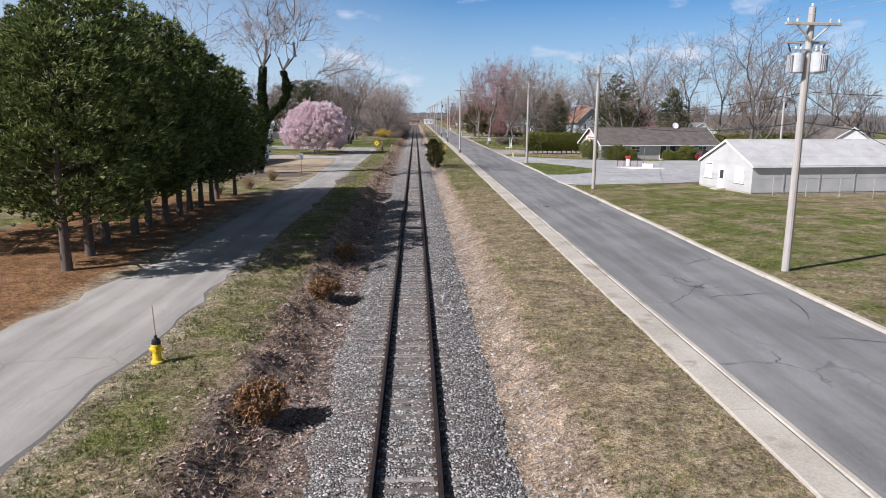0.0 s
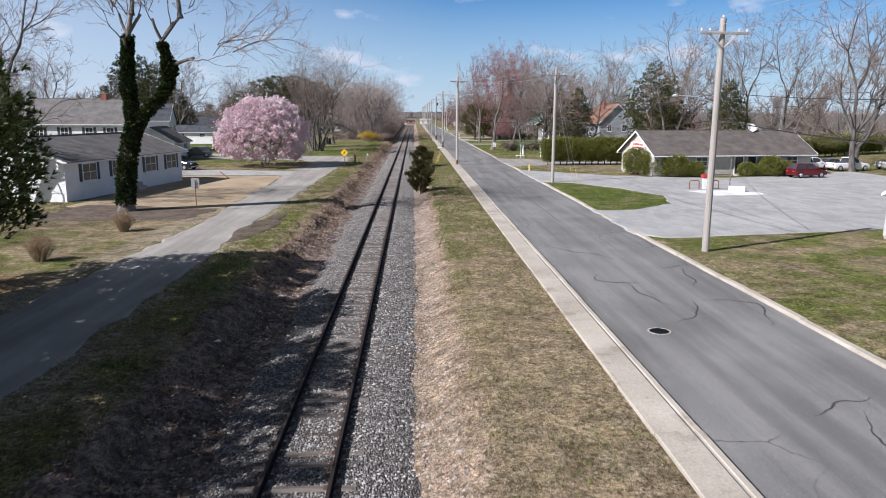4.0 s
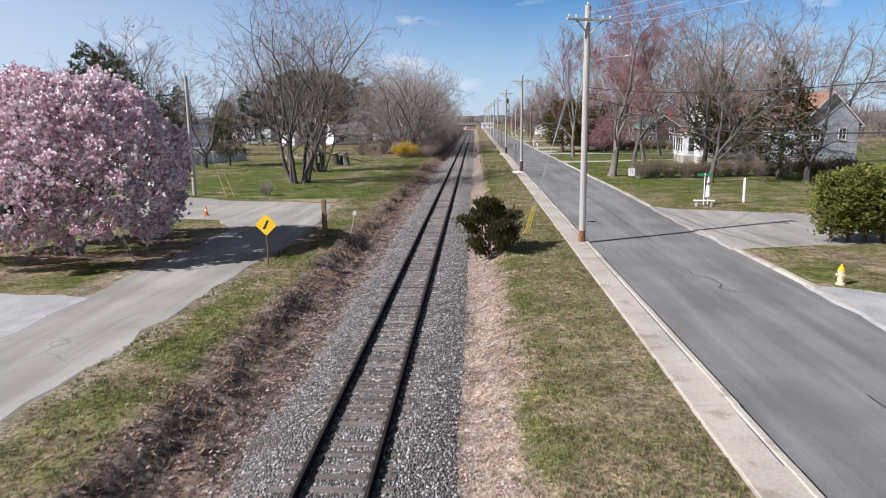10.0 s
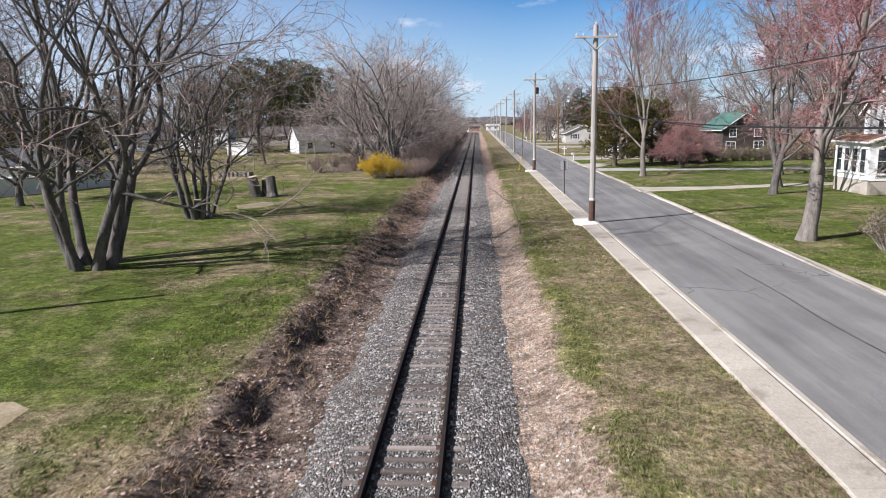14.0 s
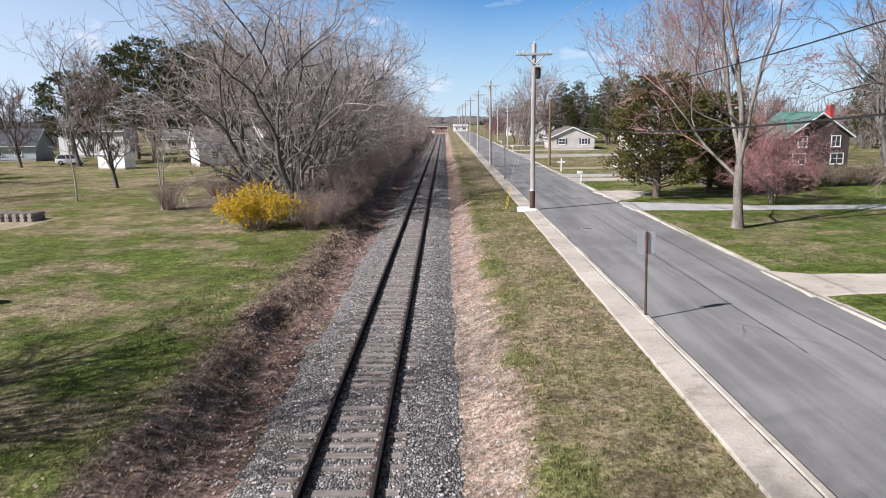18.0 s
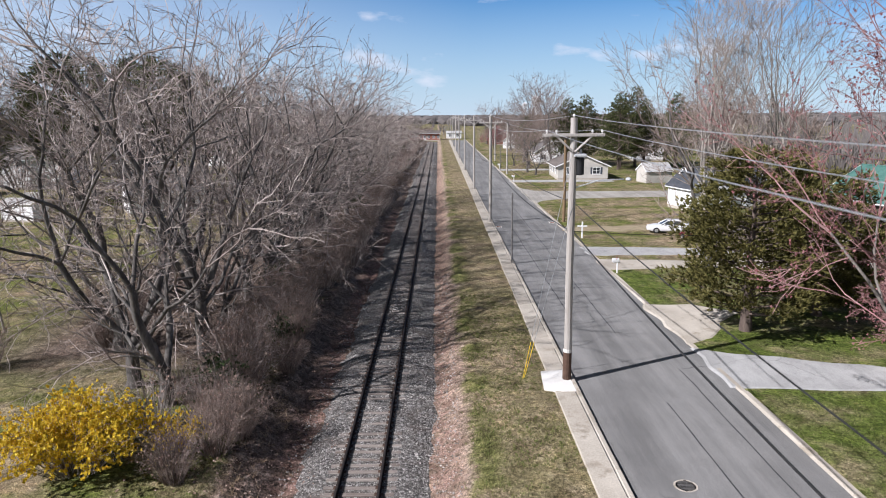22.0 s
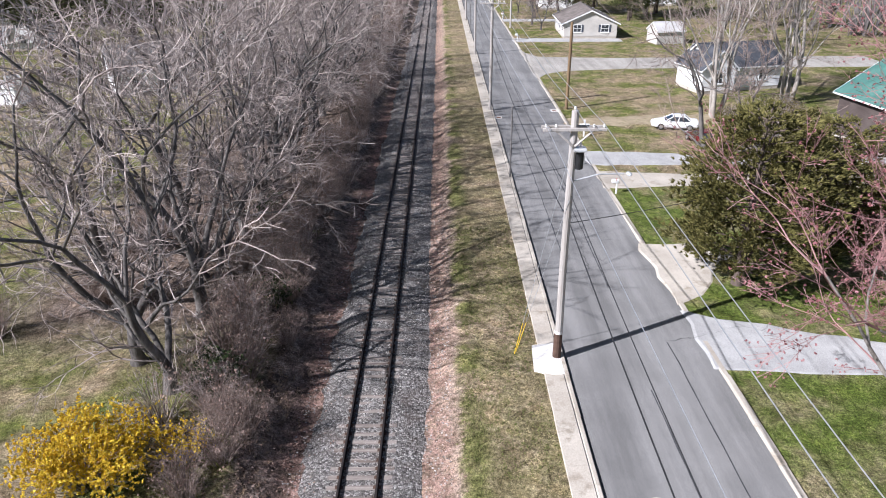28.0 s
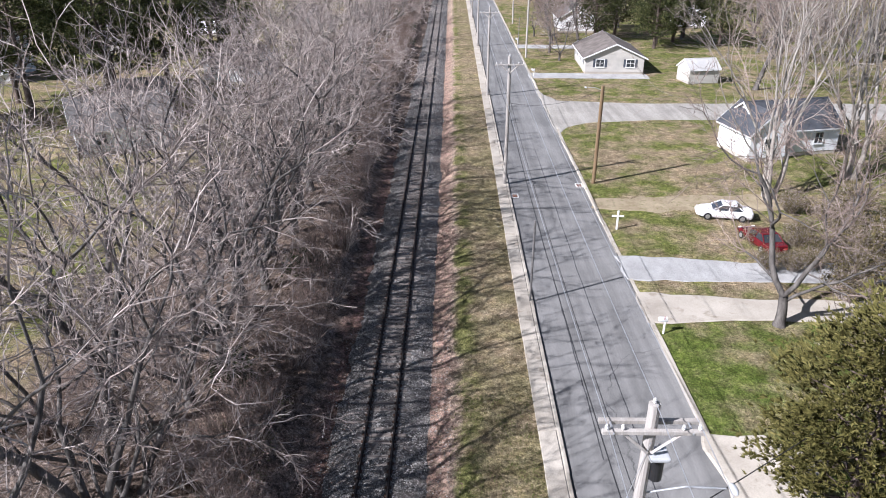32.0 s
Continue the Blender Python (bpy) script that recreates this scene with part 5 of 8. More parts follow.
for i in range(16):
    put(arb, 66.5 + 2.1 * i, 154.5 + 1.4 * i, 0.8 * i, 1.0, label="green arborvitae of a hedge behind the parking lot", up=0.9)
ball = evergreen("round_shrub", "round clipped green shrub in front of the restaurant", 85, 2.4, 0.05, 1.35, egg_prof, 3600, 0.15, HEDGE, 0.05, rows=9, count=7, width=0.13, inner=0.5, uneven=(0.9, 1.03), lump=0.2)
move(ball, 30.9, 122.9, 0.0, 1.35)
for i, (x, y, s) in enumerate([(32.6, 121.3, 1.3), (34.6, 119.9, 1.1), (37.0, 119.6, 0.75), (43.8, 120.6, 0.7), (45.2, 120.8, 0.6), (47.0, 121.0, 1.0), (49.2, 121.5, 0.75)]):
    put(ball, x, y, i, s)
brown = shrub("leafless_hedge", "dense leafless olive-brown garden hedge on the lawn", 9, 2.1, 1.6, 120, n_leaf=1500, leaf=HEDGE_BROWN, leaf_size=0.09)
for i in range(15):
    x = 22 + 1.75 * i
    (move if i == 0 else put)(brown, x, 182 + 0.22 * i + RN.uniform(-0.6, 0.6), i, RN.uniform(0.8, 1.15))
for i in range(20):
    put(brown, 29.5 + 1.8 * i, 253.0 + 0.2 * i + RN.uniform(-0.4, 0.4), i, RN.uniform(0.95, 1.15), label="dense olive-brown hedge in front of the brown house")
for x, y in ((27.4, 270.4), (29.2, 270.2), (31.0, 270.8), (28.4, 274.6)):
    put(brown, x, y, x, 0.85, label="leafless brown brush beside the parked car")
tuft = shrub("dry_tuft_bush", "small rusty brown bush on the railway bank", 10, 1.2, 0.72, 90, n_leaf=2200, leaf=RUSTLEAF, leaf_size=0.1)
move(tuft, -3.75, 31.2)
put(tuft, -3.9, 19.0, 2, 1.0, label="small olive bush on the railway bank")
put(tuft, -3.8, 40.2, 3, 0.85, label="grey dead weed clump on the railway bank")
clumpg = shrub("grass_clump", "dry tan ornamental grass clump", 12, 1.5, 0.9, 160, twig=DRY, category="grass")
move(clumpg, -16.4, 71.2)
put(clumpg, -15.9, 80.3, 1, 0.95)
put(clumpg, -18.0, 66.5, 2, 0.8)
lawnsh = shrub("bare_shrub", "small leafless shrub on the lawn", 13, 1.7, 0.8, 60, twig=TWIG_PALE)
move(lawnsh, -16.9, 165.8)
for i, (x, y, s_) in enumerate([(31, 266, 1.0), (33, 268.5, 1.2), (35.5, 267, 1.3), (34, 272.5, 1.1), (37, 273, 1.4), (31.5, 274.5, 0.9), (36, 278, 1.2), (39, 281, 1.3), (34, 281.5, 0.9), (29, 256.5, 1.0), (32, 258, 1.3)]):
    put(brown, x, y, i, s_ * 1.2, label="leafless brown brush beside the driveway")
for i, (x, y, s_) in enumerate([(36, 206, 0.95), (40.5, 209, 0.9), (34, 197, 1.0), (39, 190.5, 0.95), (30, 214, 0.9), (41, 222, 0.85), (28, 176, 0.8)]):
    put((tall, wide)[i % 2], x, y, 2.1 * i, s_)
put(bigpine, 36.5, 200, 1.0, 0.8)

for i in range(34):
    f = (i * 0.618) % 1
    put(far_kinds[i % 2], 24 + 40 * f + (4 if i % 2 else 0), 372 + 5.4 * i, 1.9 * i, 0.62 + 0.3 * ((i * 7) % 10) / 10, label="leafless tree in the gardens along the far road")
for i, (x, y, s) in enumerate([(44, 366, 1.0), (50, 374, 1.1), (58, 369, 1.0), (38, 392, 0.8)]):
    put(bigpine, x, y, 1.3 * i, s)
for i, (x, y, s) in enumerate([(23.4, 353, 0.62), (22.6, 361, 0.7), (24.5, 372, 0.75), (21.8, 381, 0.6)]):
    put(wide, x, y, 1.3 * i, s, label="leafless tree beside the beige bungalow")
for i, (x, y, s) in enumerate([(-41, 314, 1.05), (-50, 311, 1.1), (-35.5, 320, 1.0), (-57, 320, 1.05), (-46, 326, 1.15), (-62, 306, 0.8), (-31, 330, 0.85)]):
    (move if i == 0 else put)(broadpine, x, y, 1.1 * i, s * 1.14)

# ---- far woods to the horizon ----
FARWOOD = leaf_mat("far_wood", [(0.1, (0.10, 0.09, 0.087)), (0.5, (0.13, 0.117, 0.112)), (0.85, (0.165, 0.15, 0.14)), (1.0, (0.08, 0.085, 0.066))], 0.95, 0.0)
def far_woods():
    s, rn = Soup(), random.Random(3)
    for i in range(2400):
        d = 190 + 1500 * rn.random() ** 2.0
        a = rn.uniform(-1.25, 1.25)
        x, y = d * math.sin(a) * 1.25, 150 + d * math.cos(a)
        if -45 < x < 62 and y < 560:
            continue
        if abs(x) < 70 and y < 620:
            continue
        if -35 < x < 65 and y < 600:
            continue
        h, w = rn.uniform(8, 15), rn.uniform(2.5, 5)
        for _ in range(22):
            b, r = rn.uniform(0, 6.28), math.sqrt(rn.random())
            f = Vector((x + math.cos(b) * w * r * 0.5, y + math.sin(b) * w * r * 0.5, rn.uniform(0, h * 0.4)))
            s.cone(f, f + Vector((math.cos(b) * w * r * 0.8, math.sin(b) * w * r * 0.8, h * rn.uniform(0.45, 0.75))), rn.uniform(0.08, 0.2))
    return s


tagged(new("far_woods", far_woods().mesh("far_woods", FARWOOD)), "grey-brown leafless woods on the horizon", "woods", kind="stuff")


def dome(s, rn, x, y, w, h):
    """The rounded top of a far tree."""
    base = len(s.v)
    for k, (r, z) in enumerate(((1.0, 0.0), (1.05, 0.45), (0.7, 0.8))):
        for j in range(6):
            a = 1.047 * j + 0.5 * k
            s.v.append(Vector((x + math.cos(a) * w * r * rn.uniform(0.75, 1.2), y + math.sin(a) * w * r * rn.uniform(0.75, 1.2), h * z * rn.uniform(0.85, 1.1))))
    s.v.append(Vector((x, y, h)))
    for k in range(2):
        for j in range(6):
            i0, i1 = base + 6 * k + j, base + 6 * k + (j + 1) % 6
            s.f.append((i0, i1, i1 + 6, i0 + 6))
    s.f += [(base + 12 + j, base + 12 + (j + 1) % 6, base + 18) for j in range(6)]


ring, rn = Soup(), random.Random(9)
for i in range(5200):
    a = rn.uniform(-math.pi, math.pi) if i % 3 == 0 else rn.uniform(-0.9, 0.9)
    d = 700 + 1500 * math.sqrt(rn.random())
    dome(ring, rn, d * math.sin(a), 250 + d * math.cos(a), rn.uniform(9, 17), rn.uniform(8.5, 13))
tagged(new("far_woods", ring.mesh("far_woods", FARWOOD)), "distant line of grey woods on the horizon", "woods", kind="stuff")
lean_tree = bare_tree("bare_tree", "leafless tree in the gardens beyond the wood", 91, bark=BARK_DARK, twig=TWIG_BROWN, height=14, trunk_r=0.28, clear=0.18, levels=4, wide=0.68, up=0.2, side=1.8, twigs=14, twig_len=1.6, thin=0.04)
far_rn, n_far = random.Random(21), 0
while n_far < 96:
    x, y = far_rn.uniform(-150, 150), far_rn.uniform(90, 640)
    if -28 < x < 24 and y < 560 or 24 <= x < 58 and 80 < y < 400 or -58 <= x <= -28 and 90 < y < 240 or -45 < x < 24 and y > 556 and y < 600:
        continue
    (move if n_far == 0 else put)(lean_tree, x, y, far_rn.uniform(0, 6.28), far_rn.uniform(0.75, 1.15))
    n_far += 1

# ---- utility poles and cables ----
def insulator(at, parent):
    s = lathe([(0.02, 0), (0.02, 0.05), (0.06, 0.06), (0.045, 0.10), (0.055, 0.12), (0.03, 0.17), (0.0, 0.18)], 8)
    for v in s.v:
        v += Vector(at)
    part("insulator", s, PORCELAIN, parent, "grey porcelain insulator")


def utility_pole(x, y, h=12.0, turn=0.0, cans=0, arm=True, wood=None, label="weathered grey wooden utility pole with a crossarm", guard=False, arm_w=1.35, double=False):
    t = thing("utility_pole", label, "utility pole", Matrix.Translation((x, y, ground_z(x, y) + (0.1 if abs(x - 9) < 1 else 0))) @ Matrix.Rotation(turn, 4, "Z"), group="poles along the road")
    s = Soup()
    s.tube([Vector((0.03 * noise.noise((x, y, z)), 0, z)) for z in (-0.3, 2, 5, 8, h - 0.3, h)], [0.19, 0.185, 0.178, 0.17, 0.158, 0.155], 12, True)
    part("pole", s, wood or POLE, t, smooth=False)
    if guard:
        g = Soup()
        g.tube([Vector((0, 0, 0)), Vector((0, 0, 1.45 if y > 150 else 0.7))], [0.212 if y > 150 else 0.198, 0.205 if y > 150 else 0.19], 12, True)
        part("pole_guard", g, PLATE if y > 150 else RUST, t, "dark rusty pole guard" if y > 150 else "rust-stained pole foot")
        if y > 150:
            b = Soup()
            b.tube([Vector((0, 0, 1.46)), Vector((0, 0, 1.62))], [0.196, 0.196], 12)
            part("pole_band", b, PALE, t, "pale metal band")
    if arm:
        a = part("crossarm", bev_box((-arm_w, -0.29, h - 0.83), (arm_w, -0.155, h - 0.70), 0.012), POLE, t)
        if cans == 1 or double:
            part("crossarm", bev_box((-arm_w, 0.155, h - 0.83), (arm_w, 0.29, h - 0.70), 0.012), POLE, t)
            for sx in (-1, 1):
                part("spacer_bolt", bev_box((sx * (arm_w - 0.3) - 0.025, -0.32, h - 0.79), (sx * (arm_w - 0.3) + 0.025, 0.32, h - 0.74), 0.005), GALV, t, "steel spacer bolt")
        for sx in (-1, 1):
            br = Soup()
            br.tube([Vector((sx * 0.78, -0.22, h - 0.82)), Vector((sx * 0.05, -0.2, h - 1.5))], [0.05, 0.05], 4, True)
            part("brace", br, POLE, t, "pale wooden crossarm brace")
            insulator((sx * (arm_w - 0.12), -0.22, h - 0.70), a)
            insulator((sx * (arm_w - 0.55), -0.22, h - 0.70), a)
        insulator((0, 0, h), t)
    if cans > 1:
        part("crossarm", bev_box((-1.0, 0.10, h - 1.62), (1.0, 0.22, h - 1.50), 0.012), POLE, t)
        for sx in (-0.9, -0.3, 0.3, 0.9):
            f = Soup()
            f.tube([Vector((sx, 0.16, h - 1.62)), Vector((sx * 0.8, 0.2, h - 1.98))], [0.035, 0.03], 6, True)
            part("fuse_cutout", f, BLACK, t, "dark fuse cutout")
    for i in range(cans):
        a = (0.2, math.pi - 0.2, -1.2)[i % 3] if cans > 1 else 0.6
        c = Vector((math.cos(a) * 0.52, math.sin(a) * 0.42 - 0.12, 0))
        if cans > 1:
            bm = cyl(0.29, 0.29, h - 2.95, h - 2.05, 18, 0.04, (c.x, c.y))
            can = part("transformer", bm, TANK, t, "light grey transformer can with cooling fins")
            for j in range(7):
                b = a + (j - 3) * 0.22
                fin = Soup()
                fin.box((-0.01, -0.012, h - 2.9), (0.10, 0.012, h - 2.15), Matrix.Translation((c.x + math.cos(b) * 0.33, c.y + math.sin(b) * 0.33, 0)) @ Matrix.Rotation(b, 4, "Z"))
                part("cooling_fin", fin, TANK, can)
        else:
            can = part("transformer", cyl(0.19, 0.19, h - 2.55, h - 1.75, 16, 0.03, (c.x * 0.75, c.y * 0.55 - 0.1)), BLACK, t, "small dark transformer can")
            part("hood", bev_box((c.x * 0.75 - 0.3, -0.34, h - 1.74), (c.x * 0.75 + 0.26, 0.2, h - 1.6), 0.05, 2), TANK, t, "pale grey hood over the transformer")
        for dx in (-0.12, 0.12):
            b = lathe([(0.035, 0), (0.06, 0.06), (0.03, 0.1), (0.055, 0.16), (0.025, 0.24), (0.0, 0.26)], 8)
            for v in b.v:
                v += Vector((c.x * (1 if cans > 1 else 0.55) + dx, c.y * (1 if cans > 1 else 0.55), h - (2.0 if cans > 1 else 1.65)))
            part("bushing", b, PORCELAIN, can, "porcelain bushing")
    if cans > 1:
        rack = Soup()
        rack.box((-0.9, -0.2, h - 1.95), (0.9, -0.1, h - 1.87))
        part("transformer_bracket", rack, GALV, t, "steel transformer bracket")
    return t


POLES_R = [(18.4, -6.0), (18.4, 34.3), (18.75, 73.2), (18.05, 113.0)]
POLES_L = [(9.0, 140.0), (9.0, 192.4), (9.0, 238.6), (9.0, 288.4), (9.0, 325.5), (9.0, 368), (9.0, 410), (9.0, 452), (9.0, 495), (9.0, 540)]
for i, (x, y) in enumerate(POLES_R):
    utility_pole(x, y, 12.4, 0.05 if i != 3 else 0.4, cans=3 if i == 1 else 0, label="grey utility pole with three transformer cans" if i == 1 else "weathered grey wooden utility pole with a crossarm")
for i, (x, y) in enumerate(POLES_L):
    utility_pole(x, y, 12.4 if i else 12.9, 0.35 if i == 0 else 0.0, cans=1 if i == 2 else 0, guard=i in (0, 1, 2), label="utility pole with one dark transformer can" if i == 2 else "weathered grey wooden utility pole with a crossarm")
    if i in (1, 2):
        slab("pavement", [(7.75, y - 1.1), (8.6, y - 1.5), (9.17, y - 1.5), (9.17, y + 1.2), (7.9, y + 1.0)], 0.452, PALE, "pale new concrete pad round the pole", "pavement", jitter=0.02, thick=0.2, skirt=0.0)
utility_pole(17.8, 288.8, 9.6, arm=False, wood=POLE_DARK, label="short brown treated wooden pole at the lawn's edge")
utility_pole(17.6, 356, 10.5, arm=False, label="plain wooden pole beside the far lawn")
utility_pole(18.6, 400, 11, arm=False, label="plain wooden pole beside the far lawn")
utility_pole(-24.2, 166.6, 11.2, 0.5, arm=False, label="leaning wooden pole beside the lane")
utility_pole(62, 118, 11.5, 0.5, cans=1, label="utility pole behind the white shed")


def cable(name, pts, sag, r, label, material=None):
    """Spans between supports, each hanging in its own curve."""
    t = thing(name, label, "cable")
    for a, b in zip(pts, pts[1:]):
        a, b = Vector(a), Vector(b)
        s = Soup()
        s.tube([a.lerp(b, f / 14) - Vector((0, 0, sag * (1 - (2 * f / 14 - 1) ** 2))) for f in range(15)], [r] * 15, 4)
        part("span", s, material or WIRE, t)
    return t


def tops(poles, dx, z, dz0=0.0):
    return [(x + dx, y - 0.12, ground_z(x, y) + z + (0.1 if abs(x - 9) < 1 else 0)) for x, y in poles]


for dx in (-1.23, 1.23):
    cable("power_line", tops(POLES_R, dx, 11.86) + tops(POLES_L, dx, 11.86), 0.45, 0.012, "bare power line between the crossarms", GALV)
cable("power_line", tops(POLES_R, 0, 12.5) + tops(POLES_L, 0, 12.5), 0.4, 0.012, "bare power line along the pole tops", GALV)
cable("power_line", tops(POLES_R, 0.1, 8.6) + tops(POLES_L, 0.1, 8.6), 0.7, 0.018, "black insulated power line on the poles")
cable("telephone_cable", tops(POLES_R, 0.15, 7.2) + tops(POLES_L, 0.15, 7.2), 0.8, 0.028, "thick black telephone cable on the poles")
for p, q in (((9.1, 192.4, 7.4), (43, 214, 5.0)), ((9.1, 238.6, 7.6), (40, 262, 4.6)), ((9.1, 140, 8.4), (44, 190, 6.0)), ((18.2, 34.3, 9.0), (46, 62, 4.4)), ((18.4, 73.9, 8.8), (40, 122, 4.6)), ((18.1, 113, 8.5), (62, 118, 10)), ((9.1, 288.4, 8.4), (17.8, 288.8, 9.6)), ((-24.2, 166.6, 10), (-60, 140, 8)), ((-24.2, 166.6, 10), (-60, 152, 8))):
    cable("service_cable", [p, q], 0.7, 0.02, "black service cable to a house")


def guy(p, q):
    t = thing("guy_wire", "steel guy wire with a yellow plastic guard", "guy wire")
    p, q = Vector(p), Vector(q)
    w, g = Soup(), Soup()
    w.tube([p, q], [0.01, 0.01], 4)
    part("wire", w, GALV, t)
    g.tube([q.lerp(p, 0.0), q.lerp(p, 1.9 / (p - q).length)], [0.017, 0.017], 6, True)
    part("guard", g, YELLOW, t, "yellow plastic guard")


guy((9, 238.4, 11.6), (6.95, 239.0, 0.32))
guy((9, 238.4, 8.8), (7.05, 239.2, 0.32))
for a in (-0.6, 0.0, 0.6):
    guy((9, 140, 12 + a), (6.1 + a * 0.3, 143.6 + 0.6 * a, 0.3))
for a in (0.0, 0.55):
    guy((18.05, 113, 11 + a), (20.1 + a, 111.8 - a * 0.3, 0.38))
    guy((-24.2, 166.6, 10.5), (-19.6 - a, 164.6 - a, 0.38))

# ---- buildings ----
def lap_walls(L, D, h, rise, board=0.2, lap=0.018, gables=True):
    """Four walls and two gables (at the ends of x) in lapped boards."""
    s = Soup()
    n = max(2, round(h / board))
    a, b = L / 2, D / 2
    rings = [(h * k / n + (0.0 if j == 0 else h / n), lap if j == 0 else 0.0) for k in range(n) for j in (0, 1)]
    for z, o in rings:
        s.v += [Vector((x * (1 + o / a), y * (1 + o / b), z)) for x, y in ((-a, -b), (a, -b), (a, b), (-a, b))]
    s.f += [(4 * k + i, 4 * k + (i + 1) % 4, 4 * k + (i + 1) % 4 + 4, 4 * k + i + 4) for k in range(len(rings) - 1) for i in range(4)]
    if gables:
        m = max(2, round(rise / board))
        for sx in (-1, 1):
            base = len(s.v)
            for k in range(m):
                for f, o in ((k / m, lap), ((k + 1) / m, 0.0)):
                    s.v += [Vector((sx * (a + o), -b * (1 - f), h + rise * f)), Vector((sx * (a + o), b * (1 - f), h + rise * f))]
            for k in range(2 * m - 1):
                q = [base + 2 * k, base + 2 * k + 1, base + 2 * k + 3, base + 2 * k + 2]
                s.f.append(tuple(q if sx > 0 else reversed(q)))
    return s


def roof_side(L, D, h, rise, over, sy, courses=None):
    """One slope of a gable roof, in overlapping courses of shingles on a thick deck."""
    s = Soup()
    b = D / 2 + over
    drop = rise * over / (D / 2)
    n = courses or max(6, int(math.hypot(b, rise + drop) / 0.28))
    a = L / 2 + over * 0.8
    up = Vector((0, sy * (rise + drop), b)).normalized()
    line = []
    for k in range(n):
        for f, o in ((k / n, 0.069), ((k + 1) / n, 0.06)):
            line.append(Vector((0, sy * b * (1 - f), h - drop + (rise + drop) * f)) + up * o)
    line += [Vector((0, 0, h + rise)) - up * 0.05, Vector((0, sy * b, h - drop)) - up * 0.05]
    m = len(line)
    s.v = [Vector((x, p.y, p.z)) for x in (-a, a) for p in line]
    s.f = [(i, (i + 1) % m, (i + 1) % m + m, i + m) for i in range(m)] + [(2 * k, 2 * k + 1, m - 2, m - 1) if k == n - 1 else (2 * k, 2 * k + 1, 2 * k + 2, m - 1) for k in range(n)] + [(m + 2 * k + 1, m + 2 * k, 2 * m - 1, 2 * m - 2) if k == n - 1 else (m + 2 * k + 2, m + 2 * k + 1, m + 2 * k, 2 * m - 1) for k in range(n)]
    return s


def on_face(face, L, D, u, z):
    """A frame of reference on a wall: x along it, y out of it, z up."""
    a, b = L / 2 + 0.02, D / 2 + 0.02
    return {"front": Matrix.Translation((u, -b, z)) @ Matrix.Rotation(math.pi, 4, "Z"), "back": Matrix.Translation((u, b, z)), "left": Matrix.Translation((-a, u, z)) @ Matrix.Rotation(math.pi / 2, 4, "Z"), "right": Matrix.Translation((a, u, z)) @ Matrix.Rotation(-math.pi / 2, 4, "Z")}[face]


def frame_soup(w, h, t, depth, m):
    s = Soup()
    for lo, hi in (((-w / 2 - t, 0, -t), (w / 2 + t, depth, 0)), ((-w / 2 - t, 0, h), (w / 2 + t, depth, h + t)), ((-w / 2 - t, 0, 0), (-w / 2, depth, h)), ((w / 2, 0, 0), (w / 2 + t, depth, h))):
        s.box(lo, hi, m)
    return s


def house_window(parent, m, w, h, shutters=None, panes=2, trim=None):
    win = part("window", frame_soup(w, h, 0.09, 0.06, m), trim or TRIM, parent, "white window frame")
    for k in range(panes):
        x0 = -w / 2 + w * k / panes
        s = Soup()
        s.box((x0 + 0.025, 0.006, 0.025), (x0 + w / panes - 0.025, 0.02, h - 0.025), m)
        part("pane", s, GLASS, win, "dark window pane")
    bars = Soup()
    for k in range(1, panes):
        x0 = -w / 2 + w * k / panes
        bars.box((x0 - 0.025, 0.004, 0), (x0 + 0.025, 0.04, h), m)
    bars.box((-w / 2, 0.004, h * 0.5 - 0.02), (w / 2, 0.036, h * 0.5 + 0.02), m)
    part("glazing_bar", bars, trim or TRIM, win)
    sill = Soup()
    sill.box((-w / 2 - 0.14, 0, -0.15), (w / 2 + 0.14, 0.11, -0.09), m)
    part("sill", sill, trim or TRIM, win)
    if shutters:
        for sx in (-1, 1):
            s = Soup()
            x0 = sx * (w / 2 + 0.12 + 0.19)
            s.box((x0 - 0.18, 0, -0.05), (x0 + 0.18, 0.03, h + 0.05), m)
            for j in range(9):
                z = (h + 0.0) * (j + 0.5) / 9
                s.box((x0 - 0.13, 0.03, z - 0.03), (x0 + 0.13, 0.045, z + 0.03), m)
            part("shutter", s, shutters, win, "dark louvred shutter")


def house_door(parent, m, w, h, material, glass=False):
    d = part("door", frame_soup(w, h, 0.1, 0.06, m), TRIM, parent, "door in a white frame")
    s = Soup()
    s.box((-w / 2, 0.0, 0), (w / 2, 0.035, h), m)
    for z0, z1 in ((0.25, 0.9), (1.1, h - 0.2)):
        s.box((-w / 2 + 0.14, 0.035, z0), (w / 2 - 0.14, 0.048, z1), m)
    leaf = part("door_leaf", s, material, d)
    if glass:
        g = Soup()
        g.box((-w / 2 + 0.16, 0.05, 0.95), (w / 2 - 0.16, 0.056, h - 0.22), m)
        part("pane", g, GLASS, d, "dark glass in the door")
    k = lathe([(0.015, 0), (0.035, 0.02), (0.03, 0.05), (0, 0.06)], 8)
    k.v = [m @ Matrix.Translation((w / 2 - 0.1, 0.04, 1.0)) @ Matrix.Rotation(-math.pi / 2, 4, "X") @ v for v in k.v]
    part("door_handle", k, GALV, d, "metal door knob")


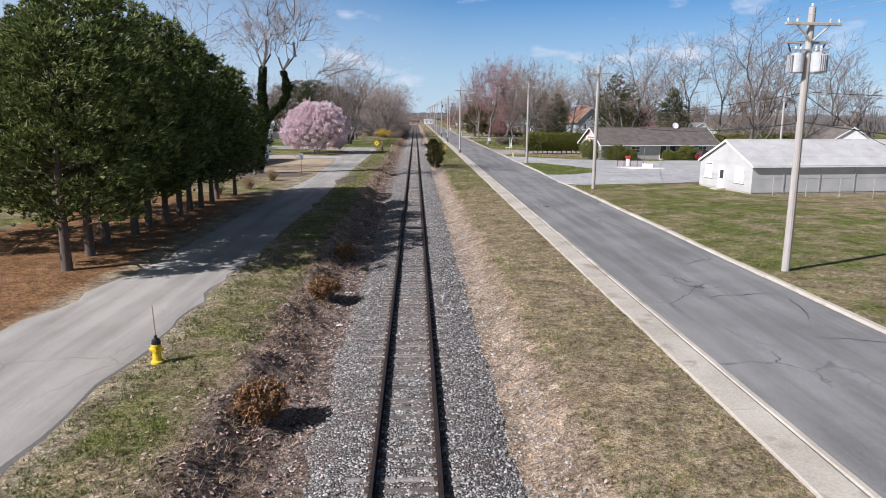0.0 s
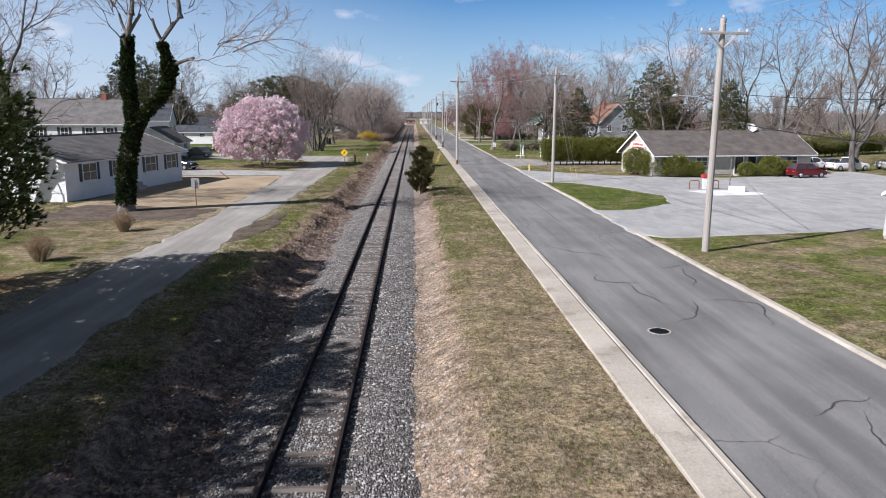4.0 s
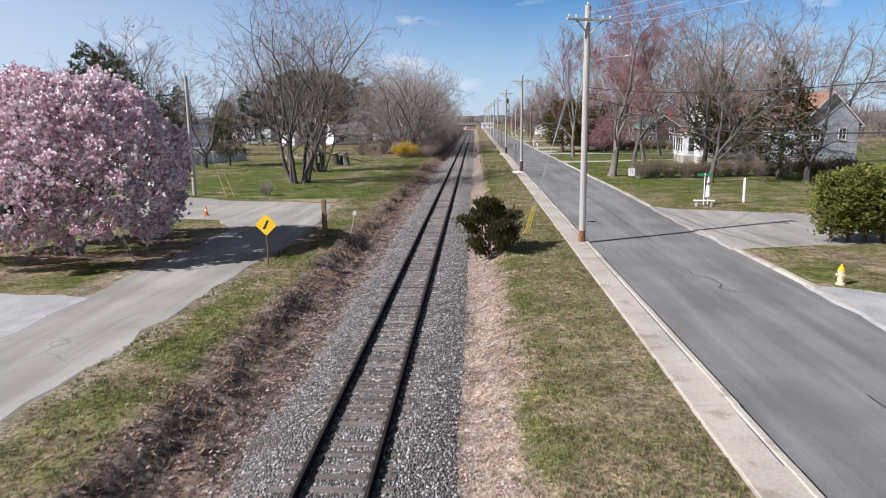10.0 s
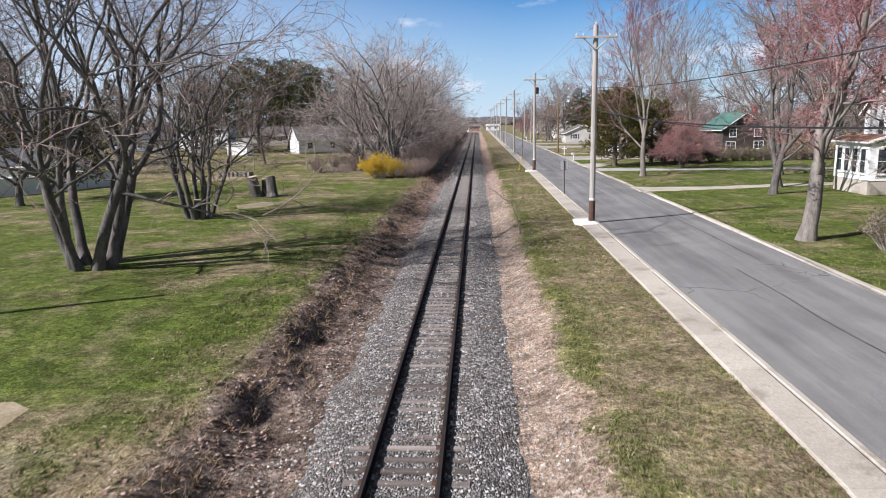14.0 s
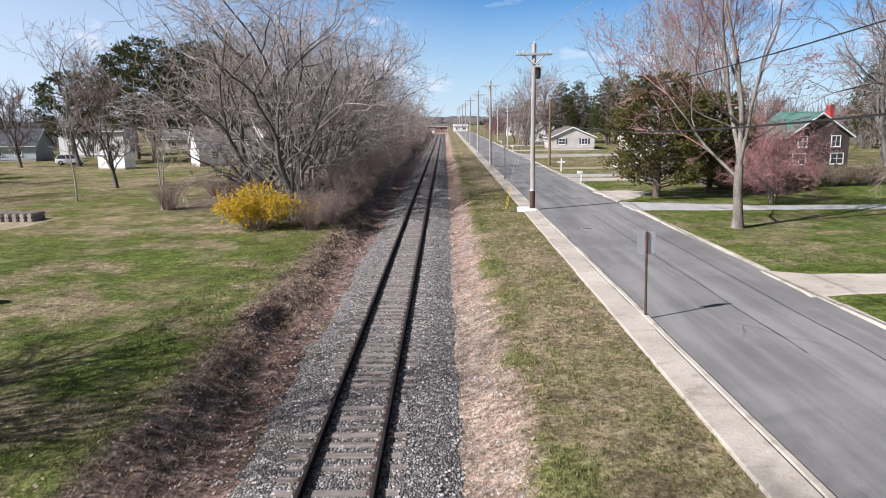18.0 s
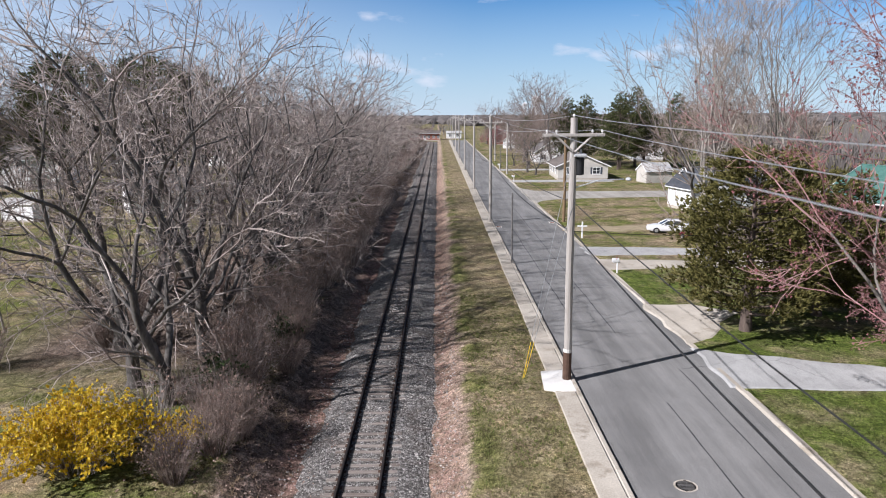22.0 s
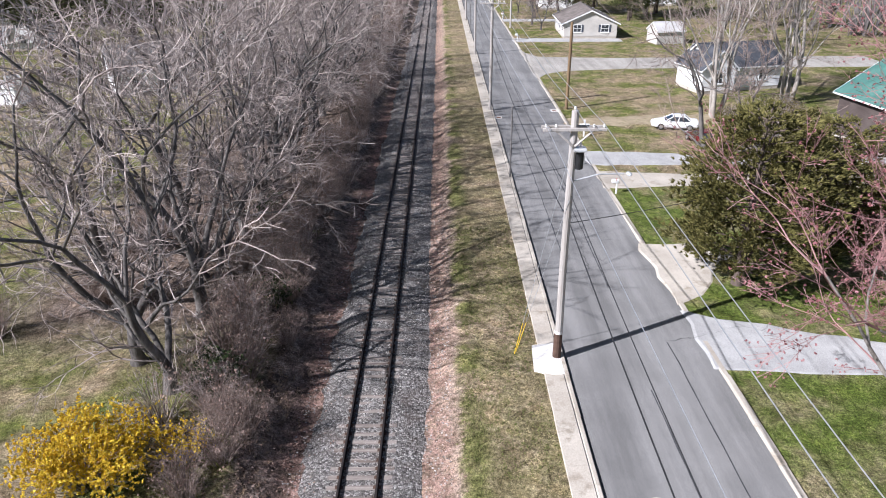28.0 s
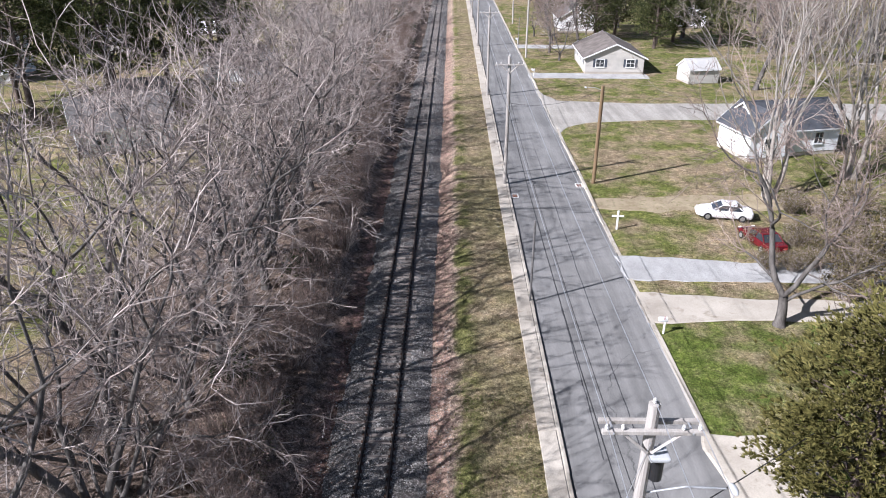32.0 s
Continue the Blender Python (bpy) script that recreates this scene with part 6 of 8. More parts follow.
def house(name, label, x, y, turn, L, D, h, rise, wall, roof, windows=(), doors=(), over=0.45, shutters=None, base=0.4, chimney=None, category="house", z=None, found=None, wall_board=0.2, hip=False, courses=None):
    """A gabled house, ridge along its own x. windows: (face, along, sill, width, height, panes)."""
    t = thing(name, label, category, Matrix.Translation((x, y, (ground_z(x, y) if z is None else z))) @ Matrix.Rotation(radians(turn), 4, "Z"))
    f = Soup()
    f.box((-L / 2 + 0.03, -D / 2 + 0.03, -0.3), (L / 2 - 0.03, D / 2 - 0.03, base))
    part("foundation", f, found or CONCRETE, t)
    w = lap_walls(L, D, h, rise, wall_board, gables=not hip)
    for v in w.v:
        v.z += base
    part("wall", w, wall, t)
    for sy in (-1, 1):
        r = roof_side(L, D, h + base, rise, over, sy, courses)
        part("roof_slope", r, roof, t)
        g = Soup()
        g.box((-L / 2 - over * 0.8, -0.05, -0.1), (L / 2 + over * 0.8, 0.05, 0.03), Matrix.Translation((0, sy * (D / 2 + over + 0.03), h + base - rise * over / (D / 2) - 0.02)))
        part("gutter", g, TRIM, t)
    for sx in (-1, 1):
        s = Soup()
        xx = sx * (L / 2 + over * 0.8 + 0.02)
        for sy in (-1, 1):
            drop = rise * over / (D / 2)
            p0, p1 = Vector((xx, sy * (D / 2 + over), h + base - drop)), Vector((xx, 0, h + base + rise))
            i = len(s.v)
            for p in (p0, p1):
                for dx, dz in ((-0.015, -0.13), (0.015, -0.13), (0.015, 0.09), (-0.015, 0.09)):
                    s.v.append(p + Vector((dx, 0, dz)))
            s.f += [(i + j, i + (j + 1) % 4, i + (j + 1) % 4 + 4, i + j + 4) for j in range(4)] + [(i + 3, i + 2, i + 1, i), (i + 4, i + 5, i + 6, i + 7)]
        part("bargeboard", s, TRIM, t)
    rc = Soup()
    rc.tube([Vector((-L / 2 - over * 0.8, 0, h + base + rise + 0.06)), Vector((L / 2 + over * 0.8, 0, h + base + rise + 0.06))], [0.1, 0.1], 6, True)
    part("ridge_cap", rc, roof, t)
    for face, u, zz, ww, hh, pn in windows:
        house_window(t, on_face(face, L, D, u, base + zz), ww, hh, shutters, pn)
    for face, u, ww, hh, mt in doors:
        house_door(t, on_face(face, L, D, u, base + 0.02), ww, hh, mt, True)
        st = Soup()
        m = on_face(face, L, D, u, 0)
        st.box((-0.7, 0.0, -0.2), (0.7, 0.9, base * 0.55), m)
        st.box((-0.7, 0.0, base * 0.55), (0.7, 0.5, base), m)
        part("doorstep", st, CONCRETE, t)
    if chimney:
        cx, cy, cm = chimney
        c = part("chimney", bev_box((cx - 0.4, cy - 0.3, h * 0.6), (cx + 0.4, cy + 0.3, h + base + rise + 0.9), 0.02), cm, t, "brick chimney")
        part("chimney_cap", bev_box((cx - 0.48, cy - 0.38, h + base + rise + 0.9), (cx + 0.48, cy + 0.38, h + base + rise + 1.0), 0.02), CONCRETE, c)
    return t


def wins(face, us, z, w, h, p=2):
    return [(face, u, z, w, h, p) for u in us]


# white block shed by the first pole
shed = house("block_shed", "long low white block shed with a pale metal roof", 44.6, 74.4, 8.7, 25, 9.2, 2.7, 2.2, BLOCK, TINROOF, windows=wins("left", [2.9], 1.0, 1.3, 1.4) + wins("left", [-2.6], 0.9, 1.3, 1.4), doors=[("left", 0.4, 0.95, 2.05, WHITE)], over=0.25, base=0.15, category="shed", wall_board=1.4, courses=3)
for u in (2.9, -2.6):
    s = Soup()
    s.box((-0.62, 0.03, 0.0), (0.62, 0.05, 1.35), on_face("left", 25, 9.2, u, 1.1))
    part("window_board", s, TRIM, shed, "white board over the window")
for u in (-9, -5, -1, 4, 9):
    s = Soup()
    s.box((-0.06, 0, 0), (0.06, 0.05, 2.6), on_face("front", 25, 9.2, u, 0.15))
    part("downpipe", s, GALV, shed)
fence = thing("chain_link_fence", "grey chain-link fence with steel posts beside the shed", "fence")
fx = [(34.4 + 3.0 * i, 66.6 + 0.45 * i - (0.9 * i if i else 0)) for i in range(10)]
for i, (x, y) in enumerate(fx):
    p = Soup()
    p.tube([Vector((x, y, ground_z(x, y) - 0.1)), Vector((x, y, ground_z(x, y) + 1.85))], [0.035, 0.035], 8, True)
    part("post", p, GALV, fence)
for (x0, y0), (x1, y1) in zip(fx, fx[1:]):
    p = Soup()
    a, b = Vector((x0, y0, ground_z(x0, y0) + 1.8)), Vector((x1, y1, ground_z(x1, y1) + 1.8))
    p.tube([a, b], [0.02, 0.02], 6)
    d = Vector((0, 0, -1.72))
    for j in range(-7, 15):
        for sgn in (1, -1):
            f0, f1 = j / 14, j / 14 + sgn * 0.57
            c0, c1 = max(0, min(1, f0)), max(0, min(1, f1))
            if c0 != c1:
                g0, g1 = (c0 - f0) / (f1 - f0), (c1 - f0) / (f1 - f0)
                p.tube([a.lerp(b, c0) + d * g0, a.lerp(b, c1) + d * g1], [0.004, 0.004], 3)
    part("mesh_panel", p, GALV, fence)

# restaurant
W_ = [("front", u, 1.1, 1.5, 1.0, 2) for u in (-7.6, -4.6, 5.6, 8.2)]
diner = house("restaurant", "low beige restaurant with a brown shingle roof and sign gable", 42.0, 126.0, 9.8, 22, 8.6, 2.7, 2.5, BEIGE, SHINGLE_BR, windows=W_ + wins("left", [-2.4], 1.1, 1.2, 1.0), doors=[("front", 0.6, 1.1, 2.15, GLASS), ("front", 2.4, 1.1, 2.15, GLASS)], over=0.6, base=0.2, category="restaurant")
sg = Soup()
sg.box((-1.9, 0.03, 0), (1.9, 0.08, 0.95), on_face("left", 22, 8.6, 0, 3.1))
sign_board = part("sign_board", sg, PALE, diner, "pale gable sign with red lettering bars")
for z0, z1, wd in ((0.52, 0.78, 1.3), (0.18, 0.34, 1.6)):
    b = Soup()
    for k in range(6):
        x0 = -wd + 2 * wd * k / 6
        b.box((x0, 0.08, z0), (x0 + 2 * wd / 6 * 0.78, 0.09, z1), on_face("left", 22, 8.6, 0, 3.1))
    part("sign_bars", b, RED, sign_board)
bm = bmesh.new()
bmesh.ops.create_uvsphere(bm, u_segments=16, v_segments=8, radius=0.6)
bmesh.ops.delete(bm, geom=[v for v in bm.verts if v.co.z > -0.2], context="VERTS")
bmesh.ops.solidify(bm, geom=list(bm.faces), thickness=0.02)
dish = thing("satellite_dish", "pale satellite dish on the restaurant roof", "satellite dish", Matrix.Translation((47, 126.4, 6.3)) @ Matrix.Rotation(1.1, 4, "X"))
part("reflector", bm, TRIM, dish, smooth=True)
mast = Soup()
mast.tube([Vector((0, 0, -0.5)), Vector((0, -0.95, -0.62))], [0.04, 0.04], 8, True)
part("mount", mast, GALV, dish)
mt = thing("radio_mast", "thin steel radio mast behind the restaurant", "mast", Matrix.Translation((58, 140, 0.3)))
s = Soup()
for a in (0, 2.09, 4.19):
    s.tube([Vector((0.25 * math.cos(a), 0.25 * math.sin(a), 0)), Vector((0.12 * math.cos(a), 0.12 * math.sin(a), 20))], [0.03, 0.02], 5)
part("legs", s, GALV, mt)
s = Soup()
for j in range(40):
    z, r = j * 0.5, 0.25 - 0.13 * j / 40
    a = 2.09 * j
    s.tube([Vector((r * math.cos(a), r * math.sin(a), z)), Vector((r * math.cos(a + 2.09), r * math.sin(a + 2.09), z + 0.5))], [0.012, 0.012], 3)
part("lattice", s, GALV, mt)
kiosk = thing("pay_kiosk", "white kiosk with a red top on the parking lot", "kiosk", Matrix.Translation((32.2, 105.5, 0.37)))
part("cabinet", bev_box((-0.22, -0.2, 0), (0.22, 0.2, 1.15), 0.03), TRIM, kiosk)
part("top", bev_box((-0.36, -0.28, 1.15), (0.36, 0.28, 1.5), 0.05), RED, kiosk, "red top box")
slab("pavement", [(29.6, 103.9), (34.2, 104.4), (36.6, 102.6), (36.0, 100.6), (31.0, 99.6)], 0.381, PALE, "worn pale concrete island on the parking lot", "pavement", jitter=0.3)
blk = thing("concrete_block", "pale concrete barrier block on the parking lot", "barrier", Matrix.Translation((34.4, 103.0, 0.38)) @ Matrix.Rotation(-0.3, 4, "Z"))
part("block", bev_box((-0.75, -0.25, 0), (0.75, 0.25, 0.55), 0.04), PALE, blk)
lp = thing("steel_post", "thin dark steel post beside the concrete block", "post", Matrix.Translation((34.2, 104.2, 0.38)))
post_s = Soup()
post_s.tube([Vector((0, 0, -0.1)), Vector((0, 0, 3.1))], [0.06, 0.05], 8, True)
part("shaft", post_s, GREYIRON, lp)
for dx in (-1.1, 0.9):
    hoop = thing("barrier_hoop", "rusty steel barrier hoop on the parking lot", "barrier", Matrix.Translation((32.2 + dx, 105.4, 0.37)))
    s = Soup()
    s.tube([Vector((-0.5, 0, 0)), Vector((-0.5, 0, 0.75)), Vector((-0.38, 0, 0.9)), Vector((0.38, 0, 0.9)), Vector((0.5, 0, 0.75)), Vector((0.5, 0, 0))], [0.05] * 6, 8)
    part("pipe", s, RUST, hoop)
    f = Soup()
    for sx in (-0.5, 0.5):
        f.box((sx - 0.09, -0.09, 0), (sx + 0.09, 0.09, 0.02))
    part("foot_plates", f, RUST, hoop)

# ranch house by the sandy yard; its front looks to the track
house("ranch_house", "white single-storey house with dark shutters and grey roof", -29.6, 105.6, 80.6, 19.8, 9.6, 2.75, 1.75, WHITE, SHINGLE, windows=wins("front", [-6.6, 3.4, 7.6], 0.85, 1.9, 1.45) + wins("front", [-2.6], 0.95, 1.1, 1.35) + wins("right", [-2.0, 2.2], 0.95, 1.0, 1.3), doors=[("front", 0.2, 0.95, 2.05, TRIM)], over=0.6, base=0.75, shutters=SHUTTER, found=TRIM)
# white houses beyond the driveway
house("bungalow", "small white gabled house with dark shutters", -39.4, 153.6, 96, 11, 7.4, 2.5, 2.2, WHITE, SHINGLE, windows=wins("left", [-1.9, 1.8], 0.8, 1.5, 1.2) + wins("front", [-3, 1.5], 0.8, 1.2, 1.2), over=0.4, shutters=SHUTTER)
house("town_house", "tall white two-storey house with a dark roof", -48, 147, 4, 15, 9, 5.6, 3.4, WHITE, SHINGLE, windows=wins("front", [-5, -1.5, 2, 5], 3.4, 1.0, 1.4) + wins("front", [-5, 2, 5], 0.8, 1.0, 1.4) + wins("right", [-2, 2], 3.4, 1.0, 1.4), over=0.4, shutters=SHUTTER, chimney=(3, 0, REDBRICK))
house("town_house", "long white two-storey house with a dark roof", -53, 176, 10, 16, 8.5, 5.8, 2.9, WHITE, SHINGLE_DK, windows=wins("front", [-6, -3, 0, 3, 6], 3.1, 0.9, 1.3) + wins("front", [-6, 0, 6], 0.8, 0.9, 1.3) + wins("right", [-2, 2], 3.1, 0.9, 1.3), over=0.4, shutters=SHUTTER, chimney=(-5, 0, REDBRICK))
house("garage", "low white garage with a grey roof", -46, 160, 12, 8, 6, 2.4, 1.6, WHITE, SHINGLE, windows=wins("front", [-2, 2], 0.9, 1.0, 1.0), over=0.3, category="garage")
house("town_house", "white house with a brown roof behind the ivy-clad tree", -56, 118, 15, 11, 8, 4.8, 2.8, WHITE, SHINGLE_BR, windows=wins("front", [-3.5, 0, 3.5], 3.0, 1.0, 1.3) + wins("right", [-2, 2], 3.0, 1.0, 1.3), shutters=SHUTTER, chimney=(2, 0, REDBRICK))
house("cottage", "cream cottage with a grey roof near the lane", -52, 94, 80, 12, 8, 2.7, 2.2, BEIGE, SHINGLE, windows=wins("front", [-3.5, 3.5], 0.8, 1.2, 1.2), doors=[("front", 0, 0.95, 2.05, TRIM)], shutters=SHUTTER)
# white fenced yard and what stands behind the lawn
wf = thing("vinyl_fence", "white vinyl privacy fence round a yard", "fence")
line = [(-60, 212), (-54.5, 210.6), (-46.8, 210.2), (-44.2, 214), (-41.9, 218.6), (-38.5, 226)]
for (x0, y0), (x1, y1) in zip(line, line[1:]):
    n = max(1, round(math.hypot(x1 - x0, y1 - y0) / 2.2))
    for k in range(n):
        a, b = Vector((x0, y0, 0.3)).lerp(Vector((x1, y1, 0.3)), k / n), Vector((x0, y0, 0.3)).lerp(Vector((x1, y1, 0.3)), (k + 1) / n)
        m = Matrix.Translation(a) @ Matrix.Rotation(math.atan2(b.y - a.y, b.x - a.x), 4, "Z")
        w = (b - a).length
        p = Soup()
        for j in range(24):
            u0, o = 0.06 + (w - 0.12) * j / 24, 0.018 if j % 8 else 0.008
            p.v += [m @ Vector((xx, -o, zz)) for xx in (u0, u0 + (w - 0.12) / 24 * 0.85) for zz in (0.06, 1.7)]
        p.f = [(2 * i, 2 * i + 2, 2 * i + 3, 2 * i + 1) for i in range(47)]
        part("panel", p, TRIM, wf)
        p = Soup()
        p.box((0.05, -0.035, 1.68), (w - 0.05, 0.035, 1.8), m)
        part("top_rail", p, TRIM, wf)
        q = Soup()
        q.box((-0.065, -0.065, 0), (0.065, 0.065, 1.95), m)
        part("post", q, TRIM, wf)
house("pool_house", "low white building with a dark blue-grey roof", -52, 222, 5, 16, 7, 2.4, 1.5, WHITE, SHINGLE_DK, windows=wins("front", [-5, 0, 5], 0.9, 1.2, 1.0), over=0.4, category="building")
house("garden_shed", "small red garden shed behind the fence", -42.5, 222, 0, 3.2, 2.6, 2.0, 0.9, RED, SHINGLE_DK, over=0.2, base=0.1, category="shed")
house("gazebo", "small white open-sided garden house", -36, 313, 20, 5, 4.5, 2.4, 2.2, WHITE, SHINGLE, windows=wins("front", [0], 0.4, 2.4, 1.6), over=0.5, category="garden house")
house("trailer_shed", "small white box shed at the far edge of the lawn", -48.5, 293, -12, 4.6, 2.6, 2.1, 0.35, WHITE, TINROOF, over=0.15, base=0.25, category="shed")
house("cottage", "grey cottage with a dark roof beyond the lawn", -82, 320, 10, 13, 9, 2.8, 2.8, GREYSIDE, SHINGLE_DK, windows=wins("front", [-3.5, 0, 3.5], 0.8, 1.1, 1.2))
house("farmhouse", "white two-storey farmhouse beyond the lawn", -72, 336, 5, 13, 9, 5.2, 3.0, WHITE, SHINGLE, windows=wins("front", [-4, 0, 4], 3.3, 1.0, 1.4) + wins("front", [-4, 0, 4], 0.8, 1.0, 1.4), chimney=(2, 0, REDBRICK))
house("cottage", "white cottage half hidden behind the wood", -34, 301, 30, 10, 7, 2.8, 2.6, WHITE, SHINGLE, windows=wins("front", [-2.5, 2.5], 0.8, 1.1, 1.2) + wins("right", [0], 0.8, 1.1, 1.2))
house("cottage", "white cottage beyond the wood", -30, 336, -15, 9, 7, 2.8, 2.4, WHITE, SHINGLE, windows=wins("front", [-2.5, 2.5], 0.8, 1.1, 1.2))
house("cottage", "white gabled cottage far behind the wood", -50, 386, 75, 10, 8, 3.2, 3.2, WHITE, SHINGLE_BR, windows=wins("left", [-2, 2], 0.8, 1.1, 1.2))
house("cottage", "beige cottage beyond the wood", -62, 362, 10, 11, 8, 2.8, 2.4, BEIGE, SHINGLE, windows=wins("front", [-3, 3], 0.8, 1.1, 1.2))
# houses across the road
house("porch_house", "white two-storey house with a terracotta roof", 39.75, 209.0, 0, 6.4, 7.0, 5.7, 3.0, WHITE, SHINGLE_OR, windows=wins("left", [-0.75, 0.75], 3.3, 0.8, 1.7, 1) + wins("front", [-2.0, 1.4], 3.4, 0.9, 1.5) + wins("front", [-2.0, 1.4], 0.7, 0.9, 1.6), chimney=(1.6, 0.8, REDBRICK), over=0.45, base=1.2)
house("porch", "white flat-topped porch bay on the two-storey house", 35.05, 209.2, 90, 5.6, 2.2, 3.3, 0.35, TRIM, SHINGLE_OR, windows=wins("back", [-1.9, -0.6, 0.7, 1.9], 0.6, 0.8, 2.0, 1) + wins("left", [0], 0.6, 0.9, 2.0, 1), over=0.3, category="porch", base=1.2)
house("porch", "white front porch with a low terracotta roof", 39.2, 204.2, 0, 8.0, 2.3, 3.0, 0.7, TRIM, SHINGLE_OR, windows=wins("front", [-2.7, -0.9, 0.9, 2.7], 0.5, 1.3, 1.6), over=0.4, category="porch", base=1.2)
house("gable_house", "grey-blue gabled house with a terracotta roof", 47.5, 198, 100, 10, 8, 5.6, 3.8, GREYSIDE, SHINGLE_OR, windows=wins("front", [-3, 0, 3], 3.4, 0.9, 1.4) + wins("left", [-1.8, 1.8], 3.4, 0.9, 1.4) + wins("right", [-1.8, 1.8], 3.4, 0.9, 1.4), chimney=(0, 1, REDBRICK), over=0.5)
GREENROOF = mat("green_metal_roof", (0.05, 0.13, 0.11), (0.09, 0.19, 0.16), 0.8, 10, 0.6, 0.2)
house("brown_house", "dark brown wooden house with a green roof", 47.0, 274, -82, 8, 8.0, 4.2, 2.6, BROWNSIDE, GREENROOF, windows=wins("right", [-2.2, 2.2], 2.8, 1.1, 1.2) + wins("right", [-2.5, 2.5], 0.7, 1.6, 1.2) + wins("back", [-2, 2], 0.8, 1.2, 1.2), chimney=(2, 2.6, RED), over=0.5)
house("cream_bungalow", "beige bungalow with a brown roof and dark shutters", 31.0, 348.0, 88, 14, 9.6, 2.4, 2.1, BEIGE, SHINGLE_BR, windows=wins("left", [-2.6, 2.4], 0.8, 1.3, 1.2) + wins("back", [-4, 0, 4], 0.8, 1.1, 1.2), over=0.5, shutters=SHUTTER)
house("white_house", "white house with a dark roof among bare trees", 41.0, 301.0, 12, 10, 6.5, 2.8, 2.2, WHITE, SHINGLE_DK, windows=wins("front", [-2, 2.5], 0.9, 1.0, 1.2) + wins("left", [-2], 0.9, 1.0, 1.2), over=0.35)
house("white_wing", "white gabled wing of the house among bare trees", 37.0, 298.8, 102, 6, 4.4, 2.8, 2.0, WHITE, SHINGLE_DK, windows=wins("left", [0], 0.9, 1.0, 1.2), over=0.35)
house("garden_shed", "small pinkish shed with a pale roof", 43, 336, 10, 5, 4, 2.2, 1.2, BEIGE, TINROOF, over=0.2, base=0.1, category="shed")
for i, (x, y, m_) in enumerate([(32, 392, WHITE), (36, 430, BEIGE), (32, 470, WHITE), (30, 505, REDBRICK), (60, 400, WHITE), (70, 262, BEIGE), (82, 205, WHITE), (78, 128, WHITE), (92, 152, WHITE), (98, 128, BEIGE)]):
    house("cottage", "small house with a grey roof beside the road", x, y, 90 - 7 * (i % 3), 11, 8, 2.8, 2.6, m_, (SHINGLE, SHINGLE_BR, SHINGLE_DK)[i % 3], windows=wins("back", [-3, 0, 3], 0.8, 1.1, 1.2) + wins("left", [-2, 2], 0.8, 1.1, 1.2), over=0.4)
st = house("brick_station", "long red brick building at the end of the track", -4, 574, 0, 15, 8, 3.4, 1.2, REDBRICK, SHINGLE_BR, windows=wins("front", [-7, -4.5, -2, 2, 4.5, 7], 0.9, 1.2, 1.4), doors=[("front", 0, 1.2, 2.1, WHITE)], over=0.7, category="building")
house("depot", "small pale building across the end of the road", 11.5, 592, 0, 8, 7, 3.0, 0.8, WHITE, TINROOF, windows=wins("front", [-2, 2], 0.9, 1.4, 1.2), over=0.4, category="building")


def water_tower(x, y, h, r):
    t = thing("water_tower", "white ball-shaped water tower on the horizon", "water tower", Matrix.Translation((x, y, 0)))
    bm = bmesh.new()
    bmesh.ops.create_uvsphere(bm, u_segments=24, v_segments=14, radius=r)
    for v in bm.verts:
        v.co.z = v.co.z * 0.8 + h
    part("tank", bm, TRIM, t, smooth=True)
    s = Soup()
    s.tube([Vector((0, 0, -1)), Vector((0, 0, h))], [r * 0.16, r * 0.16], 10)
    part("riser", s, TRIM, t)
    for k in range(6):
        a = 1.047 * k
        s = Soup()
        s.tube([Vector((r * math.cos(a), r * math.sin(a), -1)), Vector((r * 0.9 * math.cos(a), r * 0.9 * math.sin(a), h))], [r * 0.06, r * 0.06], 6)
        part("leg", s, TRIM, t)


water_tower(185, 1520, 40, 8.5)
water_tower(230, 2050, 38, 7)

# ---- vehicles ----
def loft(sections):
    """A body skinned over cross-sections: lists of (y, z) at each x, mirrored about the middle."""
    s = Soup()
    k = 0
    for x, half in sections:
        ring = [Vector((x, y, z)) for y, z in half] + [Vector((x, -y, z)) for y, z in reversed(half)]
        k = len(ring)
        s.v += ring
    for i in range(len(sections) - 1):
        for j in range(k):
            a, b = i * k + j, i * k + (j + 1) % k
            s.f.append((a, b, b + k, a + k))
    s.f += [tuple(reversed(range(k))), tuple(range((len(sections) - 1) * k, len(sections) * k))]
    return s


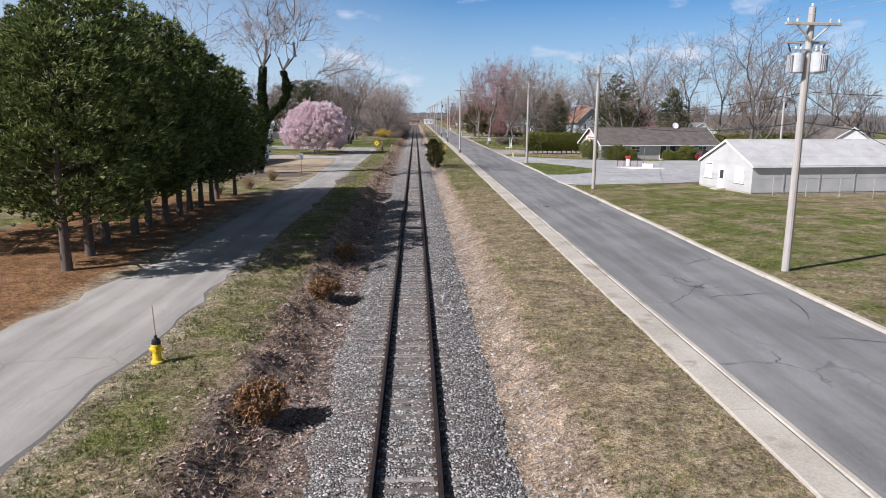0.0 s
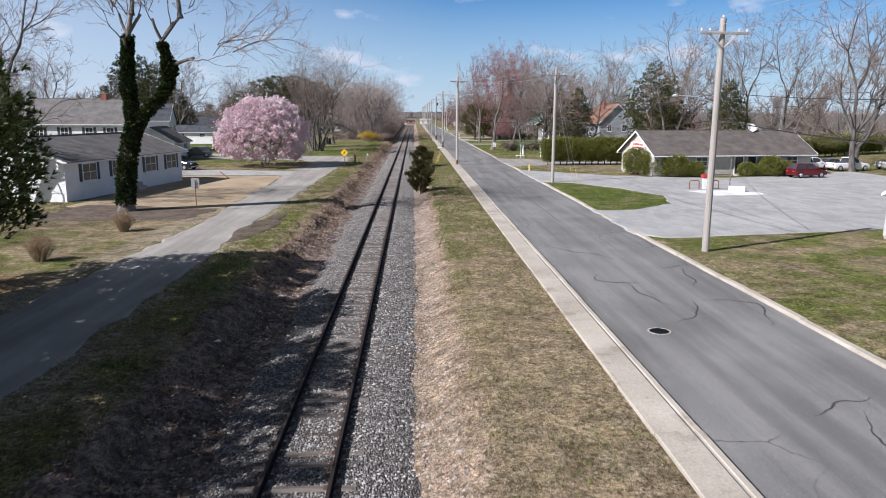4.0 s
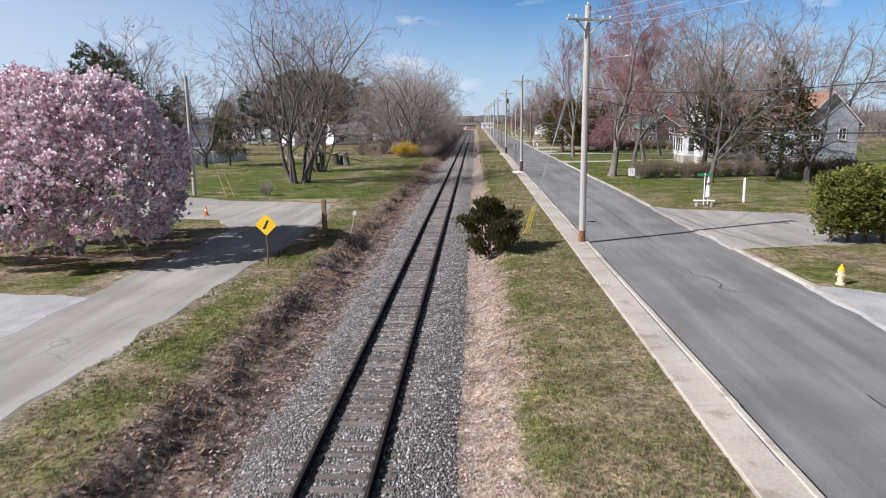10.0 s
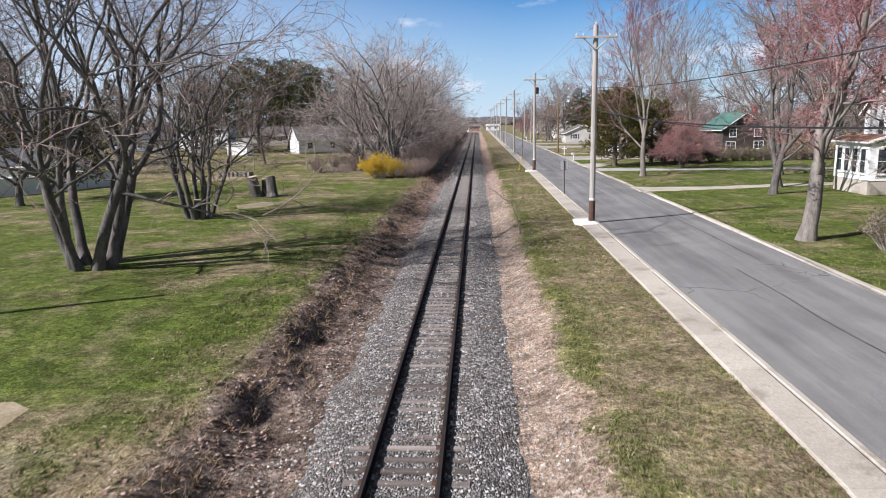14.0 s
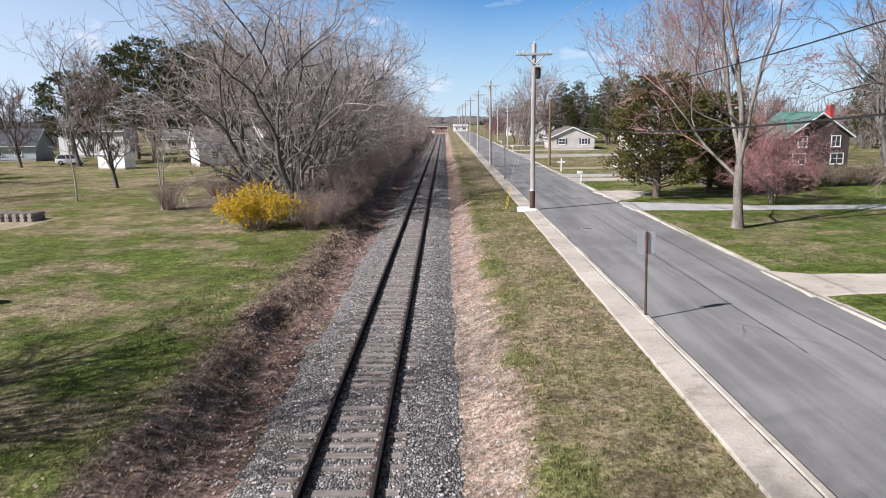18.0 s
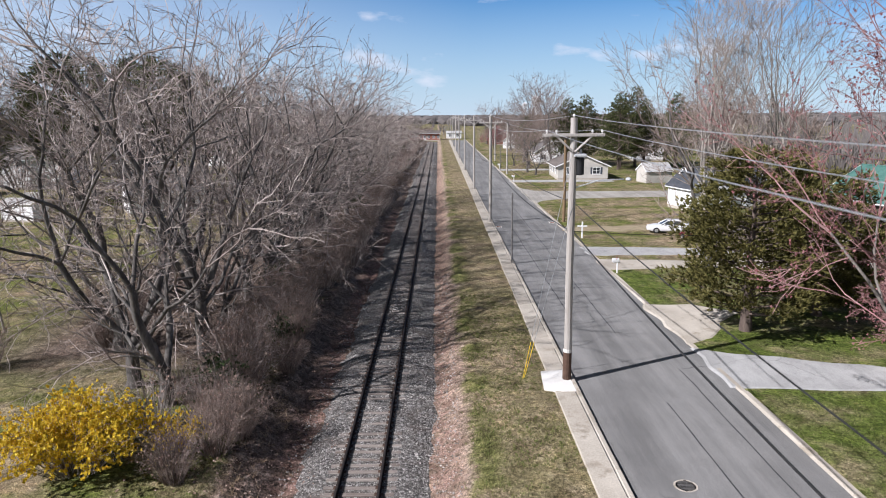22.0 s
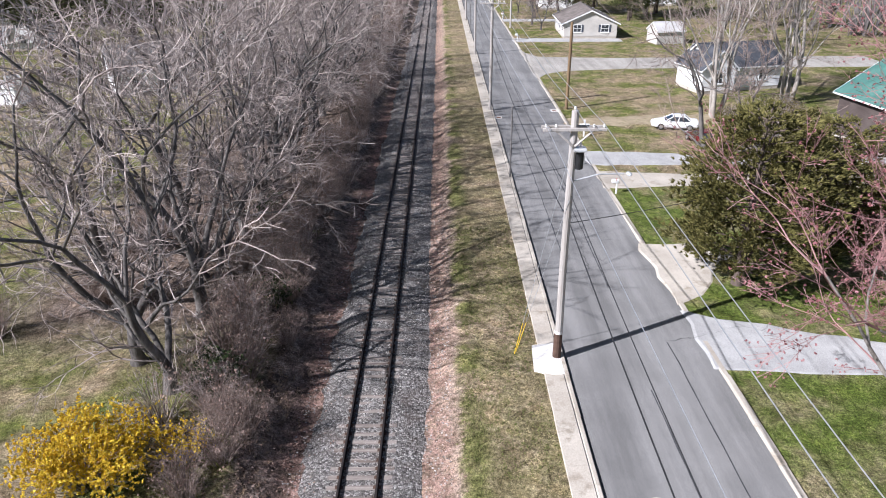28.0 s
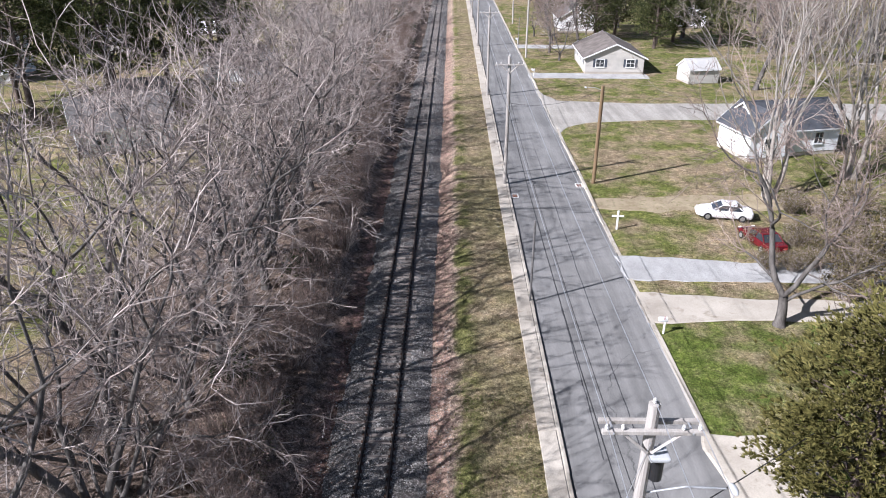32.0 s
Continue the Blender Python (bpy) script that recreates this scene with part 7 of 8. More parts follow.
def car(name, label, x, y, turn, paint, kind="sedan", L=4.6, W=1.8, z=0.37):
    """A parked vehicle: lower body, cabin with glass, bumpers, lamps and wheels. It faces its own +x."""
    t = thing(name, label, "car" if kind != "pickup" else "pickup truck", Matrix.Translation((x, y, z)) @ Matrix.Rotation(radians(turn), 4, "Z"))
    h = W / 2
    low, belt = 0.28, {"sedan": 0.92, "van": 1.05, "pickup": 1.12, "suv": 1.08}[kind]
    f = L / 2

    def sec(x, w, top, bottom=low):
        return (x, [(w * 0.92, bottom), (w, bottom + 0.18), (w, top - 0.14), (w * 0.93, top), (w * 0.3, top + 0.015)])

    body = loft([sec(-f, h * 0.86, belt - 0.06, 0.42), sec(-f + 0.12, h * 0.95, belt, 0.32), sec(-f + 0.6, h, belt), sec(0, h, belt), sec(f - 1.25, h, belt - 0.02), sec(f - 0.5, h * 0.97, belt - 0.12), sec(f - 0.1, h * 0.88, belt - 0.24, 0.34), sec(f, h * 0.8, belt - 0.36, 0.42)])
    b = part("body", body, paint, t, smooth=False)
    roof = {"sedan": 1.42, "van": 1.74, "pickup": 1.82, "suv": 1.72}[kind]
    c0, c1, r0, r1 = {"sedan": (-f + 0.75, f - 1.25, -f + 1.35, f - 2.05), "van": (-f + 0.15, f - 1.0, -f + 0.5, f - 2.0), "pickup": (-0.55, f - 1.5, -0.4, f - 2.2), "suv": (-f + 0.15, f - 1.3, -f + 0.5, f - 2.05)}[kind]
    cab = Soup()
    ring0 = [(c0, h * 0.9, belt - 0.01), (c1, h * 0.9, belt - 0.02), (c1, -h * 0.9, belt - 0.02), (c0, -h * 0.9, belt - 0.01)]
    ring1 = [(r0, h * 0.74, roof - 0.06), (r1, h * 0.74, roof - 0.06), (r1, -h * 0.74, roof - 0.06), (r0, -h * 0.74, roof - 0.06)]
    cab.v = [Vector(p) for p in ring0 + ring1]
    cab.f = [(i, (i + 1) % 4, (i + 1) % 4 + 4, i + 4) for i in range(4)]
    part("glasshouse", cab, GLASS, t, "dark tinted glass")
    top = Soup()
    for zz, e in ((roof - 0.07, 0.02), (roof - 0.01, 0.0), (roof, -0.12)):
        top.v += [Vector((r0 - e, h * 0.74 + e, zz)), Vector((r1 + e, h * 0.74 + e, zz)), Vector((r1 + e, -h * 0.74 - e, zz)), Vector((r0 - e, -h * 0.74 - e, zz))]
    top.f = [(4 * k + i, 4 * k + (i + 1) % 4, 4 * k + (i + 1) % 4 + 4, 4 * k + i + 4) for k in range(2) for i in range(4)] + [(8, 9, 10, 11), (3, 2, 1, 0)]
    part("roof", top, paint, t)
    for sy in (-1, 1):
        for u in (0, 0.5, 1):
            p = Soup()
            a0, a1 = Vector((c0 + (c1 - c0) * u, sy * h * 0.9, belt - 0.01)), Vector((r0 + (r1 - r0) * u, sy * h * 0.74, roof - 0.05))
            p.tube([a0, a1], [0.05, 0.04], 6)
            part("pillar", p, paint, t)
        m = Soup()
        m.box((c1 - 0.5, sy * (h + 0.02) - 0.09, belt + 0.02), (c1 - 0.35, sy * (h + 0.02) + 0.09, belt + 0.16))
        part("mirror", m, paint, t)
        for xx, mm, lab in ((f - 0.1, TRIM, "headlight"), (-f + 0.02, RED, "tail_light")):
            lb = bev_box((xx - 0.06, sy * h * 0.66 - 0.15, belt - 0.36), (xx + 0.06, sy * h * 0.66 + 0.15, belt - 0.2), 0.03)
            part(lab, lb, mm, t)
        for wx in (-f + 0.85, f - 0.9):
            r = 0.33 if kind == "sedan" else 0.38
            bm = cyl(r, r, -0.11, 0.11, 20, 0.03)
            bmesh.ops.transform(bm, matrix=Matrix.Translation((wx, sy * (h - 0.08), r)) @ Matrix.Rotation(math.pi / 2, 4, "X"), verts=bm.verts)
            wheel = part("wheel", bm, TYRE, t, smooth=False)
            bm = cyl(r * 0.62, r * 0.56, -0.02, 0.02, 14, 0.008)
            bmesh.ops.transform(bm, matrix=Matrix.Translation((wx, sy * (h + 0.032), r)) @ Matrix.Rotation(-sy * math.pi / 2, 4, "X"), verts=bm.verts)
            part("rim", bm, RIM, wheel, "alloy rim")
    for xx in (-f - 0.03, f - 0.06):
        part("bumper", bev_box((xx, -h * 0.82, 0.36), (xx + 0.12, h * 0.82, 0.56), 0.04), GALV if kind == "pickup" else paint, t)
    if kind == "pickup":
        bed = Soup()
        bed.box((-f + 0.2, -h * 0.85, belt + 0.02), (-0.6, h * 0.85, belt + 0.06))
        part("bed_cover", bed, BLACK, t, "black bed cover")
    return t


car("pickup_truck", "black pickup truck parked on the gravel driveway", -28.9, 130.2, -20, CARBLACK, "pickup", 5.4, 1.95)
car("minivan", "dark grey minivan parked beside the white house", -34.6, 157.6, 190, CARGREY, "van", 4.8, 1.9)
car("parked_car", "white sedan parked on the lawn", 27.6, 280.3, 168, CARWHITE, "sedan", z=0.34)
car("parked_car", "dark red car parked under the bare tree", 28.6, 274.6, 100, CARRED, "sedan")
car("parked_suv", "dark red sport utility car outside the restaurant", 50.5, 119.0, 10, CARRED, "suv")
car("parked_car", "white car parked behind the restaurant", 58.5, 131.5, 10, CARWHITE, "suv")
car("parked_car", "grey car parked behind the restaurant", 62.5, 133.5, 10, CARGREY, "sedan")
car("pickup_truck", "white pickup truck parked behind the chain-link fence", 62.5, 129.8, 8, CARWHITE, "pickup", 5.6, 2.0)
car("pickup_truck", "white pickup truck parked behind the chain-link fence", 71, 132.0, 8, CARWHITE, "pickup", 5.6, 2.0)
car("parked_car", "white van parked far beyond the lawn", -62, 305, 15, CARWHITE, "van")

# ---- signs, hydrants and street things ----
def post_at(name, label, category, x, y, turn=0.0, lean=0.0, z=None):
    return thing(name, label, category, Matrix.Translation((x, y, ground_z(x, y) if z is None else z)) @ Matrix.Rotation(radians(turn), 4, "Z") @ Matrix.Rotation(radians(lean), 4, "Y"))


def plate(parent, w, h, z, material, label, diamond=False, y=-0.045, back=None):
    m = Matrix.Translation((0, y, z)) @ (Matrix.Rotation(math.pi / 4, 4, "Y") if diamond else Matrix.Identity(4))
    bm = bev_box((-w / 2, -0.004, -h / 2), (w / 2, 0.004, h / 2), 0)
    bmesh.ops.bevel(bm, geom=[e for e in bm.edges if abs(e.verts[0].co.y - e.verts[1].co.y) > 0.005], offset=0.05, segments=3, affect="EDGES")
    bmesh.ops.transform(bm, matrix=m, verts=bm.verts)
    return part("sign_plate", bm, material, parent, label)


def post(parent, h, r=0.03, material=None, name="post"):
    s = Soup()
    s.tube([Vector((0, 0, -0.3)), Vector((0, 0, h))], [r, r], 8, True)
    return part(name, s, material or GALV, parent)


ys = post_at("warning_sign", "yellow diamond warning sign with a black symbol", "sign", -7.05, 133.2)
post(ys, 2.2, 0.03, RUST)
yp = plate(ys, 0.76, 0.76, 2.15, SIGNYEL, "yellow diamond plate", True)
fig = Soup()
fig.v = [Vector((x, -0.053, z)) for x, z in ((-0.16, 1.96), (-0.06, 1.92), (0.16, 2.34), (0.06, 2.38))]
fig.f = [(0, 1, 2, 3)]
part("symbol", fig, BLACK, yp, "plain black bar symbol")
sp = post_at("speed_sign", "white speed limit sign on a steel post", "sign", 17.75, 167.5)
post(sp, 2.1, 0.03, RUST)
spp = plate(sp, 0.6, 0.76, 1.85, TRIM, "white plate")


def lettering(text, size, m, material, parent, name="lettering"):
    cu = bpy.data.curves.new(name, "FONT")
    cu.body, cu.size, cu.align_x, cu.align_y, cu.extrude = text, size, "CENTER", "CENTER", 0.002
    ob = new(name, cu)
    me = bpy.data.meshes.new_from_object(ob)
    bpy.data.objects.remove(ob)
    me.materials.clear()
    me.materials.append(material)
    me.transform(m)
    return part(name, me, material, parent)


lettering("25", 0.4, Matrix.Translation((0, -0.052, 1.75)) @ Matrix.Rotation(math.pi / 2, 4, "X"), BLACK, spp)
lettering("SPEED", 0.13, Matrix.Translation((0, -0.052, 2.12)) @ Matrix.Rotation(math.pi / 2, 4, "X"), BLACK, spp)
lettering("LIMIT", 0.13, Matrix.Translation((0, -0.052, 1.99)) @ Matrix.Rotation(math.pi / 2, 4, "X"), BLACK, spp)
ls = post_at("road_sign", "grey back of a road sign beside the lane", "sign", -14.1, 89.5, 185)
post(ls, 2.4, 0.035, RUST)
plate(ls, 0.6, 0.8, 2.15, GALV, "grey sign back")
bs = post_at("road_sign", "back of a road sign on a rusty post at the kerb", "sign", 9.25, 208.7, 180, 1.5, z=0.42)
post(bs, 3.0, 0.045, PLATE)
plate(bs, 0.62, 0.8, 2.6, GALV, "dull grey sign back")
tp = post_at("steel_post", "tall dark steel post at the kerb", "post", 9.15, 265.3, z=0.42)
post(tp, 6.0, 0.075, GREYIRON)
for x, y in ((17.4, 370), (9.1, 348)):
    q = post_at("steel_post", "dark steel post far along the road", "post", x, y)
    post(q, 5.5, 0.07, GREYIRON)
wp = post_at("wooden_post", "dark weathered wooden post beside the lane", "post", -6.4, 143.0)
part("timber", bev_box((-0.13, -0.13, -0.3), (0.13, 0.13, 2.2), 0.02), POLE_DARK, wp)
ws = post_at("marker_sign", "small white marker on a leaning steel rod", "sign", -4.85, 143.3, 10, 12)
post(ws, 1.5, 0.02, GALV)
plate(ws, 0.22, 0.3, 1.4, TRIM, "small white plate")
tb = post_at("street_bench", "white bench with a green street sign above", "bench", 20.9, 155.9, -8)
part("seat", bev_box((-0.8, -0.25, 0.42), (0.8, 0.25, 0.5), 0.02), TRIM, tb)
for sx in (-0.55, 0.55):
    part("leg", bev_box((sx - 0.07, -0.2, -0.1), (sx + 0.07, 0.2, 0.42), 0.02), CONCRETE, tb)
gs = post_at("street_sign", "green street name sign on a white post", "sign", 21.1, 156.6, -8)
post(gs, 2.55, 0.04, TRIM)
part("name_plate", bev_box((-0.6, -0.02, 2.3), (0.6, 0.02, 2.5), 0.005), GREENSIGN, gs)
um = post_at("folded_parasol", "folded white parasol beside the bench", "parasol", 21.6, 157.2)
part("cloth", lathe([(0.05, 0.5), (0.2, 0.6), (0.16, 1.2), (0.08, 2.0), (0.02, 2.25)], 10), TRIM, um)
post(um, 2.3, 0.025, TRIM, "pole")
wpst = post_at("white_post", "plain white post on the lawn", "post", 24.9, 158.4)
part("post", bev_box((-0.08, -0.08, -0.2), (0.08, 0.08, 2.0), 0.02), TRIM, wpst)


def hydrant(x, y, body, cap, label, rod=False):
    t = post_at("fire_hydrant", label, "fire hydrant", x, y)
    s = lathe([(0.19, -0.1), (0.19, 0.06), (0.13, 0.08), (0.12, 0.5), (0.15, 0.53), (0.15, 0.58), (0.11, 0.6)], 16)
    b = part("barrel", s, body, t, smooth=False)
    part("bonnet", lathe([(0.13, 0.58), (0.145, 0.6), (0.12, 0.72), (0.05, 0.78), (0.04, 0.86), (0.0, 0.87)], 16), cap, t, "dark bonnet")
    for k, a in enumerate((0, math.pi, -math.pi / 2)):
        bm = cyl(0.06 if k < 2 else 0.08, 0.055 if k < 2 else 0.075, 0.09, 0.21, 12, 0.01)
        bmesh.ops.transform(bm, matrix=Matrix.Translation((0, 0, 0.42)) @ Matrix.Rotation(a, 4, "Z") @ Matrix.Rotation(math.pi / 2, 4, "Y"), verts=bm.verts)
        part("outlet", bm, body, t)
    if rod:
        r = Soup()
        r.tube([Vector((0, 0.05, 0.6)), Vector((-0.06, 0.05, 1.75))], [0.012, 0.012], 6, True)
        part("marker_rod", r, RUST, t, "thin marker rod")


hydrant(-7.6, 21.9, YELLOW, BLACK, "yellow fire hydrant with a black bonnet and marker rod", True)
hydrant(18.25, 129.9, mat("cream_paint", (0.62, 0.52, 0.3), (0.7, 0.6, 0.38), 2, 20, 0.6, 0.1), YELLOW, "cream fire hydrant beside the driveway")
cone = post_at("traffic_cone", "orange traffic cone at the lane's edge", "traffic cone", -17.4, 152.0, z=0.39)
part("base", bev_box((-0.18, -0.18, 0), (0.18, 0.18, 0.04), 0.01), ORANGE, cone)
part("shell", lathe([(0.14, 0.03), (0.04, 0.66), (0.03, 0.7), (0, 0.7)], 16), ORANGE, cone)
part("band", lathe([(0.101, 0.3), (0.075, 0.46)], 16), TRIM, cone, "white reflective band")


def mailbox(x, y, turn=0.0, label="white mailbox on a white post"):
    t = post_at("mailbox", label, "mailbox", x, y, turn)
    part("post", bev_box((-0.05, -0.05, -0.2), (0.05, 0.05, 1.0), 0.01), TRIM, t)
    part("arm", bev_box((-0.35, -0.045, 0.86), (0.2, 0.045, 0.95), 0.01), TRIM, t)
    s = Soup()
    k = 9
    for xx in (-0.42, 0.12):
        s.v += [Vector((xx, -0.1, 0.95)), Vector((xx, 0.1, 0.95))] + [Vector((xx, 0.1 * math.cos(a), 1.12 + 0.1 * math.sin(a))) for a in [math.pi * j / 8 for j in range(9)]]
    n = 11
    s.f = [(i, (i + 1) % n, (i + 1) % n + n, i + n) for i in range(n)] + [tuple(reversed(range(n))), tuple(range(n, 2 * n))]
    part("box", s, TRIM, t)
    part("flag", bev_box((-0.1, -0.118, 1.1), (-0.06, -0.104, 1.32), 0.003), RED, t)


mailbox(17.2, 261.4)
mailbox(17.3, 371, label="mailbox beside the far lawn")
mailbox(17.3, 339.5, label="mailbox near the beige bungalow")
cr = post_at("post_with_crossarm", "white wooden garden post with a short crossarm", "post", 17.7, 277.6)
part("post", bev_box((-0.07, -0.07, -0.2), (0.07, 0.07, 1.7), 0.015), TRIM, cr)
part("crossarm", bev_box((-0.5, -0.05, 1.15), (0.5, 0.05, 1.3), 0.015), TRIM, cr)


def lid(x, y, r, material, label):
    t = thing("manhole_cover", label, "manhole", Matrix.Translation((x, y, ROAD_Z + 0.002)))
    part("frame", lathe([(r + 0.08, -0.05), (r + 0.08, 0.008), (r + 0.01, 0.008), (r + 0.01, -0.02)], 20), CONCRETE, t)
    s = lathe([(r, -0.05), (r, 0.006), (0.0, 0.007)], 20)
    for k in range(-3, 4):
        w = math.sqrt(max(0, r * r - (k * 0.09) ** 2)) * 0.85
        s.box((-w, k * 0.09 - 0.02, 0.006), (w, k * 0.09 + 0.02, 0.014))
    part("lid", s, material, t)


lid(11.15, 59.0, 0.33, BLACK, "dark iron manhole cover in the road")
lid(11.35, 229.0, 0.33, GREYIRON, "iron manhole cover in the road")
for x, y in ((9.75, 285.3), (16.3, 288.2)):
    g = thing("storm_drain", "white-framed storm drain at the kerb", "drain", Matrix.Translation((x, y, ROAD_Z + 0.004)))
    s = Soup()
    for lo, hi in (((-0.35, -0.5), (0.35, -0.38)), ((-0.35, 0.38), (0.35, 0.5)), ((-0.35, -0.38), (-0.25, 0.38)), ((0.25, -0.38), (0.35, 0.38))):
        s.box((*lo, -0.05), (*hi, 0.012))
    part("frame", s, PALE, g)
    for k in range(6):
        b = Soup()
        b.box((-0.25, -0.33 + 0.12 * k, -0.04), (0.25, -0.27 + 0.12 * k, 0.004))
        part("bar", b, RUST, g)


def street_lamp(x, y, z, dx, dy, reach):
    t = thing("street_lamp", "grey street lamp arm on a utility pole", "street lamp", Matrix.Translation((x, y, z)))
    s = Soup()
    d = Vector((dx, dy, 0)).normalized()
    s.tube([Vector((0, 0, 0)), d * reach * 0.5 + Vector((0, 0, 0.35)), d * reach + Vector((0, 0, 0.4))], [0.03, 0.03, 0.025], 8, True)
    part("arm", s, GALV, t)
    bm = bmesh.new()
    bmesh.ops.create_uvsphere(bm, u_segments=12, v_segments=8, radius=0.22)
    for v in bm.verts:
        v.co = Vector((v.co.x * 0.55, v.co.y * 1.1, v.co.z * 0.35)) + d * (reach + 0.2) + Vector((0, 0, 0.4))
    part("head", bm, TANK, t, smooth=True)


street_lamp(9.1, 238.6, 9.6, 1, -0.1, 2.2)
street_lamp(18.65, 73.2, 8.4, -1, 0.15, 1.9)
street_lamp(9.1, 140, 10.2, 1, 0.2, 2.0)
street_lamp(18.0, 288.8, 9.4, -1, 0, 1.6)

# ---- lawn things ----
def stump(x, y, h, r, seed, lean=0.0):
    t = post_at("tree_stump", "sawn-off grey tree stump on the lawn", "tree stump", x, y, seed * 40, lean)
    s = Soup()
    s.tube([Vector((0.06 * noise.noise((k, seed, 0)), 0.06 * noise.noise((k, seed, 4)), k * h / 5 - 0.1)) for k in range(6)], [r * (1.35 - 0.3 * min(k, 1) - 0.03 * k) for k in range(6)], 12)
    part("bark", s, BARK_DARK, t)
    c = lathe([(r * 0.92, h - 0.12), (r * 0.9, h - 0.08), (0, h - 0.07)], 12)
    part("cut_face", c, mat("cut_wood", (0.42, 0.33, 0.22), (0.55, 0.45, 0.32), 3, 20, 0.9, 0.3), t, "pale sawn face")


stump(-18.9, 210.3, 2.0, 0.52, 1, -10)
stump(-18.15, 210.9, 1.7, 0.42, 2, 2)
stump(-17.35, 210.2, 2.0, 0.48, 3, 17)
stump(-18.9, 196.4, 1.4, 0.3, 4, -8)
pile = thing("log_pile", "low pile of grey cut logs on bare earth", "log pile", Matrix.Translation((-29.6, 235.4, 0.35)))
for k in range(16):
    s = Soup()
    a = Vector((-1.9 + 0.55 * (k % 8) + 0.1 * noise.noise((k, 1, 1)), -0.9, 0.17 + 0.3 * (k // 8)))
    s.tube([a, a + Vector((0.3 * noise.noise((k, 5, 1)), 1.8, 0))], [0.17, 0.15], 8, True)
    part("log", s, BARK_PALE, pile)
slab("pavement", [(-33, 229), (-27.5, 230), (-26.5, 236.5), (-31, 238.5), (-35, 235)], 0.372, DRYEARTH, "bare earth patch round the log pile", "yard", jitter=0.6)
slab("pavement", [(-17.4, 201), (-15.6, 202.6), (-15.0, 205.2), (-17, 206), (-18.4, 203.5)], 0.372, DRYEARTH, "edged flower bed of bare earth on the lawn", "flower bed", jitter=0.1)
slab("pavement", [(-13.6, 160.8), (-9.0, 160.4), (-8.8, 162.0), (-10.5, 163), (-14.0, 162)], 0.358, DRYEARTH, "worn bare patch at the lawn's edge", "yard", jitter=0.8)
fr = thing("garden_trellis", "leaning dark wooden garden trellis on the lawn", "trellis", Matrix.Translation((-24.0, 213.2, 0.36)))
for a, b in (((-0.6, -0.4, 0), (0, 0, 2.1)), ((0.6, -0.4, 0), (0, 0, 2.1)), ((0, 0.6, 0), (0, 0, 2.1)), ((-0.3, -0.2, 1.05), (0.3, -0.2, 1.05))):
    s = Soup()
    s.tube([Vector(a), Vector(b)], [0.05, 0.04], 6, True)
    part("timber", s, POLE_DARK, fr)
hp = post_at("basketball_hoop", "basketball hoop with a white backboard", "basketball hoop", -46.5, 291.5, 20)
post(hp, 3.2, 0.06, GALV, "pole")
part("backboard", bev_box((-0.85, -0.1, 2.6), (0.85, -0.06, 3.7), 0.02), TRIM, hp)
rim = Soup()
rim.tube([Vector((0.23 * math.cos(a), -0.35 + 0.23 * math.sin(a), 2.85)) for a in [0.524 * k for k in range(13)]], [0.012] * 13, 5)
part("hoop", rim, ORANGE, hp)
pt = thing("metal_bar", "thin rusty metal bar stuck in the sand", "metal bar", Matrix.Translation((-19.3, 117.2, 0.36)))
s = Soup()
s.tube([Vector((0.6, -0.3, 0)), Vector((-0.6, 0.4, 0.75))], [0.05, 0.05], 6, True)
part("bar", s, RUST, pt)
fs = post_at("dead_sapling", "leafless forked sapling leaning on the bank", "sapling", 4.16, 188.4)
for nm, pts, r in (("trunk", ((0, 0, -0.2), (-0.12, 0, 0.7), (-0.42, 0.1, 1.5), (-0.6, 0.1, 2.0)), 0.05), ("limb", ((-0.6, 0.1, 2.0), (-1.0, 0.2, 2.15), (-1.5, 0.3, 2.6), (-1.9, 0.3, 2.8)), 0.032), ("limb", ((-0.5, 0.1, 1.7), (-0.55, 0.0, 2.5), (-0.4, 0.1, 3.2), (-0.2, 0.1, 4.3)), 0.03), ("limb", ((-0.42, 0.1, 1.5), (-0.05, -0.1, 2.0), (0.15, -0.1, 2.4)), 0.02), ("limb", ((-1.0, 0.2, 2.15), (-1.1, 0.3, 2.7), (-1.0, 0.3, 3.3)), 0.018)):
    s = Soup()
    s.tube([Vector(q) for q in pts], [r * (1 - 0.2 * k) for k in range(len(pts))], 6)
    for k in range(4):
        q = Vector(pts[-1]).lerp(Vector(pts[-2]), 0.3 * k)
        s.cone(q, q + Vector((0.35 * math.cos(2.4 * k), 0.3 * math.sin(2.4 * k), 0.35)), 0.008)
    part(nm, s, BARK, fs)
for x, y, h in ((3.9, 181.5, 1.8), (4.0, 75.5, 2.2)):
    w = post_at("dead_sapling", "thin dead sapling leaning on the bank", "sapling", x, y, x * 40, -14)
    s = Soup()
    s.tube([Vector((0.06 * noise.noise((k, x, y)) * k, 0.05 * k * noise.noise((k, y, x)), h * k / 6 - 0.1)) for k in range(7)], [0.035 - 0.004 * k for k in range(7)], 5)
    for k in range(7):
        q = Vector((0, 0, h * (0.35 + 0.08 * k)))
        s.cone(q, q + Vector((0.5 * math.cos(2.4 * k), 0.5 * math.sin(2.4 * k), 0.5)), 0.012)
    part("stem", s, BARK, w)

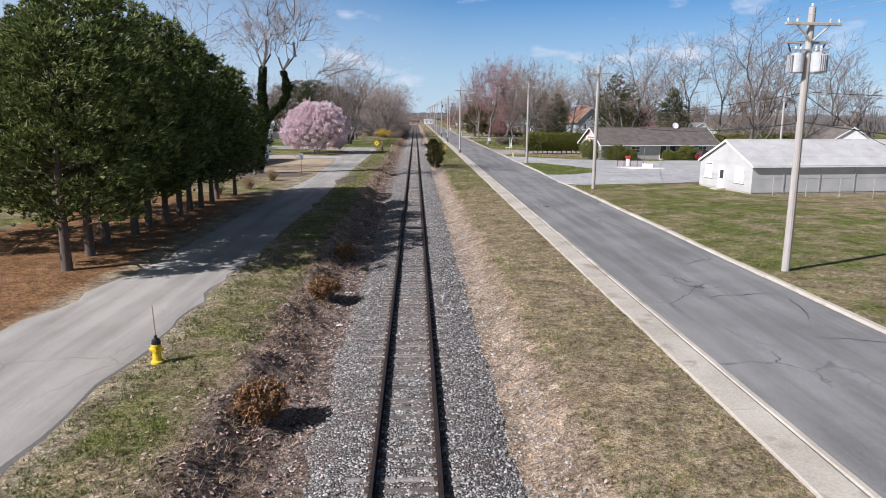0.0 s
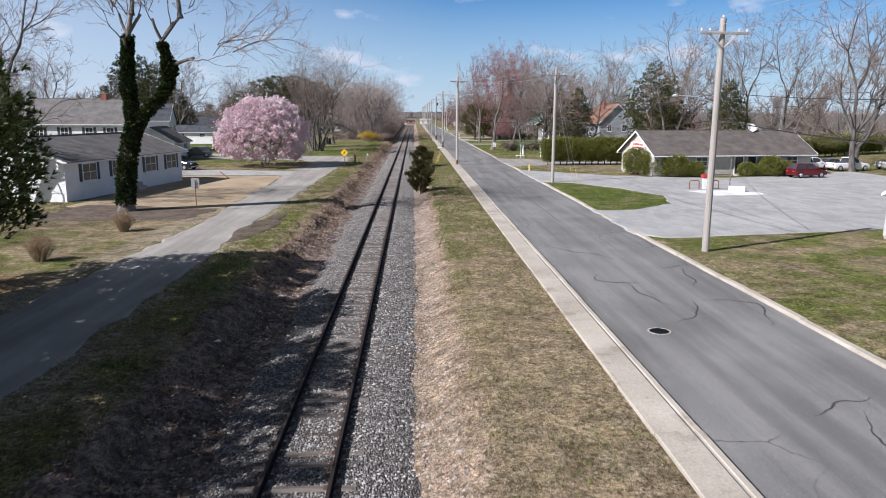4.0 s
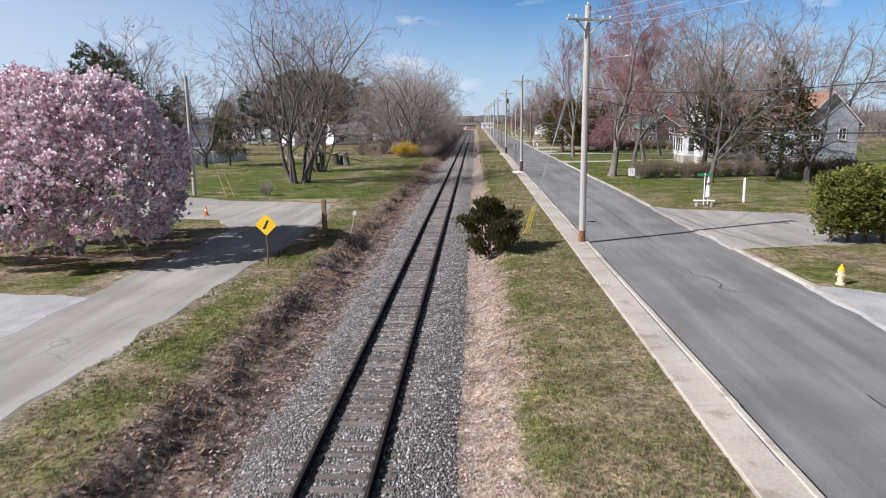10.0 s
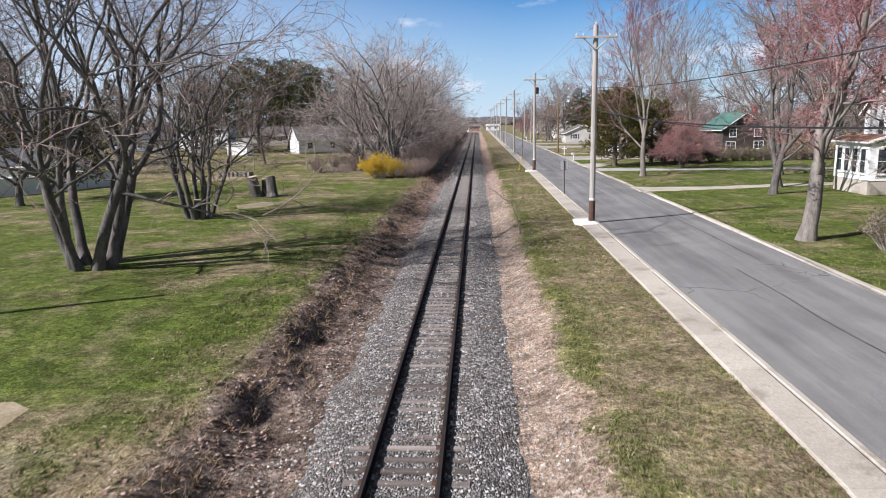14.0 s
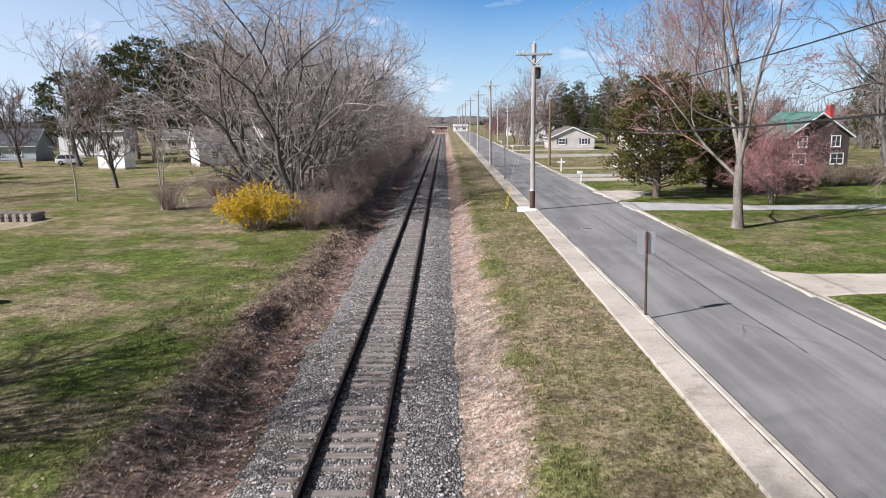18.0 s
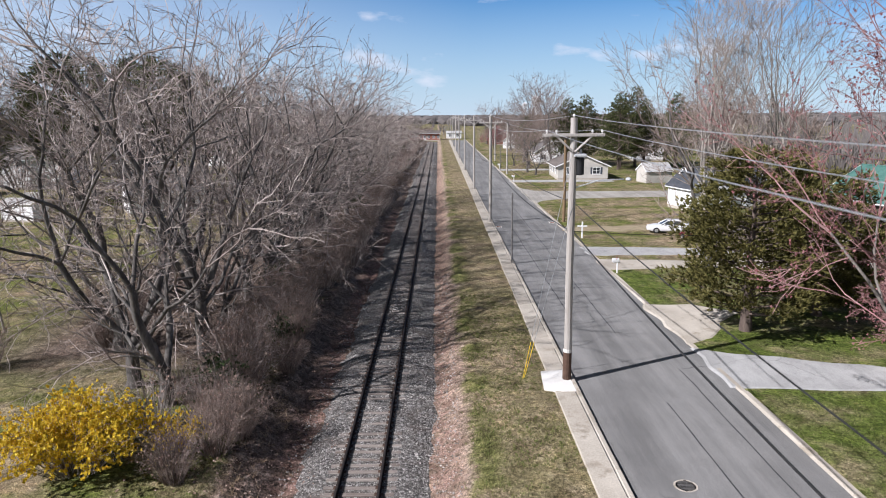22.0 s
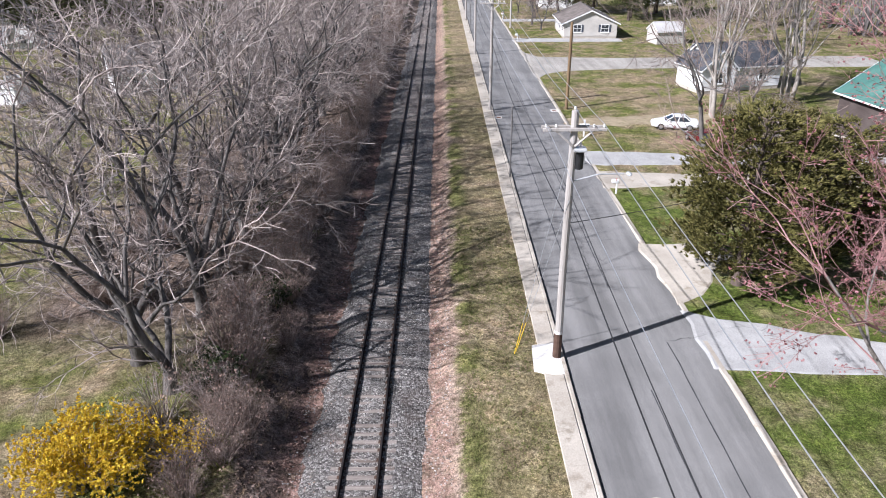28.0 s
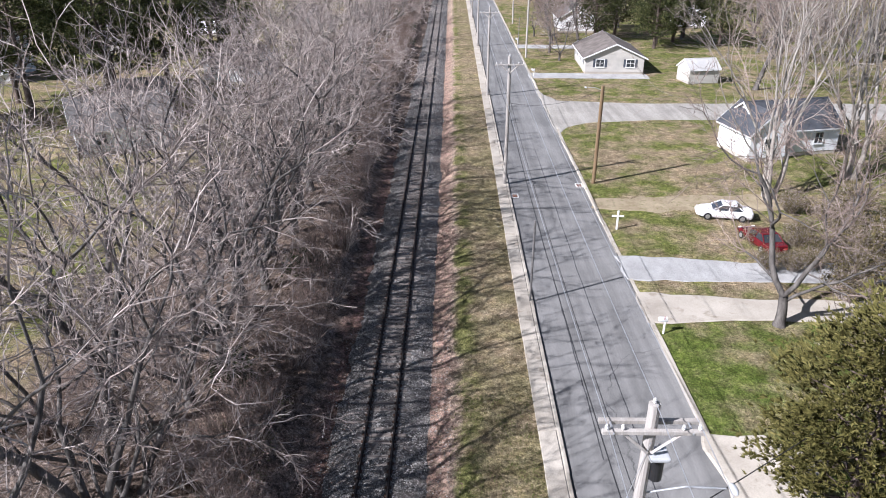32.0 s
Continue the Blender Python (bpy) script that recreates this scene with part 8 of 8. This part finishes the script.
# ---- tar lines and patches on the road ----
TAR = mat("tar_seal", (0.045, 0.045, 0.047), (0.075, 0.075, 0.078), 2, 20, 0.7, 0.1)
for k, (x, y0, y1) in enumerate([(13.1, 140, 178), (13.0, 205, 236), (13.2, 246, 300), (12.9, 84, 118), (14.9, 180, 240), (11.2, 250, 284)]):
    s = Soup()
    n = int((y1 - y0) / 1.0)
    for i in range(n + 1):
        y = y0 + (y1 - y0) * i / n
        xx = x + 0.10 * noise.noise((y * 0.25, k, 0)) + 0.04 * noise.noise((y * 1.1, k, 3))
        w = max(0.004, 0.03 + 0.022 * noise.noise((y * 0.9, k, 8)))
        s.v += [Vector((xx - w, y, ROAD_Z + 0.005)), Vector((xx + w, y, ROAD_Z + 0.005))]
    s.f = [(2 * i, 2 * i + 1, 2 * i + 3, 2 * i + 2) for i in range(n)]
    tagged(new("tar_seam", s.mesh("tar_seam", TAR)), "dark tar-filled seam along the road", "road seam", kind="structure")
crn = random.Random(14)
for x, y, a, ln in ((13.8, 24, 0.3, 5), (14.8, 26, 1.2, 4), (15.2, 22.5, 0.1, 5), (12.4, 29, 1.5, 4), (13.6, 36, 0.4, 4), (12.9, 62, 1.4, 5), (14.2, 63, 0.3, 6), (13.1, 66, 2.6, 4), (15.0, 65, 1.0, 5), (14.6, 69, 0.2, 4), (13.0, 71, 1.7, 6), (12.2, 60, 1.5, 4), (15.4, 74, 0.7, 4), (13.9, 47, 1.4, 6), (12.6, 52, 0.5, 3), (14.4, 128, 1.5, 7), (12.2, 108, 1.4, 6), (13.8, 98, 1.6, 5)):
    s, p, prev = Soup(), Vector((x, y, ROAD_Z + 0.005)), None
    n = int(ln / 0.22)
    for i in range(n):
        a += crn.uniform(-0.5, 0.5)
        d = Vector((math.cos(a), math.sin(a), 0))
        w = Vector((-d.y, d.x, 0)) * (0.028 + 0.02 * crn.random()) * math.sin(math.pi * (i + 0.6) / (n + 0.2))
        s.v += [p - w, p + w]
        p = p + d * 0.22
        p.x = min(max(p.x, 9.6), 16.4)
    s.f = [(2 * i, 2 * i + 1, 2 * i + 3, 2 * i + 2) for i in range(n - 1)]
    tagged(new("tar_seam", s.mesh("tar_seam", TAR)), "dark crooked crack sealed with tar in the road", "road seam", kind="structure")
lid(10.9, 148.3, 0.33, BLACK, "dark iron manhole cover in the road")
# gutter seam, widened in tar colour to paint the kerb's shadow on the road
gut = Soup()
for i in range(420):
    y = -20 + 1.1 * i
    w = 0.085 + 0.035 * noise.noise((y * 0.3, 1, 0)) + 0.02 * noise.noise((y * 1.7, 2, 0))
    gut.v += [Vector((9.30, y, ROAD_Z + 0.004)), Vector((9.39 + w, y, ROAD_Z + 0.004))]
gut.f = [(2 * i, 2 * i + 1, 2 * i + 3, 2 * i + 2) for i in range(419)]
tagged(new("kerb_shadow_seam", gut.mesh("kerb_shadow_seam", TAR)), "dark seam with painted kerb shadow between kerb and road", "road seam", kind="structure")

joint = Soup()
for i in range(520):
    y = -20 + 0.9 * i
    w = max(0.008, 0.028 + 0.012 * noise.noise((y * 0.4, 5, 0)))
    joint.v += [Vector((9.10, y, 0.431)), Vector((9.10 + w, y, 0.431))]
joint.f = [(2 * i, 2 * i + 1, 2 * i + 3, 2 * i + 2) for i in range(519)]
tagged(new("kerb_joint", joint.mesh("kerb_joint", TAR)), "dark open joint between gutter slabs and kerb lip", "road seam", kind="structure")

# ---- loose leaves, grass and weeds ----
lit = Soup()
for _ in range(34000):
    y = 6 + 250 * rng.random() ** 1.2
    u = rng.random()
    x = -3.9 + 1.0 * rng.standard_normal() if u < 0.72 else rng.uniform(2.6, 4.3) if u < 0.9 else rng.uniform(-8.3, -4.5)
    if x > 4.6 or (-1.3 < x < 2.3) or x < -8.6:
        continue
    z = max(ground_z(x, y), bed_z(x) if abs(x) < 2.7 else -9) + 0.012
    a, r, t1, t2 = rng.uniform(0, 6.28), rng.uniform(0.03, 0.075), rng.uniform(-0.03, 0.05), rng.uniform(-0.03, 0.05)
    ca, sa = math.cos(a) * r, math.sin(a) * r
    base = len(lit.v)
    lit.v += [Vector((x + ca, y + sa, z + t1)), Vector((x - sa * 0.6, y + ca * 0.6, z)), Vector((x - ca, y - sa, z + t2)), Vector((x + sa * 0.6, y - ca * 0.6, z + 0.01))]
    lit.f.append((base, base + 1, base + 2, base + 3))
tagged(new("fallen_leaves", lit.mesh("fallen_leaves", LEAF_LITTER)), "dry brown leaves lying along the railway banks", "leaves", kind="stuff")
gr = Soup()
for _ in range(70000):
    y = 5 + 250 * rng.random() ** 1.2
    u = rng.random()
    x = 4.5 + 0.35 * rng.standard_normal() if u < 0.1 else rng.uniform(4.4, 8.15) if u < 0.55 else rng.uniform(-8.2, -5.0) if u < 0.85 else rng.uniform(17.1, 21)
    if x > 17 and (77 < y < 90 or 112 < y < 156 or 210 < y < 217 or 236 < y < 253):
        continue
    if y < 72 and 4 < x < 9 and rng.random() < 0.7:
        continue
    dens = noise.noise((x * 0.5, y * 0.5, 2.2))
    if dens < rng.uniform(-0.5, 0.25):
        continue
    z = ground_z(x, y)
    for _k in range(5):
        a, h = rng.uniform(0, 6.28), rng.uniform(0.05, 0.13)
        p = Vector((x + rng.uniform(-0.07, 0.07), y + rng.uniform(-0.07, 0.07), z - 0.01))
        sd = Vector((math.cos(a), math.sin(a), 0)) * 0.016
        gr.tri(p - sd, p + sd, p + Vector((rng.uniform(-0.06, 0.06), rng.uniform(-0.06, 0.06), h)))
tagged(new("grass", gr.mesh("grass", GRASS)), "short mown grass tufts on verge and lawn", "grass", kind="stuff")
wd = Soup()
wrn = random.Random(4)
for _ in range(2400):
    y = 6 + 232 * wrn.random()
    x = -4.3 + wrn.gauss(0, 0.5)
    p = Vector((x, y, ground_z(x, y)))
    for _k in range(9):
        d = rnd_dir(wrn, 0.6)
        wd.cone(p, p + d * wrn.uniform(0.15, 0.45), 0.008)
tagged(new("dead_weeds", wd.mesh("dead_weeds", DRY)), "dead brown weed stems along the bank", "weeds", kind="stuff")
scrap = [(-3.0, 47.5), (-4.2, 59.0), (-3.4, 66.2), (-5.5, 41.0), (-2.8, 28.0)]
for k, (x, y) in enumerate(scrap):
    s = Soup()
    c = Vector((x, y, ground_z(x, y) + 0.03))
    s.v = [c + Vector((0.16, 0, 0.02)), c + Vector((0.02, 0.15, 0.07)), c + Vector((-0.15, 0.02, 0)), c + Vector((-0.02, -0.13, 0.05)), c + Vector((0, 0, 0.08))]
    s.f = [(0, 1, 4), (1, 2, 4), (2, 3, 4), (3, 0, 4)]
    tagged(new("paper_scrap", s.mesh("paper_scrap", TRIM)), "crumpled white paper scrap on the bank", "litter")
